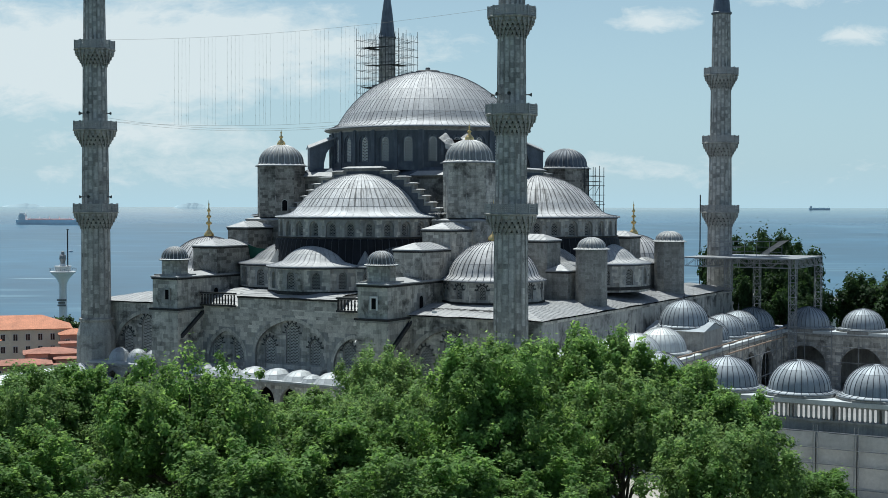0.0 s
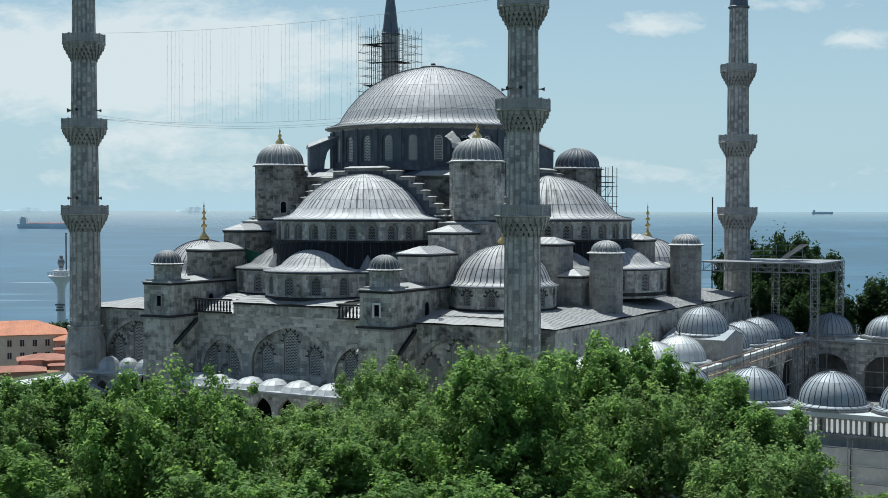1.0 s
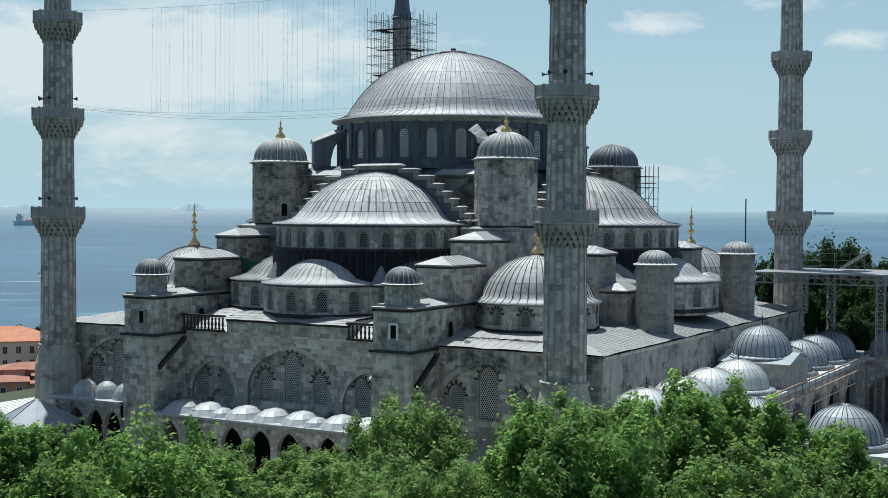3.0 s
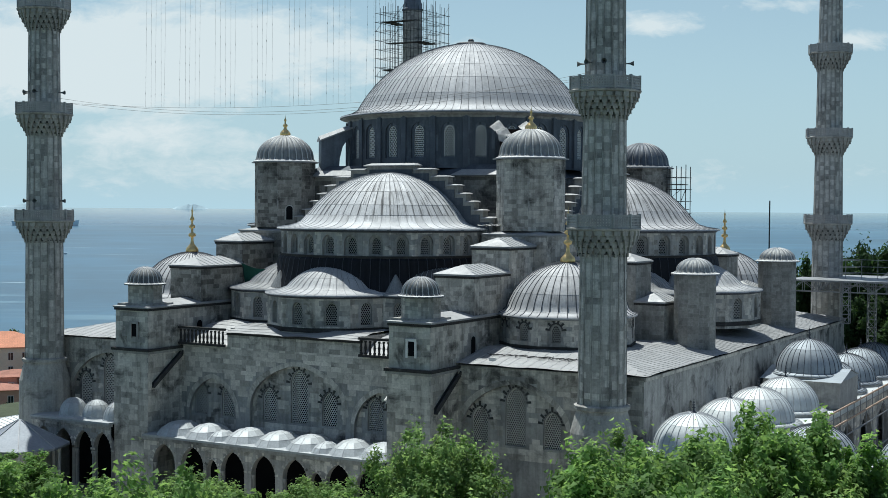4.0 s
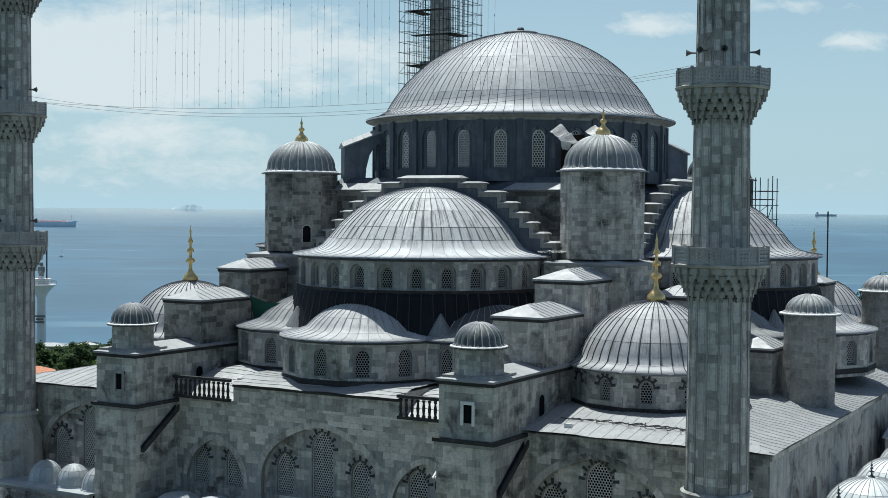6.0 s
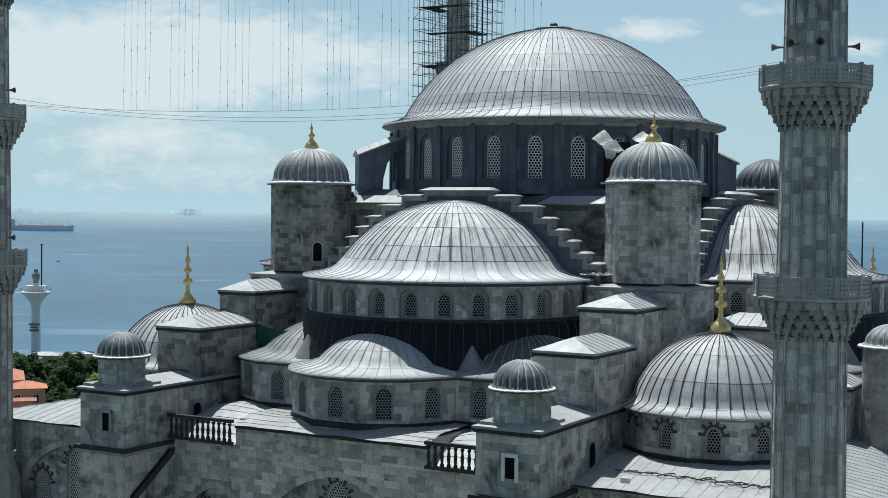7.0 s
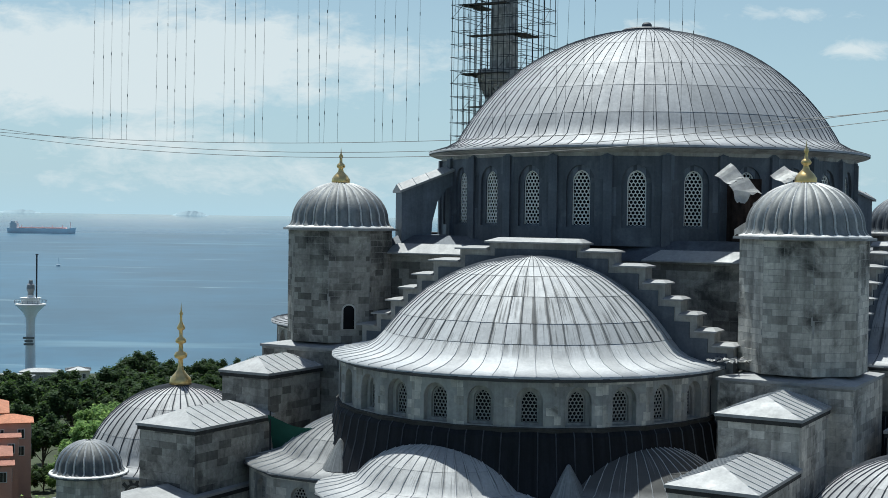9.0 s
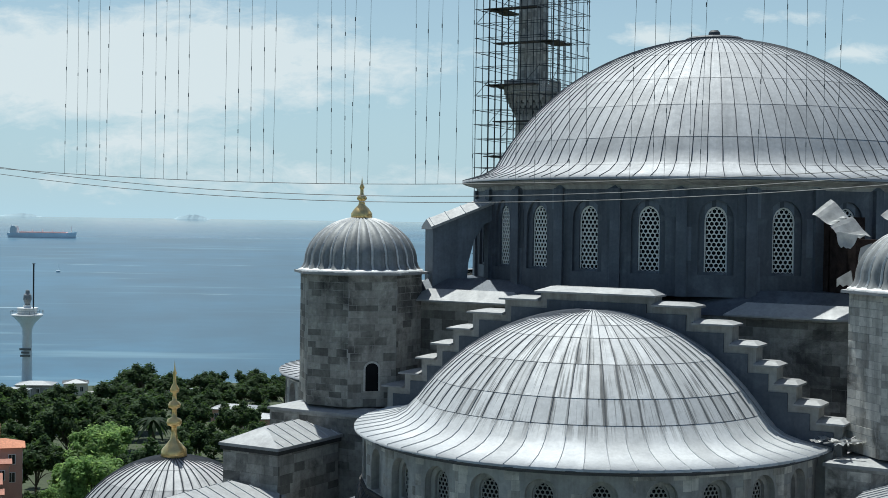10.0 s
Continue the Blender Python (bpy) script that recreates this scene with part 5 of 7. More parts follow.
        n = 12
        for k in range(n):
            t0 = math.tau * (k + 0.5) / n
            rr = r * math.cos(math.pi / n)
            f = frame_m(rr * math.cos(t0), rr * math.sin(t0), 0, math.degrees(t0) + 90)
            hw = r * math.sin(math.pi / n)
            z0, z1 = z_top - 0.95, z_top - 0.02
            box(pr, -hw, hw, -0.05, 0.07, z0, z0 + 0.14, f)
            box(pr, -hw, hw, -0.05, 0.07, z1 - 0.14, z1, f)
            box(pr, -hw - 0.03, -hw + 0.1, -0.10, 0.1, z0 - 0.05, z1 + 0.07, f)
            # pierced panel
            for i in range(6):
                x = -hw + 0.12 + (2 * hw - 0.2) * (i + 0.5) / 6
                box(pr, x - 0.05, x + 0.05, -0.03, 0.04, z0 + 0.14, z1 - 0.14, f)
            for i in range(3):
                z = z0 + 0.14 + (z1 - z0 - 0.28) * (i + 0.5) / 3
                box(pr, -hw + 0.1, hw, -0.028, 0.03, z - 0.055, z + 0.055, f)
        part("parapet", pr, TRIM, bal, "pierced stone parapet")
    b = bmesh.new()
    lathe(b, [(1.2, 53.9), (1.45, 53.95), (1.5, 54.15), (1.3, 54.3), (0.9, 58.0), (0.12, 63.8), (0.0, 64.0)], 24)
    part("cone", b, LEADW, tower, "pointed dark lead cone")
    finial(tower, Matrix.Translation((0, 0, 63.7)), 2.4, s=0.7)
    return tower


tower = minaret_parts(54.0)
tower.matrix_world = pose(-27.8, -34, 0)
for x, y in ((29.85, -34), (29.85, 34), (-27.8, 34)):
    copy_thing(tower, pose(x, y, 0, 0, 0, 7))


# ---- ground, sea and far shore ----
GRASS = material("ground_cover", (0.055, 0.07, 0.035), 0.95, grain=((0.05, 0.3), (0.8, 0.2)), bump=0.3)
def sea_material():
    """Blue water, rippled, with long pale slicks and wakes lying across it."""
    m = material("sea_water", (0.030, 0.098, 0.160), 0.3, grain=((0.0025, 0.3), (0.012, 0.2), (0.05, 0.12)), bump=0.4, bump_scale=0.25, spec=0.45)
    nt = m.node_tree
    p = next(n for n in nt.nodes if n.type == "BSDF_PRINCIPLED")
    old = p.inputs["Base Color"].links[0].from_socket
    new_node = nt.nodes.new
    co = new_node("ShaderNodeTexCoord")
    for turn, sx, sy, lo, hi, amount, tint in ((29.6, 0.0022, 0.03, 0.60, 0.70, 0.55, (0.17, 0.29, 0.35, 1)), (27.0, 0.0028, 0.045, 0.685, 0.72, 0.8, (0.42, 0.55, 0.60, 1))):
        mp = new_node("ShaderNodeMapping")
        mp.inputs[2].default_value = (0, 0, -radians(turn))
        mp2 = new_node("ShaderNodeMapping")
        mp2.inputs[3].default_value = (sx, sy, 1.0)
        nz = new_node("ShaderNodeTexNoise")
        nz.inputs["Scale"].default_value, nz.inputs["Detail"].default_value, nz.inputs["Roughness"].default_value = 1.0, 3.0, 0.5
        rp = new_node("ShaderNodeMapRange")
        rp.inputs[1].default_value, rp.inputs[2].default_value, rp.inputs[4].default_value = lo, hi, amount
        mx = new_node("ShaderNodeMix")
        mx.data_type = "RGBA"
        mx.inputs[7].default_value = tint
        nt.links.new(co.outputs["Object"], mp.inputs[0])
        nt.links.new(mp.outputs[0], mp2.inputs[0])
        nt.links.new(mp2.outputs[0], nz.inputs["Vector"])
        nt.links.new(nz.outputs[0], rp.inputs[0])
        nt.links.new(rp.outputs[0], mx.inputs[0])
        nt.links.new(old, mx.inputs[6])
        old = mx.outputs[2]
    nt.links.new(old, p.inputs["Base Color"])
    # the ripples even out with distance, so that the far water mirrors the low sky
    far = new_node("ShaderNodeVectorMath")
    far.operation = "LENGTH"
    nt.links.new(co.outputs["Object"], far.inputs[0])
    calm = new_node("ShaderNodeMapRange")
    for k, v in ((1, 1900.0), (2, 4700.0), (3, 0.4), (4, 0.05)):
        calm.inputs[k].default_value = v
    nt.links.new(far.outputs["Value"], calm.inputs[0])
    bump = next(n for n in nt.nodes if n.type == "BUMP")
    nt.links.new(calm.outputs[0], bump.inputs["Strength"])
    gloss = new_node("ShaderNodeMapRange")
    for k, v in ((1, 1900.0), (2, 4500.0), (3, 0.32), (4, 0.08)):
        gloss.inputs[k].default_value = v
    nt.links.new(far.outputs["Value"], gloss.inputs[0])
    nt.links.new(gloss.outputs[0], p.inputs["Roughness"])
    return m


SEA = sea_material()
def ground_z(x, y):
    """The mosque stands on a level terrace that falls away toward the sea, first on the -x side."""
    r = math.hypot(x, y)
    r += min(max(0.0, -x - 42) * 0.9, 60) * min(max((260 - r) / 80, 0.0), 1.0)
    pts = ((0, 0.0), (100, 0.0), (135, -16.5), (180, -18.5), (260, -21.5), (420, -29.0), (520, -33.0))
    for (a, za), (c, zc) in zip(pts, pts[1:]):
        if r <= c:
            return za + (zc - za) * (r - a) / (c - a)
    return -33.0


bm = bmesh.new()
rows = []
for r in (0, 40, 55, 70, 85, 100, 115, 135, 155, 180, 210, 235, 260, 340, 420, 520):
    ring = [(r * math.cos(math.tau * k / 64), r * math.sin(math.tau * k / 64)) for k in range(64)]
    rows.append([bm.verts.new((x, y, ground_z(x, y))) for x, y in ring] if r else [bm.verts.new((0, 0, 0))] * 64)
for a, c in zip(rows, rows[1:]):
    for k in range(64):
        try:
            bm.faces.new([v for v in dict.fromkeys((a[k], c[k], c[(k + 1) % 64], a[(k + 1) % 64]))])
        except ValueError:
            pass
tagged(part("ground", bm, GRASS), "worn ground round the mosque", "ground", kind="structure")
# mostly hidden paving, added pale to bounce sunlight onto the facade
PAVING = material("outer_court_paving", (0.38, 0.365, 0.325), 0.9, grain=((0.3, 0.15), (3.0, 0.12)), stain=((0.26, 0.25, 0.22), 0.2, 0.55, 0.5), bump=0.2)
bm = bmesh.new()
box(bm, -62, 100, -48, -32, -0.3, 0.02)
tagged(part("pavement", bm, PAVING), "pale stone paving of the outer court", "pavement", kind="structure")
bm = bmesh.new()
rows = []
for j in range(40):
    r = 380 * (4800 / 380) ** (j / 39)
    z = -31.0 + 55.0 * ((r - 380) / 4420)
    rows.append([bm.verts.new((r * math.cos(math.tau * k / 96), r * math.sin(math.tau * k / 96), z)) for k in range(96)])
for a, c in zip(rows, rows[1:]):
    for k in range(96):
        bm.faces.new((a[k], c[k], c[(k + 1) % 96], a[(k + 1) % 96]))
tagged(part("water", bm, SEA, smooth=True), "calm blue sea reaching the horizon", "sea", kind="structure")


# ---- the gallery in front of the facade ----
COURTSTONE = material("court_weathered_block", (0.34, 0.335, 0.31), 0.88, grain=((0.5, 0.25), (5.0, 0.2)), stain=((0.07, 0.07, 0.066), 0.6, 0.58, 0.75), bump=0.5, bump_scale=10, island=0.20, streak=0.3, ashlar=True)
LEADV = material("pale_gallery_lead", (0.42, 0.445, 0.46), 0.62, 0.25, grain=((0.5, 0.14), (5.0, 0.1)), stain=((0.27, 0.28, 0.29), 0.6, 0.54, 0.6), island=0.14, bump=0.2, bump_scale=3, spec=0.35)
LEADB = material("slate_blue_lead", (0.36, 0.40, 0.435), 0.62, 0.25, grain=((0.5, 0.12), (5.0, 0.08)), stain=((0.29, 0.33, 0.36), 0.5, 0.55, 0.55), island=0.09, bump=0.15, bump_scale=3, spec=0.35, polar=0.3, polar_scale=12.0)
PALE = material("pale_blue_lead", (0.62, 0.655, 0.66), 0.6, 0.25, grain=((0.5, 0.1), (5.0, 0.08)), stain=((0.50, 0.53, 0.55), 0.5, 0.56, 0.5), island=0.07, bump=0.15, bump_scale=3, spec=0.35, polar=0.25, polar_scale=12.0)
gallery = thing("arcade_gallery", "low stone arcade with a row of small lead domes", "arcade")


def arcade(parent, m, x0, x1, z0, z1, arches, depth=0.6, name="arcade_wall", seed=70, mat=None):
    """A pierced arcade wall; arches: (centre, width, spring, rise)."""
    b, st = bmesh.new(), bmesh.new()
    holes = [(c, w, z0, sp, ri, "pointed") for c, w, sp, ri in arches]
    pierced(b, x0, x1, z0, z1, holes, depth, m, 12)
    blocks(st, x0, x1, z0, z1 - 0.25, m, holes, 0.42, 0.018, seed)
    for c, w, sp, ri in arches:
        voussoirs(st, m, c, w, sp, ri, "pointed", 13, 0.3, 0.03)
    box(b, x0, x1, -0.2, 0.3, z1 - 0.22, z1, m)
    bmesh.ops.remove_doubles(b, verts=b.verts[:], dist=0.001)
    ob = part(name, b, STONE, parent)
    part("ashlar", st, BLOCK, ob, kind="stuff")
    for c, w, sp, ri in arches:
        if w > 1.5:
            p = bmesh.new()
            lathe(p, [(0.24, z0), (0.24, z0 + 0.25), (0.19, z0 + 0.4), (0.17, sp - 0.5), (0.2, sp - 0.4), (0.3, sp - 0.05), (0.3, sp)], 12)
            part("column", p, TRIM, ob, "slim marble column", m @ Matrix.Translation((c - w / 2 - 0.15, 0.3, 0)), smooth=True)
    return ob


def small_dome(parent, m, r, h, seams=18, edge=0.35, name="small_dome", lobes=0):
    pr = [(r + edge, -0.08), (r + edge, 0.0), (r * 1.04, 0.12)] + [(r * math.cos(k * math.pi / 20), 0.16 + (h - 0.16) * math.sin(k * math.pi / 20)) for k in range(11)]
    return leaded(name, parent, m, pr, seams, laps=2, mat=LEADV, w=0.022, h=0.03, key=(name, r, h, seams, edge))


GX = [-10.2, -7.0, -2.6, 0.65, 3.9, 8.2, 11.15]
GSMALL = [-4.8, 6.05]
gm = frame_m(0, -37.0, 0, 0)
arcade(gallery, gm, -12.5, 12.5, -0.2, 6.15, [(x, 2.5, 3.9, 1.75) for x in GX] + [(x, 1.3, 3.7, 1.1) for x in GSMALL])
arcade(gallery, gm, -26.3, -16.5, -0.2, 6.75, [(x, 2.2, 4.2, 1.8) for x in (-24.8, -22.3, -19.8, -17.5)], seed=71)
b = bmesh.new()
for x0, x1, z in ((-12.5, 12.5, 6.16), (-26.3, -16.5, 6.76)):
    box(b, x0, x1, -37.25, -32.02, z, z + 0.18)
part("gallery_roof", b, LEADV, gallery, "flat lead roof of the gallery")
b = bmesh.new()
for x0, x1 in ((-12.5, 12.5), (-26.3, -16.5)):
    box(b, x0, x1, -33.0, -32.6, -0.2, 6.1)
# void black in place of stone: the gallery's inner shade as colour
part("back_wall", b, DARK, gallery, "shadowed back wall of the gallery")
def faceted_vault(m, r, ln, h):
    """A low lead vault with a faceted front, running back to the wall; ridges along its folds."""
    def ring(f):
        return [(1.08, 0.0), (0.86, 0.5), (0.52, 0.87), (0.18, 0.99), (0.0, 1.0)][f]
    n = 12
    b, sm = bmesh.new(), bmesh.new()
    rows = []
    for f in range(5):
        q, z = ring(f)
        rows.append([b.verts.new((r * q * math.cos(math.tau * (k + 0.5) / n), ln * q * math.sin(math.tau * (k + 0.5) / n), h * z)) for k in range(n)])
    for f, (lo, hi) in enumerate(zip(rows, rows[1:])):
        for k in range(n):
            j = (k + 1) % n
            b.faces.new((lo[k], lo[j], hi[j], hi[k]) if f < 3 else (lo[k], lo[j], hi[k]))
            if f < 3:
                bar(sm, lo[k].co, hi[k].co, 0.02, 4)
                if f == 1:
                    bar(sm, lo[k].co, lo[j].co, 0.014, 4)
    ob = part("vault", b, LEADV, gallery, "low faceted lead vault", m)
    part("seams", sm, SEAML, ob, kind="stuff")


for x in GX:
    faceted_vault(pose(x, -34.75, 6.33), 1.68, 2.35, 1.08)
for x in GSMALL:
    faceted_vault(pose(x, -35.6, 6.33), 1.05, 1.45, 0.8)
for x in (-22.8, -19.9, -17.3):
    small_dome(gallery, pose(x, -35.2, 6.92), 1.28, 1.65, 16, 0.12)

# lead canopy beside the first minaret
canopy = thing("canopy", "low pyramidal lead canopy on slim posts beside the minaret", "canopy", m=pose(-23.6, -41.0, 0))
b = bmesh.new()
lathe(b, [(4.3, 4.75), (4.35, 4.95), (0.25, 7.1), (0.0, 7.25)], 8)
part("roof", b, material("canopy_lead", (0.25, 0.275, 0.31), 0.6, 0.25, grain=((0.5, 0.15), (5.0, 0.1)), stain=((0.38, 0.40, 0.42), 0.6, 0.58, 0.5), bump=0.2, bump_scale=3), canopy, "faceted lead roof")
b = bmesh.new()
for k in range(8):
    t = math.tau * k / 8
    bar(b, (4.3 * math.cos(t), 4.3 * math.sin(t), 5.0), (0.2 * math.cos(t), 0.2 * math.sin(t), 7.17), 0.05, 4)
part("ridge_seam", b, SEAML, canopy, kind="stuff")
for k in range(8):
    t = math.tau * (k + 0.5) / 8
    b = bmesh.new()
    lathe(b, [(0.2, 0.0), (0.2, 0.3), (0.13, 0.4), (0.12, 4.4), (0.22, 4.8)], 10)
    part("post", b, TRIM, canopy, m=Matrix.Translation((3.7 * math.cos(t), 3.7 * math.sin(t), 0)))


# ---- balustrades and drain chutes on the facade ----
def baluster():
    b = bmesh.new()
    lathe(b, [(0.13, 0.0), (0.13, 0.12), (0.08, 0.2), (0.12, 0.55), (0.07, 0.95), (0.12, 1.05), (0.12, 1.15)], 8)
    return b


for x0, x1 in ((-12.5, -7.2), (7.1, 12.5)):
    rail = thing("balustrade", "stone balustrade with turned balusters on the parapet", "balustrade", "facade balustrades")
    b = bmesh.new()
    box(b, x0, x1, -32.55, -32.2, 15.36, 15.56)
    box(b, x0, x1, -32.5, -32.22, 13.92, 14.12)
    part("rail", b, CORN, rail, "blackened stone rail")
    n = int((x1 - x0) / 0.42)
    for k in range(n):
        # balusters in near-black, so their shade is part of the colour
        part("baluster", cached("baluster", baluster, CORN), CORN, rail, m=Matrix.Translation((x0 + (x1 - x0) * (k + 0.5) / n, -32.36, 14.15)))

PIPE = material("blackened_stone", (0.05, 0.05, 0.052), 0.8, grain=((2.0, 0.3),), bump=0.3)
for s in (-1, 1):
    for dx in (2.15, -2.15):
        chute = thing("drain_chute", "blackened stone chute sloping down a facade pier", "chute", "drain chutes")
        x = PX * s + dx
        b = bmesh.new()
        y0, z0, y1, z1 = -32.2, 13.0, -36.0, 10.4
        for off in (-0.16, 0.16):
            quad(b, (x + off - 0.05, y0, z0 + 0.3), (x + off + 0.05, y0, z0 + 0.3), (x + off + 0.05, y1, z1 + 0.3), (x + off - 0.05, y1, z1 + 0.3))
        d = Vector((0, y1 - y0, z1 - z0)).normalized()
        up = Vector((0, -d.z, d.y)) * -1
        a0, a1 = Vector((x, y0, z0)), Vector((x, y1, z1))
        for off in (-0.18, 0.18):
            v = []
            for p in (a0, a1):
                for e in (Vector((off - 0.06, 0, 0)), Vector((off + 0.06, 0, 0)), Vector((off + 0.06, 0, 0.34)), Vector((off - 0.06, 0, 0.34))):
                    v.append(b.verts.new(p + e))
            for f in ((0, 1, 2, 3), (7, 6, 5, 4), (0, 4, 5, 1), (1, 5, 6, 2), (2, 6, 7, 3), (3, 7, 4, 0)):
                b.faces.new([v[i] for i in f])
        v = [b.verts.new(p + e) for p in (a0, a1) for e in (Vector((-0.2, 0, -0.12)), Vector((0.2, 0, -0.12)), Vector((0.2, 0, 0.03)), Vector((-0.2, 0, 0.03)))]
        for f in ((0, 1, 2, 3), (7, 6, 5, 4), (0, 4, 5, 1), (1, 5, 6, 2), (2, 6, 7, 3), (3, 7, 4, 0)):
            b.faces.new([v[i] for i in f])
        part("channel", b, PIPE, chute)
        if dx < 0:
            b = bmesh.new()
            bar(b, (x - 0.2, -34.0, 12.2), (x - 0.2, -35.9, 11.0), 0.1, 8)
            bar(b, (x - 0.45, -34.0, 12.2), (x - 0.45, -35.9, 11.0), 0.07, 8)
            part("pipe", b, GRILLE, chute, "pale metal pipe")


# ---- round turrets on the court side ----
for y, r, zt in ((-13.0, 1.85, 20.85), (13.0, 2.0, 21.2)):
    t1 = thing("buttress_turret", "round stone buttress turret with a fluted lead cupola", "turret", "court side turrets", m=pose(29.75, y, 0))
    tb, ts = turret_body(r, 14.2, zt, 12, 0)
    o = part("turret", tb, STONE, t1)
    part("ashlar", ts, COURTSTONE, o, kind="stuff")
    fluted(t1, None, r - 0.2, zt, 1.35, 18, 0.45, "cupola")
for y in (-13.0, 13.0):
    for x0, x1, z in ((24.9, 27.6, 18.2), (18.5, 24.9, 21.7)):
        hipped_block(Matrix(), x0, x1, y - 1.9, y + 1.9, 14.2, z, 0.7, seed=int(x0 + y), stone=COURTSTONE)


# ---- the court ----
court = thing("court_portico", "domed stone portico round the forecourt", "portico")
CT = 8.55


def court_dome(m, r=2.95, h=2.65, raised=0.0, spike=True, lead=PALE):
    b = bmesh.new()
    lathe(b, [(r + 0.75, CT - 0.3 + raised), (r + 0.75, CT + 0.15 + raised), (r + 0.3, CT + 0.3 + raised)], 8, turn=math.pi / 8)
    o = part("dome_base", b, STONE, court, m=m)
    pr = [(r + 0.62, CT + 0.2 + raised), (r + 0.64, CT + 0.28 + raised), (r + 0.1, CT + 0.42 + raised)] + [(r * math.cos(k * math.pi / 24), CT + 0.45 + raised + h * math.sin(k * math.pi / 24)) for k in range(13)]
    leaded("court_dome", o, None, pr, 30, laps=2, mat=lead, w=0.03, h=0.045, key=("court_dome", r, h, raised, lead.name))
    if spike:
        finial(o, Matrix.Translation((0, 0, CT + raised + h + 0.35)), 1.2, mat=SEAM, label="small dark finial", s=0.5)
    return o


for y in (-32.6, -23.9, -16.2, -8.0, 8.2, 15.4, 22.0, 28.8):
    court_dome(pose(36.5, y, 0), lead=PALE if y < -5 else LEADB)
b = bmesh.new()
box(b, 33.4, 40.4, -4.3, 2.9, CT, CT + 2.4)
gate = part("entrance_block", b, STONE, court, "raised block over the central bay")
court_dome(pose(36.7, -0.7, 0), 3.0, 3.0, 2.5, lead=LEADB)
b = bmesh.new()
quad(b, (33.2, -4.6, CT + 2.42), (40.6, -4.6, CT + 2.42), (40.6, -0.7, CT + 3.3), (33.2, -0.7, CT + 3.3))
quad(b, (33.2, -0.7, CT + 3.3), (40.6, -0.7, CT + 3.3), (40.6, 3.2, CT + 2.42), (33.2, 3.2, CT + 2.42))
quad(b, (40.45, -4.3, CT + 2.42), (40.45, 2.9, CT + 2.42), (40.45, -0.7, CT + 3.28))
part("gable_roof", b, LEADB, gate, "low gabled lead roof")
for k in range(9):
    court_dome(pose(45.6 + 6.9 * k, -33.2, 0), 2.85, 2.65, spike=False, lead=LEADB)
    court_dome(pose(43.0 + 7.6 * k, 34.0, 0), 2.95, 2.65, spike=False, lead=LEADB)
b = bmesh.new()
box(b, 32.5, 40.6, -36.6, 37.6, CT - 0.45, CT - 0.05)
box(b, 40.6, 101.0, -36.6, -29.8, CT - 0.45, CT - 0.05)
box(b, 40.6, 101.0, 30.6, 37.6, CT - 0.45, CT - 0.05)
part("portico_roof", b, PALE, court, "flat lead roof between the domes")
arcade(court, frame_m(40.3, 0, 0, 90), -30, 30.8, 0.6, CT - 0.4, [(7.8 * k - 0.5, 5.6, 3.9, 2.9) for k in range(-3, 4)], seed=80)
arcade(court, frame_m(0, 30.8, 0, 0), 40.4, 101, 0.6, CT - 0.4, [(43.4 + 7.6 * k, 5.6, 3.9, 2.7) for k in range(7)], seed=81)
b = bmesh.new()
box(b, 32.5, 101, 37.2, 37.6, 0, CT - 0.4)
box(b, 100.6, 101, -36.4, 37.4, 0, CT + 2)
part("outer_wall", b, STONE, court)
b = bmesh.new()
box(b, 32.9, 33.4, -36.2, 37.0, 0, CT - 0.5)
part("portico_back_wall", b, STONE, court)
# north-east flank: an open loggia over a scaffolded, cloth-hung wall
b = bmesh.new()
box(b, 32.6, 101, -36.4, -36.0, -0.4, 6.6)
box(b, 32.6, 101, -36.5, -35.9, 8.0, CT - 0.42)
box(b, 32.6, 101, -36.5, -35.9, 6.55, 6.75)
part("flank_wall", b, STONE, court, "outer wall of the court")
b = bmesh.new()
box(b, 40.6, 101, -30.2, -29.9, 7.3, 8.1)
part("inner_beam", b, STONE, court, "stone beam on the court side of the loggia")
b = bmesh.new()
for k in range(15):
    box(b, 41.2 + 4.1 * k, 41.7 + 4.1 * k, -30.3, -29.85, 0.6, 7.3)
part("inner_pier", b, STONE, court, kind="stuff")
MARBLE = material("court_marble", (0.26, 0.26, 0.255), 0.6, grain=((0.4, 0.12), (3.0, 0.1)), stain=((0.42, 0.42, 0.41), 0.4, 0.56, 0.4), bump=0.1)
b = bmesh.new()
box(b, 33.4, 100.6, -36.0, 37.2, 0.02, 0.6)
part("court_floor", b, MARBLE, court, "pale marble paving of the forecourt")


def loggia_post():
    q = bmesh.new()
    box(q, -0.09, 0.09, -0.1, 0.1, 6.75, 8.0)
    box(q, -0.12, 0.12, -0.13, 0.13, 6.75, 6.87)
    box(q, -0.12, 0.12, -0.13, 0.13, 7.88, 8.0)
    return q


for k in range(132):
    part("loggia_pillar", cached("loggia_pillar", loggia_post, STONE), STONE, court, m=Matrix.Translation((41.0 + 0.45 * k, -36.2, 0)))

STEEL = material("scaffold_steel", (0.31, 0.32, 0.33), 0.55, 0.5, grain=((3.0, 0.2),))
RUST = material("dark_scaffold", (0.035, 0.037, 0.042), 0.6, 0.4, grain=((3.0, 0.3),))
PLANKS = material("scaffold_planks", (0.06, 0.055, 0.05), 0.85, grain=((2.0, 0.3),))
CLOTH = material("grey_mesh_cloth", (0.52, 0.515, 0.50), 0.9, grain=((0.3, 0.2), (3.0, 0.1)), stain=((0.45, 0.45, 0.44), 0.5, 0.52, 0.5), bump=0.2, bump_scale=2)
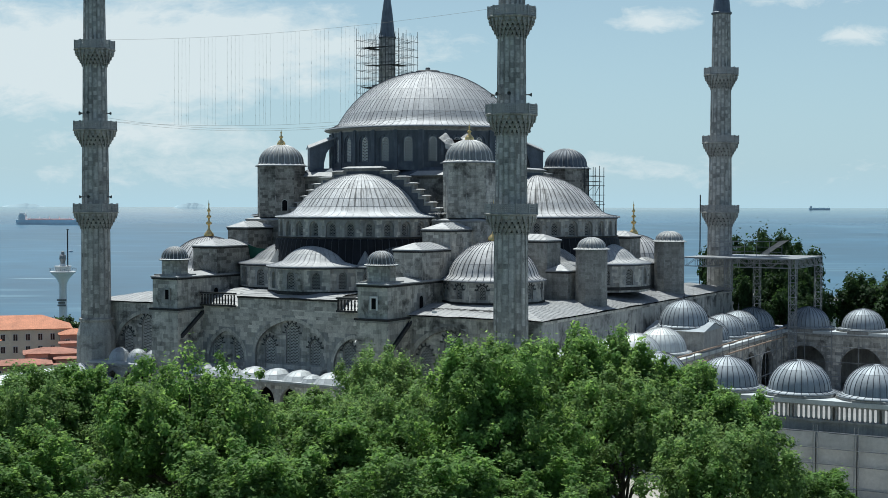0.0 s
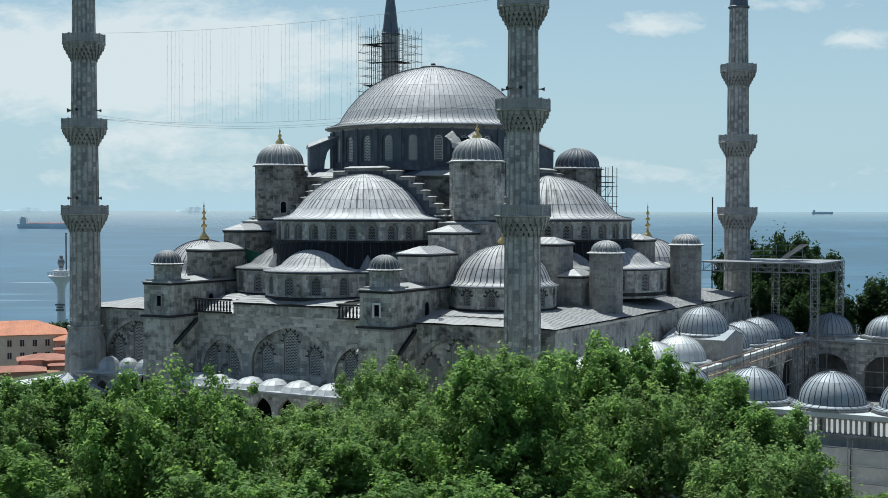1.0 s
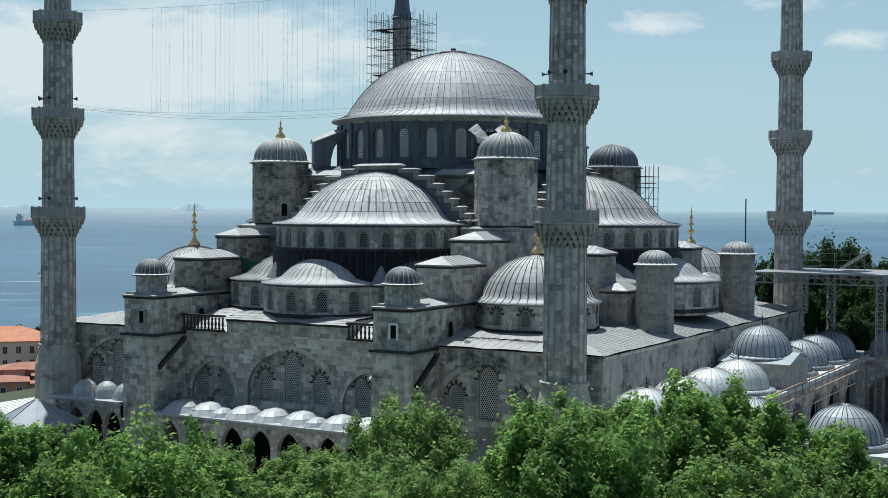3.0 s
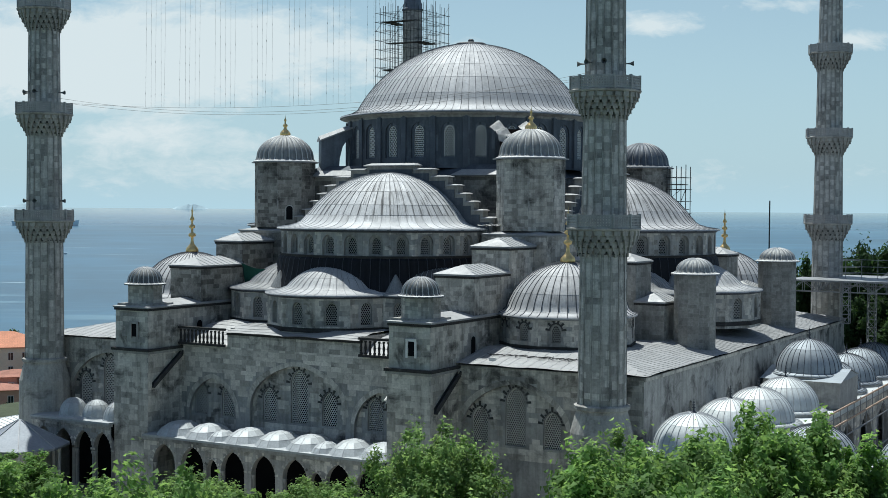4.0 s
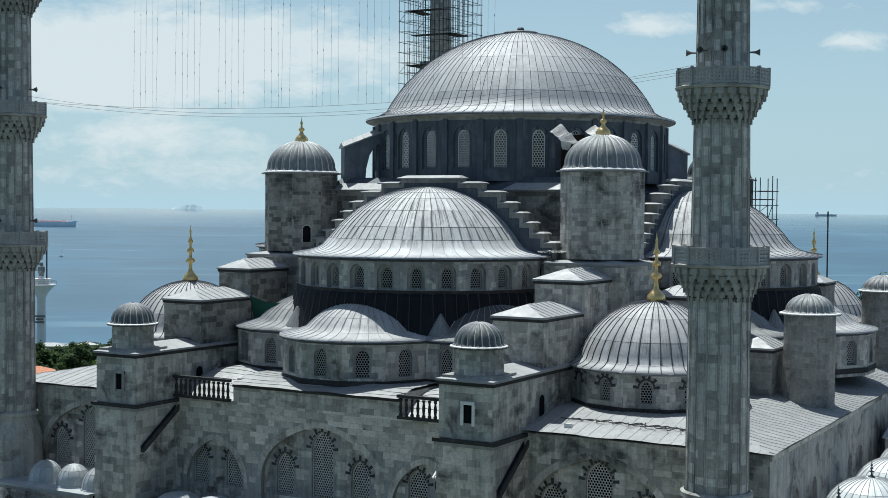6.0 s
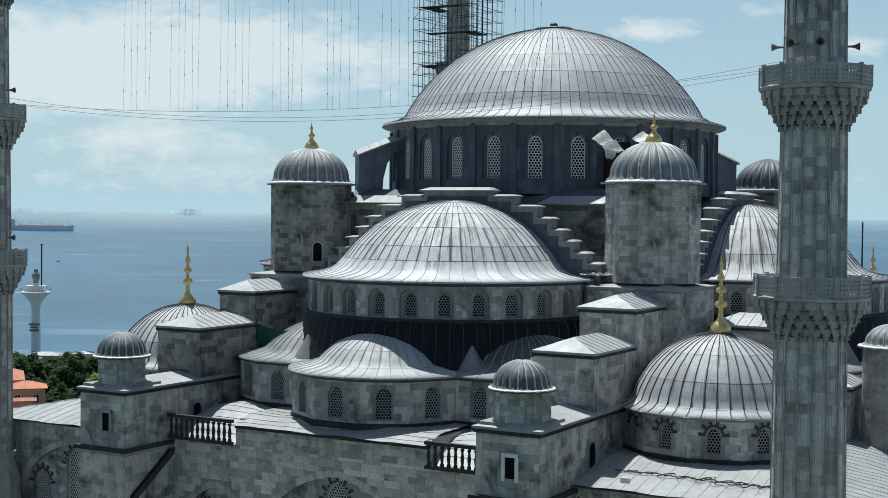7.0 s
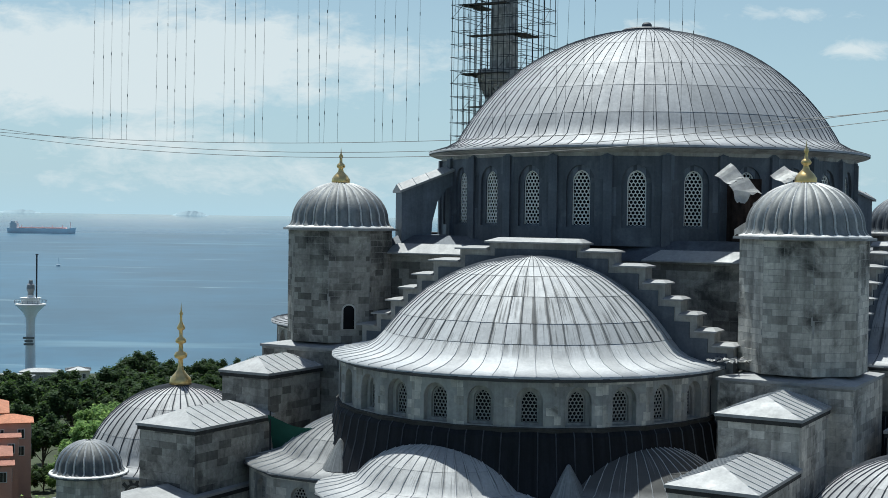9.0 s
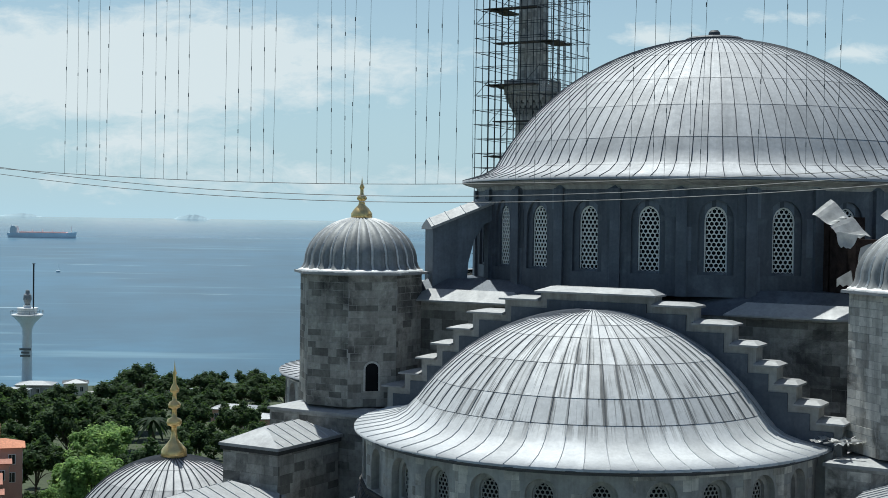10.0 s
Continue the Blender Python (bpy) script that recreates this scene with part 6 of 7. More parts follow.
screen = thing("mesh_screen", "grey mesh cloth hung over the scaffolded court wall", "screen")
for j in range(14):
    x0 = 44.0 + 3.6 * j
    b = bmesh.new()
    rows = []
    for i in range(9):
        z = 5.8 - 6.0 * i / 8
        rows.append([b.verts.new((x0 + 3.5 * c / 6, -37.25 - 0.12 * math.sin(math.pi * c / 6) - 0.06 * math.sin(2.2 * i + j), z - 0.10 * math.sin(math.pi * c / 6))) for c in range(7)])
    for a, c in zip(rows, rows[1:]):
        for i in range(6):
            b.faces.new((a[i], a[i + 1], c[i + 1], c[i]))
    part("cloth", b, CLOTH, screen, smooth=True)
b = bmesh.new()
for j in range(15):
    x0 = 43.95 + 3.6 * j
    for dx in (-0.18, 0.18):
        bar(b, (x0 + dx, -37.5, -0.3), (x0 + dx, -37.5, 6.4), 0.04)
for z in (1.0, 3.0, 4.4, 5.85):
    bar(b, (43.8, -37.55, z), (94.5, -37.55, z), 0.04)
part("tubing", b, STEEL, screen, kind="stuff")


# ---- scaffolds ----
def scaffold(name, label, m, w, d, z0, z1, bay, lift, decks=(), mat=None, r=0.05, group="", inner=0.0):
    """Tube scaffold: standards, ledgers, a few diagonals and plank decks."""
    th = thing(name, label, "scaffold", group, m=m)
    mat = mat or RUST
    nx, ny = max(1, round(w / bay)), max(1, round(d / bay))
    b = bmesh.new()
    xs, ys = [-w / 2 + w * i / nx for i in range(nx + 1)], [-d / 2 + d * i / ny for i in range(ny + 1)]
    rnd = random.Random(int(w * 10 + z1))
    posts = [(x, y) for x in xs for y in ys if max(abs(x) / (w / 2), abs(y) / (d / 2)) > inner]
    for x, y in posts:
        bar(b, (x, y, z0), (x, y, z1 + rnd.uniform(-0.6, 1.0)), r, 4)
    part("upright_tubing", b, mat, th, kind="stuff")
    b = bmesh.new()
    z = z0 + 0.4
    while z < z1:
        for y in ys:
            if abs(y) / (d / 2) > inner:
                bar(b, (xs[0] - 0.15, y, z), (xs[-1] + 0.15, y, z), r * 0.85, 4)
        for x in xs:
            if abs(x) / (w / 2) > inner:
                bar(b, (x, ys[0] - 0.15, z), (x, ys[-1] + 0.15, z), r * 0.85, 4)
        if rnd.random() < 0.6:
            k = rnd.randrange(nx)
            bar(b, (xs[k], ys[0], z), (xs[k + 1], ys[0], z + lift), r * 0.7, 4)
            k = rnd.randrange(ny)
            bar(b, (xs[-1], ys[k], z), (xs[-1], ys[k + 1], z + lift), r * 0.7, 4)
        z += lift
    part("cross_tubing", b, mat, th, kind="stuff")
    for z, x0, x1, y0, y1 in decks:
        b = bmesh.new()
        n = max(1, int((y1 - y0) / 0.3))
        for k in range(n):
            ya = y0 + (y1 - y0) * k / n
            box(b, x0 + rnd.uniform(-0.2, 0.2), x1 + rnd.uniform(-0.2, 0.2), ya, ya + (y1 - y0) / n - 0.03, z, z + 0.07)
        part("deck", b, PLANKS, th, kind="stuff")
    return th


dk = []
for k, z in enumerate((33.0, 36.3, 39.4, 42.4, 45.6, 49.2, 52.2)):
    dk += [(z, -2.4, 2.9, -3.1, -1.9), (z, 1.9, 3.4, -3.0, 1.0)] if k % 2 else [(z, -3.3, -1.8, -3.0, 1.2), (z, -2.6, 1.6, -3.1, -1.9)]
scaffold("scaffold", "tube scaffold with plank decks wrapped round a minaret", pose(-27.8, 34, 0, 0, 0, 0), 7.4, 7.4, 28, 54.5, 1.2, 1.25, dk, r=0.035, inner=0.6)
scaffold("scaffold", "small tube scaffold beside a weight tower", pose(18.6, 13.6, 0), 1.6, 3.0, 24.4, 31.2, 1.6, 1.3, [(26.5, -0.8, 0.8, -1.4, 1.4), (29.2, -0.8, 0.8, -1.4, 1.4)], r=0.05)


def truss(b, p, q, depth=1.15, r=0.06, n=10):
    p, q = Vector(p), Vector(q)
    dz = Vector((0, 0, depth))
    side = (q - p).cross(Vector((0, 0, 1))).normalized() * 0.45
    for s in (side, -side):
        bar(b, p + s, q + s, r, 4)
        bar(b, p + s - dz, q + s - dz, r, 4)
        for k in range(n):
            a, c = p + (q - p) * (k / n) + s, p + (q - p) * ((k + 1) / n) + s
            bar(b, a, a - dz, r * 0.7, 4)
            bar(b, a if k % 2 else a - dz, c - dz if k % 2 else c, r * 0.7, 4)


def lattice_post(b, x, y, z0, z1, w=0.9, r=0.06):
    c = [(x - w / 2, y - w / 2), (x + w / 2, y - w / 2), (x + w / 2, y + w / 2), (x - w / 2, y + w / 2)]
    for p in c:
        bar(b, (*p, z0), (*p, z1), r, 4)
    z, k = z0, 0
    while z < z1 - 0.5:
        for i in range(4):
            p, q = c[i], c[(i + 1) % 4]
            bar(b, (*p, z), (*q, z), r * 0.7, 4)
            bar(b, (*(p if k % 2 else q), z), (*(q if k % 2 else p), min(z + 1.0, z1)), r * 0.6, 4)
        z += 1.0
        k += 1


gantry = thing("work_platform", "steel truss work platform on lattice posts over the portico", "platform")
b = bmesh.new()
GX0, GX1, GY0, GY1, GZ = 31.0, 43.2, 24.6, 38.3, 18.6
for p, q in (((GX0 - 3.0, GY0, GZ), (GX1, GY0, GZ)), ((GX0, GY1, GZ), (GX1, GY1, GZ)), ((GX1, GY0, GZ), (GX1, GY1, GZ)), ((GX0, GY0, GZ), (GX0, GY1, GZ))):
    truss(b, p, q)
part("truss", b, STEEL, gantry)
for x, y, z0 in ((GX1, GY0, 0.5), (GX1, GY1, 0.5), (34.2, GY0, 14.0), (34.2, GY1, 0.5)):
    b = bmesh.new()
    lattice_post(b, x, y, z0, GZ)
    part("post", b, STEEL, gantry)
b = bmesh.new()
for k in range(40):
    x = GX0 - 0.5 + (GX1 - GX0 + 1) * k / 40
    box(b, x, x + 0.3, GY0 - 0.5, GY1 + 0.5, GZ + 0.05, GZ + 0.15)
for k in range(9):
    box(b, GX0 - 3.2 + 0.31 * k, GX0 - 2.9 + 0.31 * k, GY0 - 0.5, GY0 + 6.0, GZ + 0.05, GZ + 0.15)
part("deck", b, STEEL, gantry, kind="stuff")
b = bmesh.new()
for z in (19.4, 20.1, 20.9):
    bar(b, (GX0, GY0 + 6, z), (GX0 + 9, GY0 + 6, z), 0.04, 4)
    bar(b, (GX0, GY0 + 3, z), (GX0 + 4, GY0 + 3, z), 0.04, 4)
for k in range(6):
    bar(b, (GX0 + 1.8 * k, GY0 + 6, GZ), (GX0 + 1.8 * k, GY0 + 6, 21.0), 0.04, 4)
part("guard_rail", b, STEEL, gantry)
b = bmesh.new()
quad(b, (GX0 + 5.6, GY0 + 6.3, 19.0), (GX0 + 8.6, GY0 + 6.3, 21.0), (GX0 + 8.6, GY0 + 11, 21.0), (GX0 + 5.6, GY0 + 11, 19.0))
bmesh.ops.solidify(b, geom=b.faces[:], thickness=0.08)
part("sloping_panel", b, STEEL, gantry, "sloping grey panel on the platform")
# long tubes and a rail along the portico front
rail = thing("scaffold_rail", "steel tubes braced along the portico front", "scaffold")
b = bmesh.new()
for z in (6.4, 3.4):
    bar(b, (41.2, -29, z), (41.2, 28, z), 0.07, 5)
for k in range(22):
    bar(b, (41.2, -28 + 2.6 * k, 0.4), (41.2, -28 + 2.6 * k, 9.2), 0.05, 4)
for z in (2.4, 4.4, 6.5, 9.0):
    bar(b, (42, 29.9, z), (98, 29.9, z), 0.06, 4)
for k in range(14):
    bar(b, (43.5 + 3.7 * k, 29.9, 0.4), (43.5 + 3.7 * k, 29.9, 9.2), 0.05, 4)
part("tubing", b, STEEL, rail, kind="stuff")
for z in (9.0, 7.7):
    b = bmesh.new()
    box(b, 41.26, 41.36, -29, 28, z, z + 0.16)
    part("timber_rail", b, material("raw_timber", (0.42, 0.30, 0.22), 0.8, grain=((1.0, 0.2), (9.0, 0.15))), rail, "raw timber guard rail")


# ---- strings of lights between the two front minarets ----
WIRE = material("dark_wire", (0.16, 0.165, 0.17), 0.6, grain=((2.0, 0.2),))
net = thing("light_cable", "thin cables slung between two minarets", "cable")


def sag(x, z, drop):
    u = (x + 27.8) / 57.65
    return z - 4 * drop * u * (1 - u)


for zc, drop, y in ((46.3, 0.9, -34.0), (36.4, 1.4, -34.0), (36.9, 2.3, -33.6), (36.5, 2.1, -33.3)):
    b = bmesh.new()
    xs = [-26.4 + 54.8 * k / 24 for k in range(25)]
    rings = [[b.verts.new((p, y + 0.012 * math.cos(k * math.tau / 4), sag(p, zc, drop) + 0.012 * math.sin(k * math.tau / 4))) for k in range(4)] for p in xs]
    for p, q in zip(rings, rings[1:]):
        for k in range(4):
            b.faces.new((p[k], p[(k + 1) % 4], q[(k + 1) % 4], q[k]))
    part("cable", b, WIRE, net)
rnd = random.Random(4)
x = -14.9
while x < 15.5:
    for k in range(5):
        xx = x + 0.56 * k
        st = thing("light_string", "vertical string of small lamps hanging between two minarets", "light string", "light strings", m=pose(xx, -34.0, 0))
        b = bmesh.new()
        zt, zb = sag(xx, 46.3, 0.9), sag(xx, 36.4, 1.4)
        lean = rnd.uniform(-0.25, 0.1)
        bar(b, (0, 0, zt), (lean * 0.4, 0, (zt + zb) / 2), 0.007, 3)
        bar(b, (lean * 0.4, 0, (zt + zb) / 2), (lean, 0, zb), 0.007, 3)
        part("wire", b, WIRE, st)
        b = bmesh.new()
        z = zt - rnd.uniform(0.2, 1.4)
        while z > zb:
            u = (zt - z) / (zt - zb)
            lx = lean * u
            bar(b, (lx, 0, z - 0.07), (lx, 0, z + 0.07), 0.016, 4)
            z -= rnd.choice((1.45, 1.45, 2.9))
        part("lamp", b, WIRE, st, kind="stuff")
    x += 3.97

# loudspeakers on the minarets
HORN = material("grey_loudspeaker", (0.16, 0.17, 0.17), 0.6, grain=((3.0, 0.2),))
for x, y in ((-27.8, -34), (29.85, -34)):
    for z in ((26.9, 37.2) if x < 0 else (37.2,)):
        for a in (200, 290, 20, 250):
            sp = thing("loudspeaker", "grey horn loudspeaker on a minaret shaft", "loudspeaker", "minaret loudspeakers", m=pose(x, y, z, 0, 0, a))
            b = bmesh.new()
            lathe(b, [(0.07, 1.5), (0.09, 1.9), (0.14, 2.1), (0.32, 2.35), (0.34, 2.37)], 10)
            part("horn", b, HORN, sp, m=pose(0, 0, 0, 0, 90, 0) @ Matrix.Diagonal((0.6, 0.6, 0.88, 1)))

# green debris net beside a buttress
NETTING = material("green_netting", (0.02, 0.10, 0.07), 0.9, grain=((1.0, 0.2),))
gn = thing("debris_net", "dark green net hung beside a stone buttress", "net")
b = bmesh.new()
rows = []
for j in range(5):
    rows.append([b.verts.new((-12.4 + 3.6 * i / 8, -23.4 + 0.1 * math.sin(i) + 0.15 * j, 21.0 - 0.55 * j - 0.25 * math.sin(math.pi * i / 8) - 0.05 * i)) for i in range(9)])
for a, c in zip(rows, rows[1:]):
    for i in range(8):
        b.faces.new((a[i], a[i + 1], c[i + 1], c[i]))
part("net", b, NETTING, gn, smooth=True)
b = bmesh.new()
bar(b, (-12.3, -23.3, 18.6), (-12.3, -23.3, 21.2), 0.05, 5)
part("pole", b, RUST, gn)

wires = thing("roof_cable", "tangle of dark cables lying on the lead roof", "cable")
for j, (x0, x1, y0) in enumerate(((18.0, 27.0, -29.9), (22.0, 28.5, -29.7), (23.5, 28.0, -30.2), (18.2, 24.0, -29.7))):
    b = bmesh.new()
    g = random.Random(j)
    pts = [Vector((x0 + (x1 - x0) * k / 30, y0 + (0.10 + 0.02 * (k + j)) * math.sin(k * 1.1 + j) * min(1, j + 0.4) + g.uniform(-0.08, 0.08), 14.52 + g.uniform(0.0, 0.10))) for k in range(31)]
    rings = [[b.verts.new(p + Vector((0, 0.035 * math.cos(k * math.tau / 5), 0.035 * math.sin(k * math.tau / 5)))) for k in range(5)] for p in pts]
    for p, q in zip(rings, rings[1:]):
        for k in range(5):
            b.faces.new((p[k], p[(k + 1) % 5], q[(k + 1) % 5], q[k]))
    part("wire", b, PIPE, wires)

lampbox = thing("floodlight", "small pale floodlight box on the lead roof", "lamp", m=pose(19.2, -31.2, 14.15))
b = bmesh.new()
box(b, -0.2, 0.2, -0.14, 0.14, 0.0, 0.3)
box(b, -0.25, 0.25, -0.2, -0.12, 0.02, 0.34)
part("housing", b, GRILLE, lampbox)

wing = thing("side_building", "low stone side building with a pale lead roof", "building")
b = bmesh.new()
box(b, -41.0, -33.6, -47.0, -22.0, -0.3, 3.9)
part("wall", b, STONE, wing)
b = bmesh.new()
hip_roof(b, -41.0, -33.6, -47.0, -22.0, 3.9, 0.8, 0.3)
wr = part("roof", b, PALE, wing, "low-pitched pale lead roof")
b = bmesh.new()
hip_seams(b, -41.0, -33.6, -47.0, -22.0, 3.9, 0.8)
part("seams", b, SEAML, wr, kind="stuff")


# ---- trees ----
def leaf_material(name, base, back):
    m = bpy.data.materials.new(name)
    m.use_nodes = True
    t = Tree(m.node_tree)
    r = t.node("ShaderNodeNewGeometry").outputs["Random Per Island"]
    co = t.node("ShaderNodeTexCoord").outputs["Object"]
    n = t.noise(co, 0.45, 3.0, 0.6)
    v = t.math("MULTIPLY", t.node("ShaderNodeMapRange", {0: r, 1: 0.0, 2: 1.0, 3: 0.68, 4: 1.32}).outputs[0], t.node("ShaderNodeMapRange", {0: n, 1: 0.3, 2: 0.7, 3: 0.6, 4: 1.35}).outputs[0])
    col = t.node("ShaderNodeVectorMath", {0: (*base, ), 3: v}, operation="SCALE").outputs[0]
    col2 = t.node("ShaderNodeVectorMath", {0: (*back, ), 3: v}, operation="SCALE").outputs[0]
    p = t.node("ShaderNodeBsdfPrincipled", {"Base Color": col, "Roughness": 0.6, "Specular IOR Level": 0.15})
    tr = t.node("ShaderNodeBsdfTranslucent", {0: col2})
    mx = t.node("ShaderNodeMixShader", {0: 0.44, 1: p.outputs[0], 2: tr.outputs[0]})
    t.node("ShaderNodeOutputMaterial", {0: mx.outputs[0]})
    return m


LEAF = leaf_material("plane_leaves", (0.125, 0.215, 0.066), (0.34, 0.53, 0.14))
LEAF2 = leaf_material("light_leaves", (0.155, 0.25, 0.085), (0.37, 0.53, 0.17))
LEAF3 = leaf_material("dark_leaves", (0.050, 0.086, 0.036), (0.09, 0.15, 0.04))
BARK = material("tree_bark", (0.11, 0.095, 0.08), 0.9, grain=((1.5, 0.25), (8.0, 0.2)), bump=0.6, bump_scale=6)


def crown_mesh(seed, r, h, clumps, per, size, upright=0.0):
    """A crown of upright plumes of leaf sprays, with dark gaps between them. Crown base at z 0, top at h."""
    g = np.random.default_rng(seed)
    plumes = max(14, clumps // 11)
    d = g.normal(size=(plumes, 3))
    d[:, 2] = np.where(d[:, 2] < -0.5, -d[:, 2], d[:, 2])
    d /= np.linalg.norm(d, axis=1)[:, None]
    root = d * g.uniform(0.45, 0.80, (plumes, 1)) * [r, r, h * 0.46] + [0, 0, h * 0.42]
    axis = d * 0.75 + [0, 0, 0.75 + upright] + g.normal(size=(plumes, 3)) * 0.18
    axis /= np.linalg.norm(axis, axis=1)[:, None]
    long = g.uniform(0.20, 0.36, plumes) * (r + 0.25 * h)
    # sprays along each plume, thinning to its tip
    own = np.arange(clumps) % plumes
    along = g.uniform(-0.15, 1.0, clumps)
    side = np.cross(axis[own], g.normal(size=(clumps, 3)))
    side /= np.linalg.norm(side, axis=1)[:, None]
    girth = 0.46 * long[own] * np.sqrt(np.clip(1.02 - along ** 2, 0.02, 1)) * g.uniform(0.55, 1.0, clumps)
    c = root[own] + axis[own] * (along * long[own])[:, None] + side * girth[:, None]
    c[:, 2] = np.maximum(c[:, 2], 0.05 * h)
    c[:, 2] *= (h - r * 0.05) / c[:, 2].max()
    c[:, :2] *= (r * 0.95) / np.linalg.norm(c[:, :2], axis=1).max()
    cr = g.uniform(0.55, 1.1, clumps) * (0.22 + r * 0.055) * (1.7 if clumps < 400 else 1.0)
    u = g.normal(size=(clumps, per, 3))
    u /= np.linalg.norm(u, axis=2)[:, :, None]
    rr = g.uniform(0.2, 1.0, (clumps, per, 1)) ** 0.6
    lift = g.uniform(0, 1, (clumps, per, 1)) ** 5 * 1.1
    face = side[:, None] * 0.8 + axis[own][:, None] * 0.6
    u = u + lift * (axis[own][:, None] + [0, 0, 0.4])
    p = (c[:, None] + u * rr * cr[:, None, None] * [1, 1, 0.9 + 0.6 * upright]).reshape(-1, 3)
    n = len(p)
    out = (u * 0.7 + face + g.normal(size=u.shape) * 0.75 + [0, 0, 0.35]).reshape(-1, 3)
    out /= np.linalg.norm(out, axis=1)[:, None]
    a = np.cross(out, g.normal(size=(n, 3)))
    a /= np.linalg.norm(a, axis=1)[:, None]
    b = np.cross(out, a)
    s = (size * g.uniform(0.6, 1.35, n))[:, None]
    v = np.stack([p - a * s, p + a * s * 0.5 - b * s * 0.62, p + a * s * 0.5 + b * s * 0.62 + out * s * 0.25], 1).reshape(-1, 3)
    me = bpy.data.meshes.new("crown")
    me.vertices.add(3 * n)
    me.vertices.foreach_set("co", v.ravel())
    me.loops.add(3 * n)
    me.loops.foreach_set("vertex_index", np.arange(3 * n))
    me.polygons.add(n)
    me.polygons.foreach_set("loop_start", np.arange(n) * 3)
    me.update(calc_edges=True)
    me.validate()
    return me, c


def make_tree(name, label, seed, r, h, trunk, clumps, per, size, mat, upright=0.0):
    """A tree with a tapered trunk, limbs that reach the clumps, and a leafy crown."""
    me, c = crown_mesh(seed, r, h, clumps, per, size, upright=upright)
    me.materials.append(mat)
    t = thing(name, label, "tree", "")
    b = bmesh.new()
    g = random.Random(seed)
    lathe(b, [(0.055 * r, 0.0), (0.042 * r, 0.4 * trunk), (0.036 * r, trunk), (0.022 * r, trunk + 0.45 * h), (0.006 * r, trunk + 0.8 * h)], 9)
    for k in range(16):
        e = Vector(c[g.randrange(len(c))]) * 0.86
        e.z += trunk
        s = Vector((0, 0, trunk + g.uniform(-0.05, 0.35) * h))
        mid = (s + e) / 2 + Vector((0, 0, 0.06 * h))
        for p, q, w in ((s, mid, 0.016 * r), (mid, e, 0.009 * r)):
            bar(b, p, q, w, 5)
    part("trunk", b, BARK, t, "grey-brown trunk and limbs")
    part("crown", me, mat, t, m=Matrix.Translation((0, 0, trunk)), kind="stuff")
    return t


big = make_tree("plane_tree", "large leafy green plane tree in front of the mosque", 1, 8.2, 14.4, 2.2, 820, 72, 0.17, LEAF, 0.3)
big.matrix_world = pose(49.5, -76, 0)
big2 = make_tree("plane_tree", "broad leafy green plane tree in front of the mosque", 2, 8.0, 13.4, 2.0, 800, 72, 0.17, LEAF, 0.3)
big2.matrix_world = pose(31.5, -86, 0) @ Matrix.Diagonal((1.0, 1.0, 1.05, 1.0))
light = make_tree("young_tree", "lighter green upright tree in front of the mosque", 3, 5.4, 12.0, 1.6, 660, 64, 0.14, LEAF2, 0.6)
light.matrix_world = pose(30, -59, 0)
mid = make_tree("plane_tree", "mid-sized leafy green tree in front of the mosque", 5, 6.2, 13.0, 1.6, 680, 70, 0.165, LEAF, 0.3)
mid.matrix_world = pose(52.3, -62, 0) @ Matrix.Diagonal((1.0, 1.0, 1.14, 1.0))
for src, x, y, z, s, a in ((mid, 60.5, -60, -1.2, 0.95, 40), (light, 66, -76, -1.4, 1.05, 80), (mid, 12, -79, -1.9, 1.05, 130), (light, 24.5, -82, -1.4, 1.0, 200), (light, 39.5, -72, -1.0, 1.0, 20), (mid, 42, -92, -4.6, 1.1, 60),
                           (big2, 14, -92, -4.6, 1.0, 100), (mid, 28, -99, -4.1, 1.1, 300), (mid, 87, -80, -1.5, 1.1, 10), (light, 56, -68, -0.8, 1.1, 150), (big2, 2, -70, -5.6, 0.9, 50), (mid, -8, -58, -5.6, 0.95, 250), (light, 6, -52, -5.6, 0.9, 15), (light, -22, -50, -5.2, 0.9, 75), (mid, 40, -63, -3.6, 1.0, 300), (mid, 40.5, -79, -3.0, 1.0, 33), (light, 45.5, -66, 0.0, 1.15, 63), (mid, 20, -74, -2.6, 1.0, 70), (light, 36, -97, -5.0, 1.0, 40), (mid, 52, -88, -4.6, 1.1, 95), (mid, 68, -66, -5.0, 0.9, 140), (light, 18, -66, -3.6, 1.0, 220), (light, 15.5, -50, -5.0, 0.9, 100), (mid, 21.5, -52, -4.6, 0.8, 10), (mid, 48.5, -66, 1.4, 1.0, 210), (mid, 55.8, -57, -0.7, 1.0, 170), (light, 13.5, -83, -0.8, 1.0, 30), (mid, 37, -73, -4.2, 1.0, 77), (mid, 60, -89, -5.2, 1.0, 190), (mid, 54, -80, -5.0, 1.05, 260), (light, 31, -68, -4.0, 1.1, 128)):
    o = copy_thing(src, pose(x, y, 0, 0, 0, a))
    o.scale = (s, s, s + z / 14.5)
# an olive-brown tree at the near edge of the grove
olive = make_tree("plane_tree", "dull olive-brown leafy tree in the grove", 9, 6.0, 11.0, 1.6, 640, 58, 0.19, leaf_material("olive_leaves", (0.085, 0.105, 0.042), (0.20, 0.22, 0.07)), 0.2)
olive.matrix_world = pose(25.5, -104.5, 0)
# trees beyond the mosque
park = make_tree("park_tree", "dark green tree in the park toward the sea", 7, 5.0, 8.5, 1.4, 300, 40, 0.34, LEAF3)
park.matrix_world = pose(-95, 62, -6)
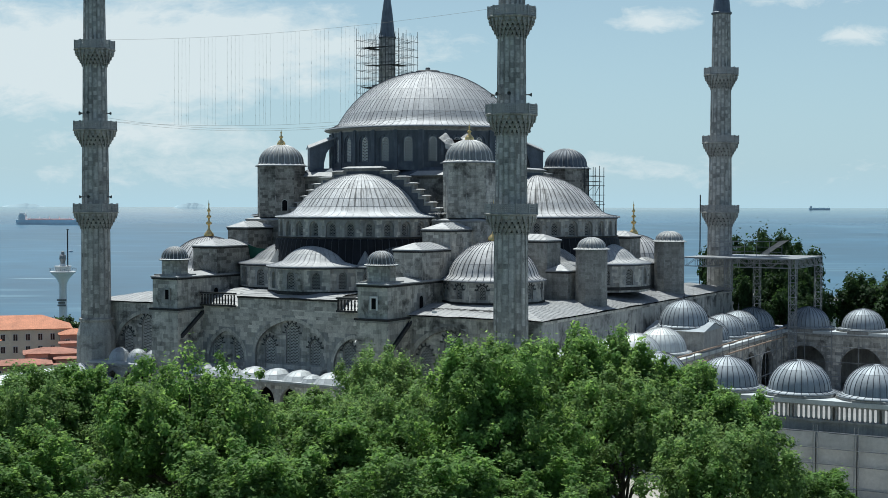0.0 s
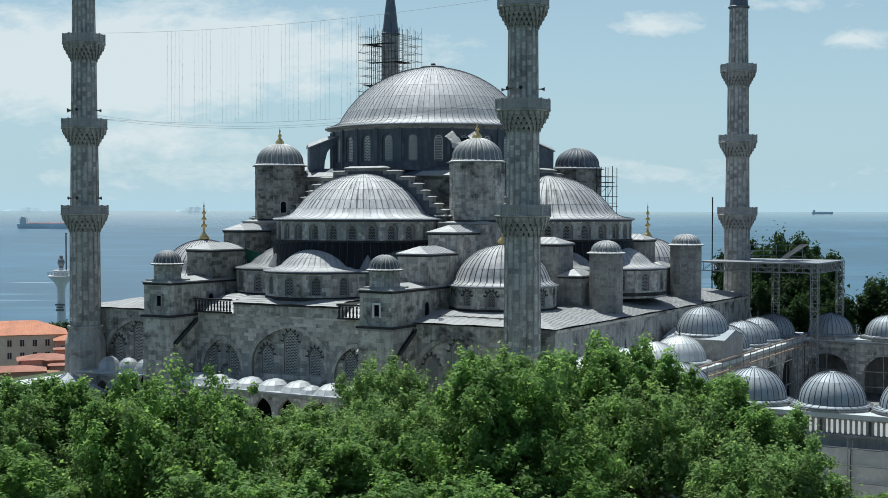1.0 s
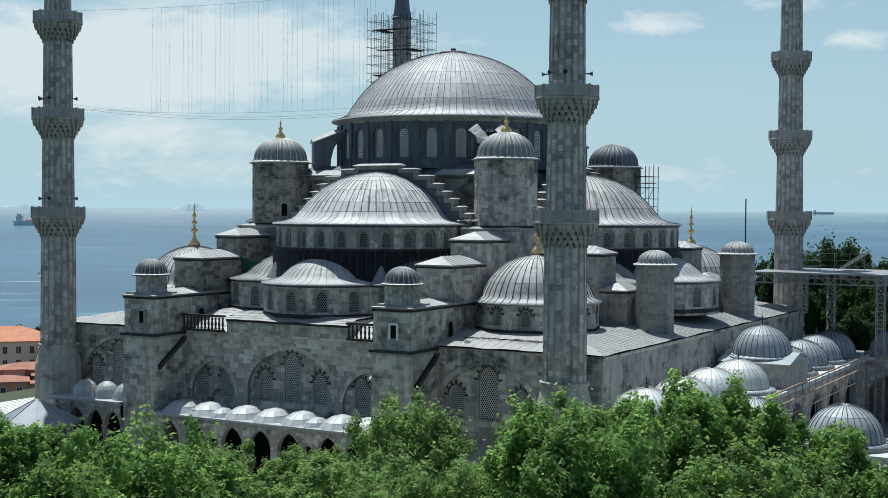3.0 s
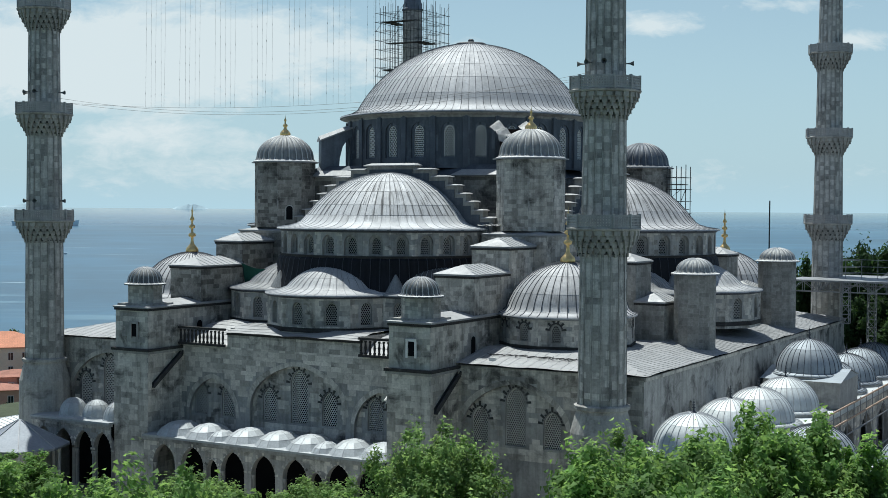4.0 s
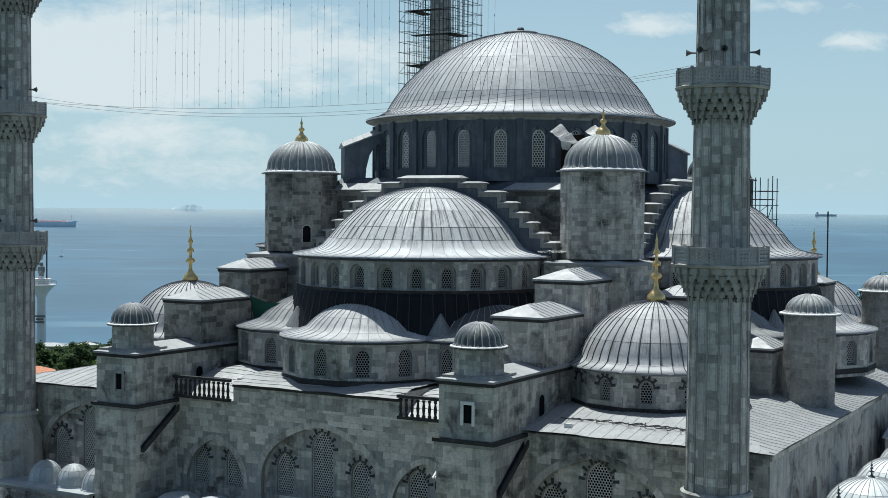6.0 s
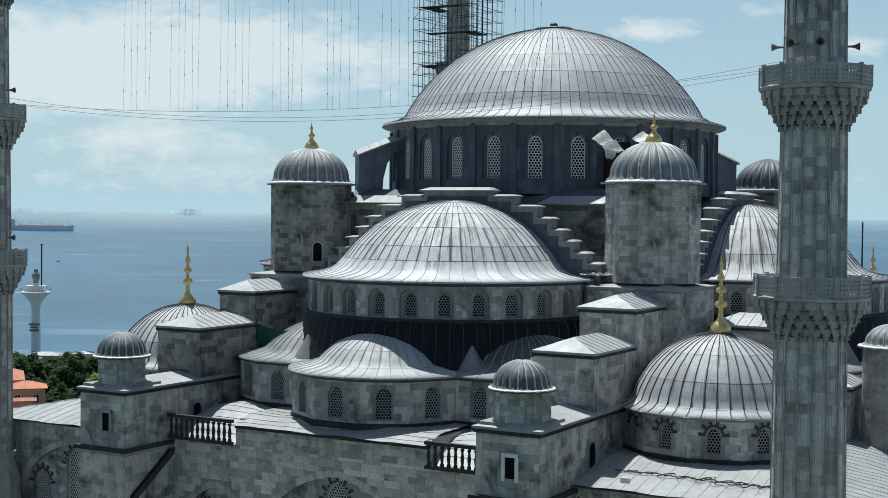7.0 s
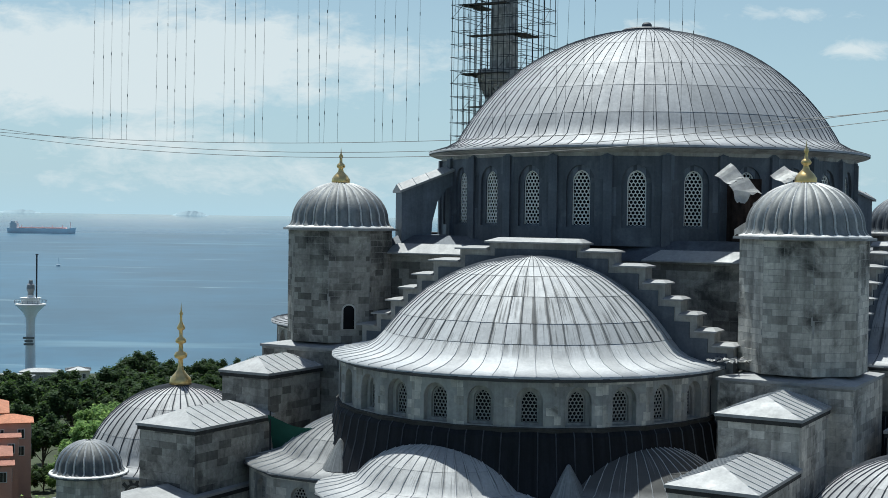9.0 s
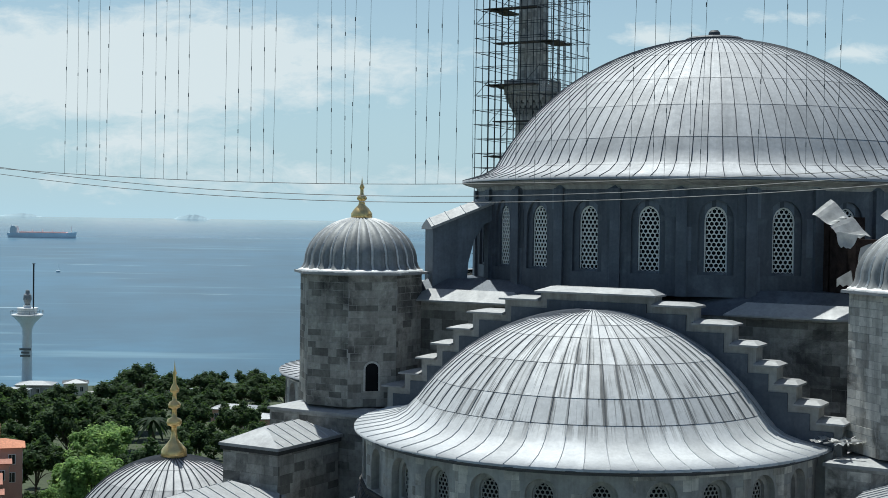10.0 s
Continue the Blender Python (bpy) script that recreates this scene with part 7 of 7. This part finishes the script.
bright = make_tree("park_tree", "bright green leafy tree in the park toward the sea", 8, 4.6, 8.0, 1.6, 300, 44, 0.30, LEAF2)
bright.matrix_world = pose(-88, 42, -4)


# ---- park, houses, shore and sea ----
EX, EY = 24.0, -72.0


def seen_from_end(px, d):
    """A place at d metres along a heading off the last stretch of the flight."""
    u = (px - 784) / 2357.0
    fx, fy, rx, ry = -0.4939, 0.8695, 0.8695, 0.4939
    return EX + d * (fx + u * rx), EY + d * (fy + u * ry)


rnd = random.Random(12)
for px, d, s, kind in ((60, 262, 1.0, 0), (165, 268, 1.1, 1), (195, 285, 0.95, 1), (120, 300, 1.2, 0), (345, 300, 0.8, 0), (20, 330, 1.1, 0), (70, 345, 1.2, 0), (150, 350, 1.15, 0), (225, 345, 1.3, 0), (330, 335, 0.9, 0), (265, 375, 1.1, 0), (190, 400, 1.2, 0), (110, 400, 1.0, 0),
                       (290, 440, 1.1, 0), (250, 455, 1.3, 0), (400, 420, 0.9, 0), (380, 380, 1.0, 0), (430, 400, 1.0, 0), (465, 440, 1.0, 0), (350, 450, 1.0, 0), (500, 420, 1.0, 0), (420, 330, 0.9, 0), (470, 350, 0.9, 0), (30, 290, 0.9, 0), (-40, 300, 1.2, 0), (520, 460, 1.1, 0), (440, 470, 1.0, 0), (380, 470, 0.9, 0), (10, 400, 1.0, 0), (-60, 380, 1.0, 0), (330, 400, 0.9, 0), (200, 310, 1.0, 0), (265, 330, 1.0, 0), (350, 300, 0.8, 0), (400, 290, 0.8, 0), (455, 300, 0.8, 0)):
    x, y = seen_from_end(px, d)
    o = copy_thing(bright if kind else park, pose(x, y, ground_z(x, y) - 0.6, 0, 0, rnd.uniform(0, 360)))
    o.scale = (s * 1.35, s * 1.35, s * (1.15 if d < 340 else 0.88))
# trees and shrubs between the houses and the mosque
for px, d, s, kind in ((95, 232, 0.75, 1), (150, 226, 0.85, 1), (205, 236, 0.8, 1), (120, 246, 0.9, 1), (180, 250, 0.95, 1), (240, 240, 0.8, 0), (235, 262, 0.9, 0), (290, 262, 0.75, 0), (60, 238, 0.55, 0), (330, 270, 0.7, 0), (270, 215, 0.6, 0), (200, 205, 0.6, 1), (140, 204, 0.6, 0)):
    x, y = seen_from_end(px, d)
    o = copy_thing(bright if kind else park, pose(x, y, ground_z(x, y) - 0.6, 0, 0, rnd.uniform(0, 360)))
    o.scale = (s * 1.1, s * 1.1, s)
for x, y, s, kind in ((-92, 38, 0.8, 1), (-100, 48, 0.85, 1), (-108, 58, 0.9, 0), (-96, 58, 0.8, 1), (-112, 44, 0.9, 1), (-118, 60, 0.9, 1), (-104, 34, 0.8, 0), (-124, 48, 0.9, 0), (-90, 52, 0.7, 0), (-84, 44, 0.7, 1), (-120, 36, 0.9, 1)):
    o = copy_thing(bright if kind else park, pose(x, y, ground_z(x, y) - 0.5, 0, 0, rnd.uniform(0, 360)))
    o.scale = (s * 1.1, s * 1.1, s)
# taller trees behind the court
LEAF4 = leaf_material("mid_green_leaves", (0.034, 0.068, 0.026), (0.06, 0.115, 0.03))
tall = make_tree("park_tree", "tall dense green tree behind the forecourt", 11, 5.0, 8.5, 2.0, 380, 46, 0.24, LEAF4)
tall.matrix_world = pose(52, 66, 0, 0, 0, 30)
for x, y, s, h in ((27.5, 62, 1.25, 2.05), (21, 66, 1.2, 1.95), (44, 67, 1.3, 1.4), (34, 54, 1.1, 1.2), (33, 60, 1.15, 1.65), (31, 70, 1.3, 1.95), (37, 57, 1.0, 1.3), (28, 55, 1.0, 1.4), (50, 64, 1.5, 1.45), (64, 58, 1.2, 1.3), (73, 60, 1.3, 1.5), (84, 62, 1.4, 1.6), (95, 64, 1.5, 1.7)):
    o = copy_thing(tall, pose(x, y, 0, 0, 0, rnd.uniform(0, 360)))
    o.scale = (s, s, h)

# palm in the park
PALM = leaf_material("palm_fronds", (0.035, 0.06, 0.03), (0.05, 0.09, 0.03))
px_, py_ = seen_from_end(268, 300)
palm = thing("palm_tree", "date palm with drooping fronds in the park", "palm", m=pose(px_, py_, ground_z(px_, py_)) @ Matrix.Scale(1.35, 4))
b = bmesh.new()
lathe(b, [(0.45, 0.0), (0.34, 1.0), (0.30, 6.0), (0.38, 6.6)], 10)
part("trunk", b, BARK, palm)
for k in range(26):
    b = bmesh.new()
    a = math.tau * k / 26 + 0.2 * (k % 3)
    lift = (0.9, 0.45, 0.05)[k % 3]
    pv = None
    for j in range(7):
        s = j / 6
        c = Vector((math.cos(a), math.sin(a), 0)) * (3.4 * s) + Vector((0, 0, 6.5 + 3.0 * lift * s - 3.4 * s * s))
        w = Vector((-math.sin(a), math.cos(a), 0)) * (0.42 * math.sin(math.pi * min(1, s * 0.9 + 0.1)))
        row = [b.verts.new(c - w - Vector((0, 0, 0.12))), b.verts.new(c), b.verts.new(c + w - Vector((0, 0, 0.12)))]
        if pv:
            b.faces.new((pv[0], pv[1], row[1], row[0]))
            b.faces.new((pv[1], pv[2], row[2], row[1]))
        pv = row
    part("frond", b, PALM, palm)

CREAM = material("cream_render", (0.80, 0.73, 0.60), 0.85, grain=((0.3, 0.1), (4.0, 0.06)), stain=((0.35, 0.31, 0.25), 0.3, 0.58, 0.4))
PINK = material("salmon_render", (0.62, 0.36, 0.29), 0.85, grain=((0.3, 0.1), (4.0, 0.06)), stain=((0.28, 0.17, 0.14), 0.3, 0.58, 0.4))
TILE = material("terracotta_tiles", (0.47, 0.195, 0.11), 0.8, grain=((0.4, 0.2), (3.0, 0.2)), island=0.18, bump=0.3, bump_scale=5)
TILE2 = material("weathered_red_tiles", (0.34, 0.155, 0.11), 0.85, grain=((0.4, 0.25), (3.0, 0.2)), bump=0.3, bump_scale=5)
GLASSY = material("dark_window_glass", (0.03, 0.035, 0.04), 0.15)
WHITE = material("white_paint", (0.75, 0.76, 0.76), 0.6, grain=((0.3, 0.06), (2.0, 0.05)), stain=((0.45, 0.44, 0.42), 0.4, 0.6, 0.4))


def house(label, m, w, d, h, rise, wall, floors=2, bays=5, base=-6.0, top=None):
    """A rendered house with a hipped tile roof and framed windows on its four sides."""
    th = thing("house", label, "house", m=m)
    b = bmesh.new()
    box(b, -w / 2, w / 2, -d / 2, d / 2, base, h)
    wl = part("wall", b, wall, th)
    b = bmesh.new()
    hip_roof(b, -w / 2, w / 2, -d / 2, d / 2, h, rise, 0.5, 0.15, 0.1)
    rf = part("roof", b, top or TILE, th, "dull weathered roof" if top else "terracotta tile roof")
    b = bmesh.new()
    hip_seams(b, -w / 2, w / 2, -d / 2, d / 2, h, rise, 0.5, 0.15, 0.1, 0.55)
    part("tile_rows", b, top or TILE, rf, kind="stuff")
    def sash():
        q = bmesh.new()
        box(q, -0.62, 0.62, -0.06, 0.02, -0.1, 1.7)
        return q
    def glass():
        q = bmesh.new()
        for x0 in (-0.5, 0.04):
            box(q, x0, x0 + 0.46, -0.09, -0.05, 0.0, 1.6)
        return q
    for side, ln, off in ((0, w, d / 2), (90, d, w / 2), (180, w, d / 2), (270, d, w / 2)):
        n = max(2, int(ln / 3.0))
        for f in range(floors):
            for k in range(n):
                lm = pose(0, 0, 0, 0, 0, side) @ Matrix.Translation((-ln / 2 + ln * (k + 0.5) / n, -off, h - 2.7 - 3.1 * f))
                wn = part("window", cached("house_window", sash, WHITE), WHITE, th, m=lm)
                part("pane", cached("house_pane", glass, GLASSY), GLASSY, wn)
    return th


house("cream rendered house with a broad terracotta hip roof", pose(-173, 88, -5.5, 0, 0, 48), 24, 15, 0, 3.0, CREAM, base=-17)
house("salmon rendered house with a terracotta roof", pose(-150, 76, -9.6, 0, 0, 48), 12, 9, 0, 1.2, PINK, base=-14, top=TILE2)
house("salmon stair tower of a house", pose(-160.5, 68, -6.6, 0, 0, 48), 2.6, 2.6, 0, 0.3, PINK, base=-17)
house("low salmon outbuilding with a tiled roof", pose(-145, 62, -10.6, 0, 0, 48), 13, 8, 0, 1.0, PINK, 1, base=-16, top=TILE2)
house("salmon house with a small hipped tile roof", pose(-157, 90.7, -6.6, 0, 0, 48), 7, 6, 0, 1.2, PINK, base=-16)
house("cream house with a terracotta roof", pose(-150, 46, -11.0, 0, 0, 40), 12, 9, 0, 1.6, CREAM, 1, base=-16)
house("white rendered house among the trees", pose(26, 150, 2.0, 0, 0, 20), 16, 9, 3, 0.8, WHITE, base=-18, top=STEEL)
for px, d, w, wall in ((5, 430, 14, STONE), (60, 455, 12, STONE), (130, 462, 8, CREAM), (415, 370, 12, PINK), (455, 345, 10, PINK)):
    x, y = seen_from_end(px, d)
    house("low house near the shore", pose(x, y, ground_z(x, y) + 4.2, 0, 0, rnd.uniform(20, 60)), w, 8, 0, 1.0, wall, 1, base=-6, top=STEEL)

# parked cars along the shore road
for x, y, z, w, d in ((-147, 69, -9.0, 4.5, 3.5), (-142.5, 74, -10.4, 5.5, 4), (-152.5, 85, -8.2, 5, 4), (-140, 66, -11.2, 6, 3.5)):
    house("small salmon annexe with a weathered red roof", pose(x, y, z, 0, 0, 48), w, d, 0, 0.4, PINK, 1, base=-16, top=TILE2)
CARS = [material("car_paint_" + n, c, 0.3, grain=((2.0, 0.04),)) for n, c in (("white", (0.75, 0.75, 0.75)), ("dark", (0.05, 0.05, 0.06)), ("silver", (0.4, 0.41, 0.42)))]
ROAD = material("pale_concrete_road", (0.34, 0.335, 0.32), 0.9, grain=((0.5, 0.15), (8.0, 0.15)), bump=0.2)
b = bmesh.new()
pv = None
for k in range(40):
    a = math.radians(100 + 80 * k / 39)
    row = [b.verts.new((r * math.cos(a), r * math.sin(a), -29.0)) for r in (409, 423)]
    if pv:
        b.faces.new((pv[0], pv[1], row[1], row[0]))
    pv = row
tagged(part("road", b, ROAD), "grey shore road along the water", "road", kind="structure")


def car_body():
    q = bmesh.new()
    box(q, -2.1, 2.1, -0.85, 0.85, 0.3, 0.9)
    v = [q.verts.new(p) for p in ((-1.5, -0.8, 0.9), (1.2, -0.8, 0.9), (1.2, 0.8, 0.9), (-1.5, 0.8, 0.9), (-1.1, -0.68, 1.45), (0.6, -0.68, 1.45), (0.6, 0.68, 1.45), (-1.1, 0.68, 1.45))]
    for f in ((0, 1, 5, 4), (1, 2, 6, 5), (2, 3, 7, 6), (3, 0, 4, 7), (4, 5, 6, 7)):
        q.faces.new([v[i] for i in f])
    return q


def wheel():
    q = bmesh.new()
    bar(q, (0, -0.1, 0), (0, 0.1, 0), 0.32, 12)
    return q


for k in range(16):
    a = math.radians(126 + 1.05 * k + rnd.uniform(-0.2, 0.2))
    c = thing("car", "parked car on the shore road", "car", "cars by the shore", m=pose(412 * math.cos(a), 412 * math.sin(a), -28.98, 0, 0, math.degrees(a) + 90))
    mt = CARS[k % 3]
    part("body", cached("car_body" + mt.name, car_body, mt), mt, c)
    for x in (-1.3, 1.3):
        for y in (-0.8, 0.8):
            part("wheel", cached("car_wheel", wheel, DARK), DARK, c, m=Matrix.Translation((x, y, 0.32)))

# radar tower by the shore
radar = thing("radar_tower", "white concrete radar tower with a round platform and a mast", "tower", m=pose(-358.9, 284.6, -29.8))
b = bmesh.new()
lathe(b, [(2.2, -5), (2.0, 0), (1.7, 18.0), (1.85, 20.5), (2.8, 22.6), (5.3, 25.2), (5.7, 25.3), (5.7, 26.0), (4.4, 26.05)], 28)
part("shaft", b, WHITE, radar, smooth=True)
b = bmesh.new()
lathe(b, [(3.6, 26.0), (3.6, 28.0), (3.9, 28.1), (3.9, 28.4), (1.4, 28.5), (1.4, 29.5)], 24)
part("control_room", b, WHITE, radar)
b = bmesh.new()
lathe(b, [(0.9, 29.4), (1.3, 31.0), (1.6, 31.6), (1.4, 33.2), (0.8, 33.9), (0.7, 35.0), (0.0, 35.2)], 16)
part("radar_housing", b, STEEL, radar)
b = bmesh.new()
bar(b, (2.6, 0.5, 26), (2.6, 0.5, 45), 0.28, 6)
bar(b, (2.0, 0.5, 45), (3.4, 0.5, 45), 0.15, 5)
part("mast", b, RUST, radar, "tall thin dark mast")
b = bmesh.new()
for k in range(20):
    t = math.tau * k / 20
    bar(b, (6.0 * math.cos(t), 6.0 * math.sin(t), 26.2), (6.0 * math.cos(t), 6.0 * math.sin(t), 27.3), 0.06, 4)
lathe(b, [(5.95, 27.25), (6.05, 27.25), (6.05, 27.35)], 20)
part("railing", b, STEEL, radar)
b = bmesh.new()
for z, w in ((12.6, 2.2), (11.4, 1.6), (10.2, 1.9)):
    box(b, -w, w, -2.32, -2.25, z, z + 0.8)
part("lettering", b, HORN, radar, "unreadable dark marking", pose(0, 0, 0, 0, 0, 30))


def ship(label, x, y, z, L, heading, hull_c, deck_c):
    s = thing("cargo_ship", label, "ship", m=pose(x, y, z, 0, 0, heading))
    b = bmesh.new()
    W, H = L * 0.14, L * 0.07
    pts = [(-L / 2, 1.0), (-L * 0.4, 1.0), (L * 0.38, 1.0), (L * 0.5, 0.05)]
    top = [b.verts.new((x0, sgn * W / 2 * f, H * (1.25 if x0 > L * 0.45 else 1.0))) for sgn in (-1, 1) for x0, f in pts]
    bot = [b.verts.new((x0 * 0.97, sgn * W / 2 * f * 0.9, -1.0)) for sgn in (-1, 1) for x0, f in pts]
    for k in range(3):
        b.faces.new((bot[k], bot[k + 1], top[k + 1], top[k]))
        b.faces.new((bot[k + 5], bot[k + 4], top[k + 4], top[k + 5]))
        b.faces.new((top[k], top[k + 1], top[k + 5], top[k + 4]))
    b.faces.new((bot[0], top[0], top[4], bot[4]))
    b.faces.new((bot[3], bot[7], top[7], top[3]))
    part("hull", b, hull_c, s)
    b = bmesh.new()
    box(b, -L * 0.46, -L * 0.36, -W * 0.42, W * 0.42, H, H + L * 0.075)
    box(b, -L * 0.44, -L * 0.38, -W * 0.46, W * 0.46, H + L * 0.075, H + L * 0.1)
    part("bridge", b, WHITE, s)
    b = bmesh.new()
    lathe(b, [(L * 0.014, H), (L * 0.012, H + L * 0.11), (0, H + L * 0.11)], 10)
    part("funnel", b, hull_c, s, m=Matrix.Translation((-L * 0.48 + L * 0.03, 0, 0)))
    b = bmesh.new()
    box(b, -L * 0.33, L * 0.36, -W * 0.3, W * 0.3, H, H + L * 0.018)
    for k in range(5):
        bar(b, (-L * 0.3 + L * 0.15 * k, 0, H), (-L * 0.3 + L * 0.15 * k, 0, H + L * 0.05), L * 0.004, 4)
    bar(b, (L * 0.42, 0, H), (L * 0.42, 0, H + L * 0.1), L * 0.004, 4)
    part("deck_gear", b, deck_c, s)


# sea haze is put into the hull and deck colours
HULL = material("hazed_grey_hull", (0.78, 0.86, 0.92), 0.6, grain=((0.02, 0.15),))
FARHULL = material("pale_far_hull", (0.80, 0.86, 0.88), 0.7, grain=((0.02, 0.1),))
RED = material("hazed_red_deck", (0.72, 0.42, 0.40), 0.7, grain=((0.02, 0.15),))


def sea_at(px, d):
    x, y = seen_from_end(px, d)
    r = math.hypot(x, y)
    return x, y, -31.0 + 55.0 * (r - 380) / 4420


ship("grey cargo ship with a red deck on the sea", *sea_at(70, 2290), 117, 30, HULL, RED)
ship("small distant cargo ship near the horizon", *sea_at(1470, 4300), 70, 30, FARHULL, FARHULL)
# small boat
bx, by, bz = sea_at(98, 1250)
boat = thing("sailing_boat", "small dark boat with a mast on the sea", "boat", m=pose(bx, by, bz, 0, 0, 40))
b = bmesh.new()
lathe(b, [(0.0, -0.5), (1.6, 0.0), (2.2, 1.2), (1.8, 1.3), (0, 1.3)], 10)
part("hull", b, HULL, boat)
b = bmesh.new()
bar(b, (0, 0, 1.2), (0, 0, 7.5), 0.15, 5)
part("mast", b, HULL, boat)
# far islands, the haze mixed into their base colour
ISLE = material("hazy_island", (0.47, 0.605, 0.66), 0.95, grain=((0.01, 0.03),))
for px, w, h in ((334, 130, 17), (30, 170, 13)):
    x, y = seen_from_end(px, 4700)
    b = bmesh.new()
    n = 14
    g = random.Random(px)
    ridge = [h * math.sin(math.pi * k / n) ** 0.8 * g.uniform(0.75, 1.1) for k in range(n + 1)]
    for k in range(n):
        xa, xb = -w / 2 + w * k / n, -w / 2 + w * (k + 1) / n
        quad(b, (xa, -20, -6), (xb, -20, -6), (xb, 0, ridge[k + 1]), (xa, 0, ridge[k]))
        quad(b, (xb, 20, -6), (xa, 20, -6), (xa, 0, ridge[k]), (xb, 0, ridge[k + 1]))
    tagged(part("island", b, ISLE, m=pose(x, y, 22.5, 0, 0, 30)), "pale hazy island on the horizon", "island", kind="structure")
# flag mast beyond the court
mast = thing("mast", "tall thin black mast beyond the mosque", "mast", m=pose(2, 107, -4))
b = bmesh.new()
bar(b, (0, 0, 0), (0, 0, 32.3), 0.13, 6)
part("pole", b, RUST, mast)
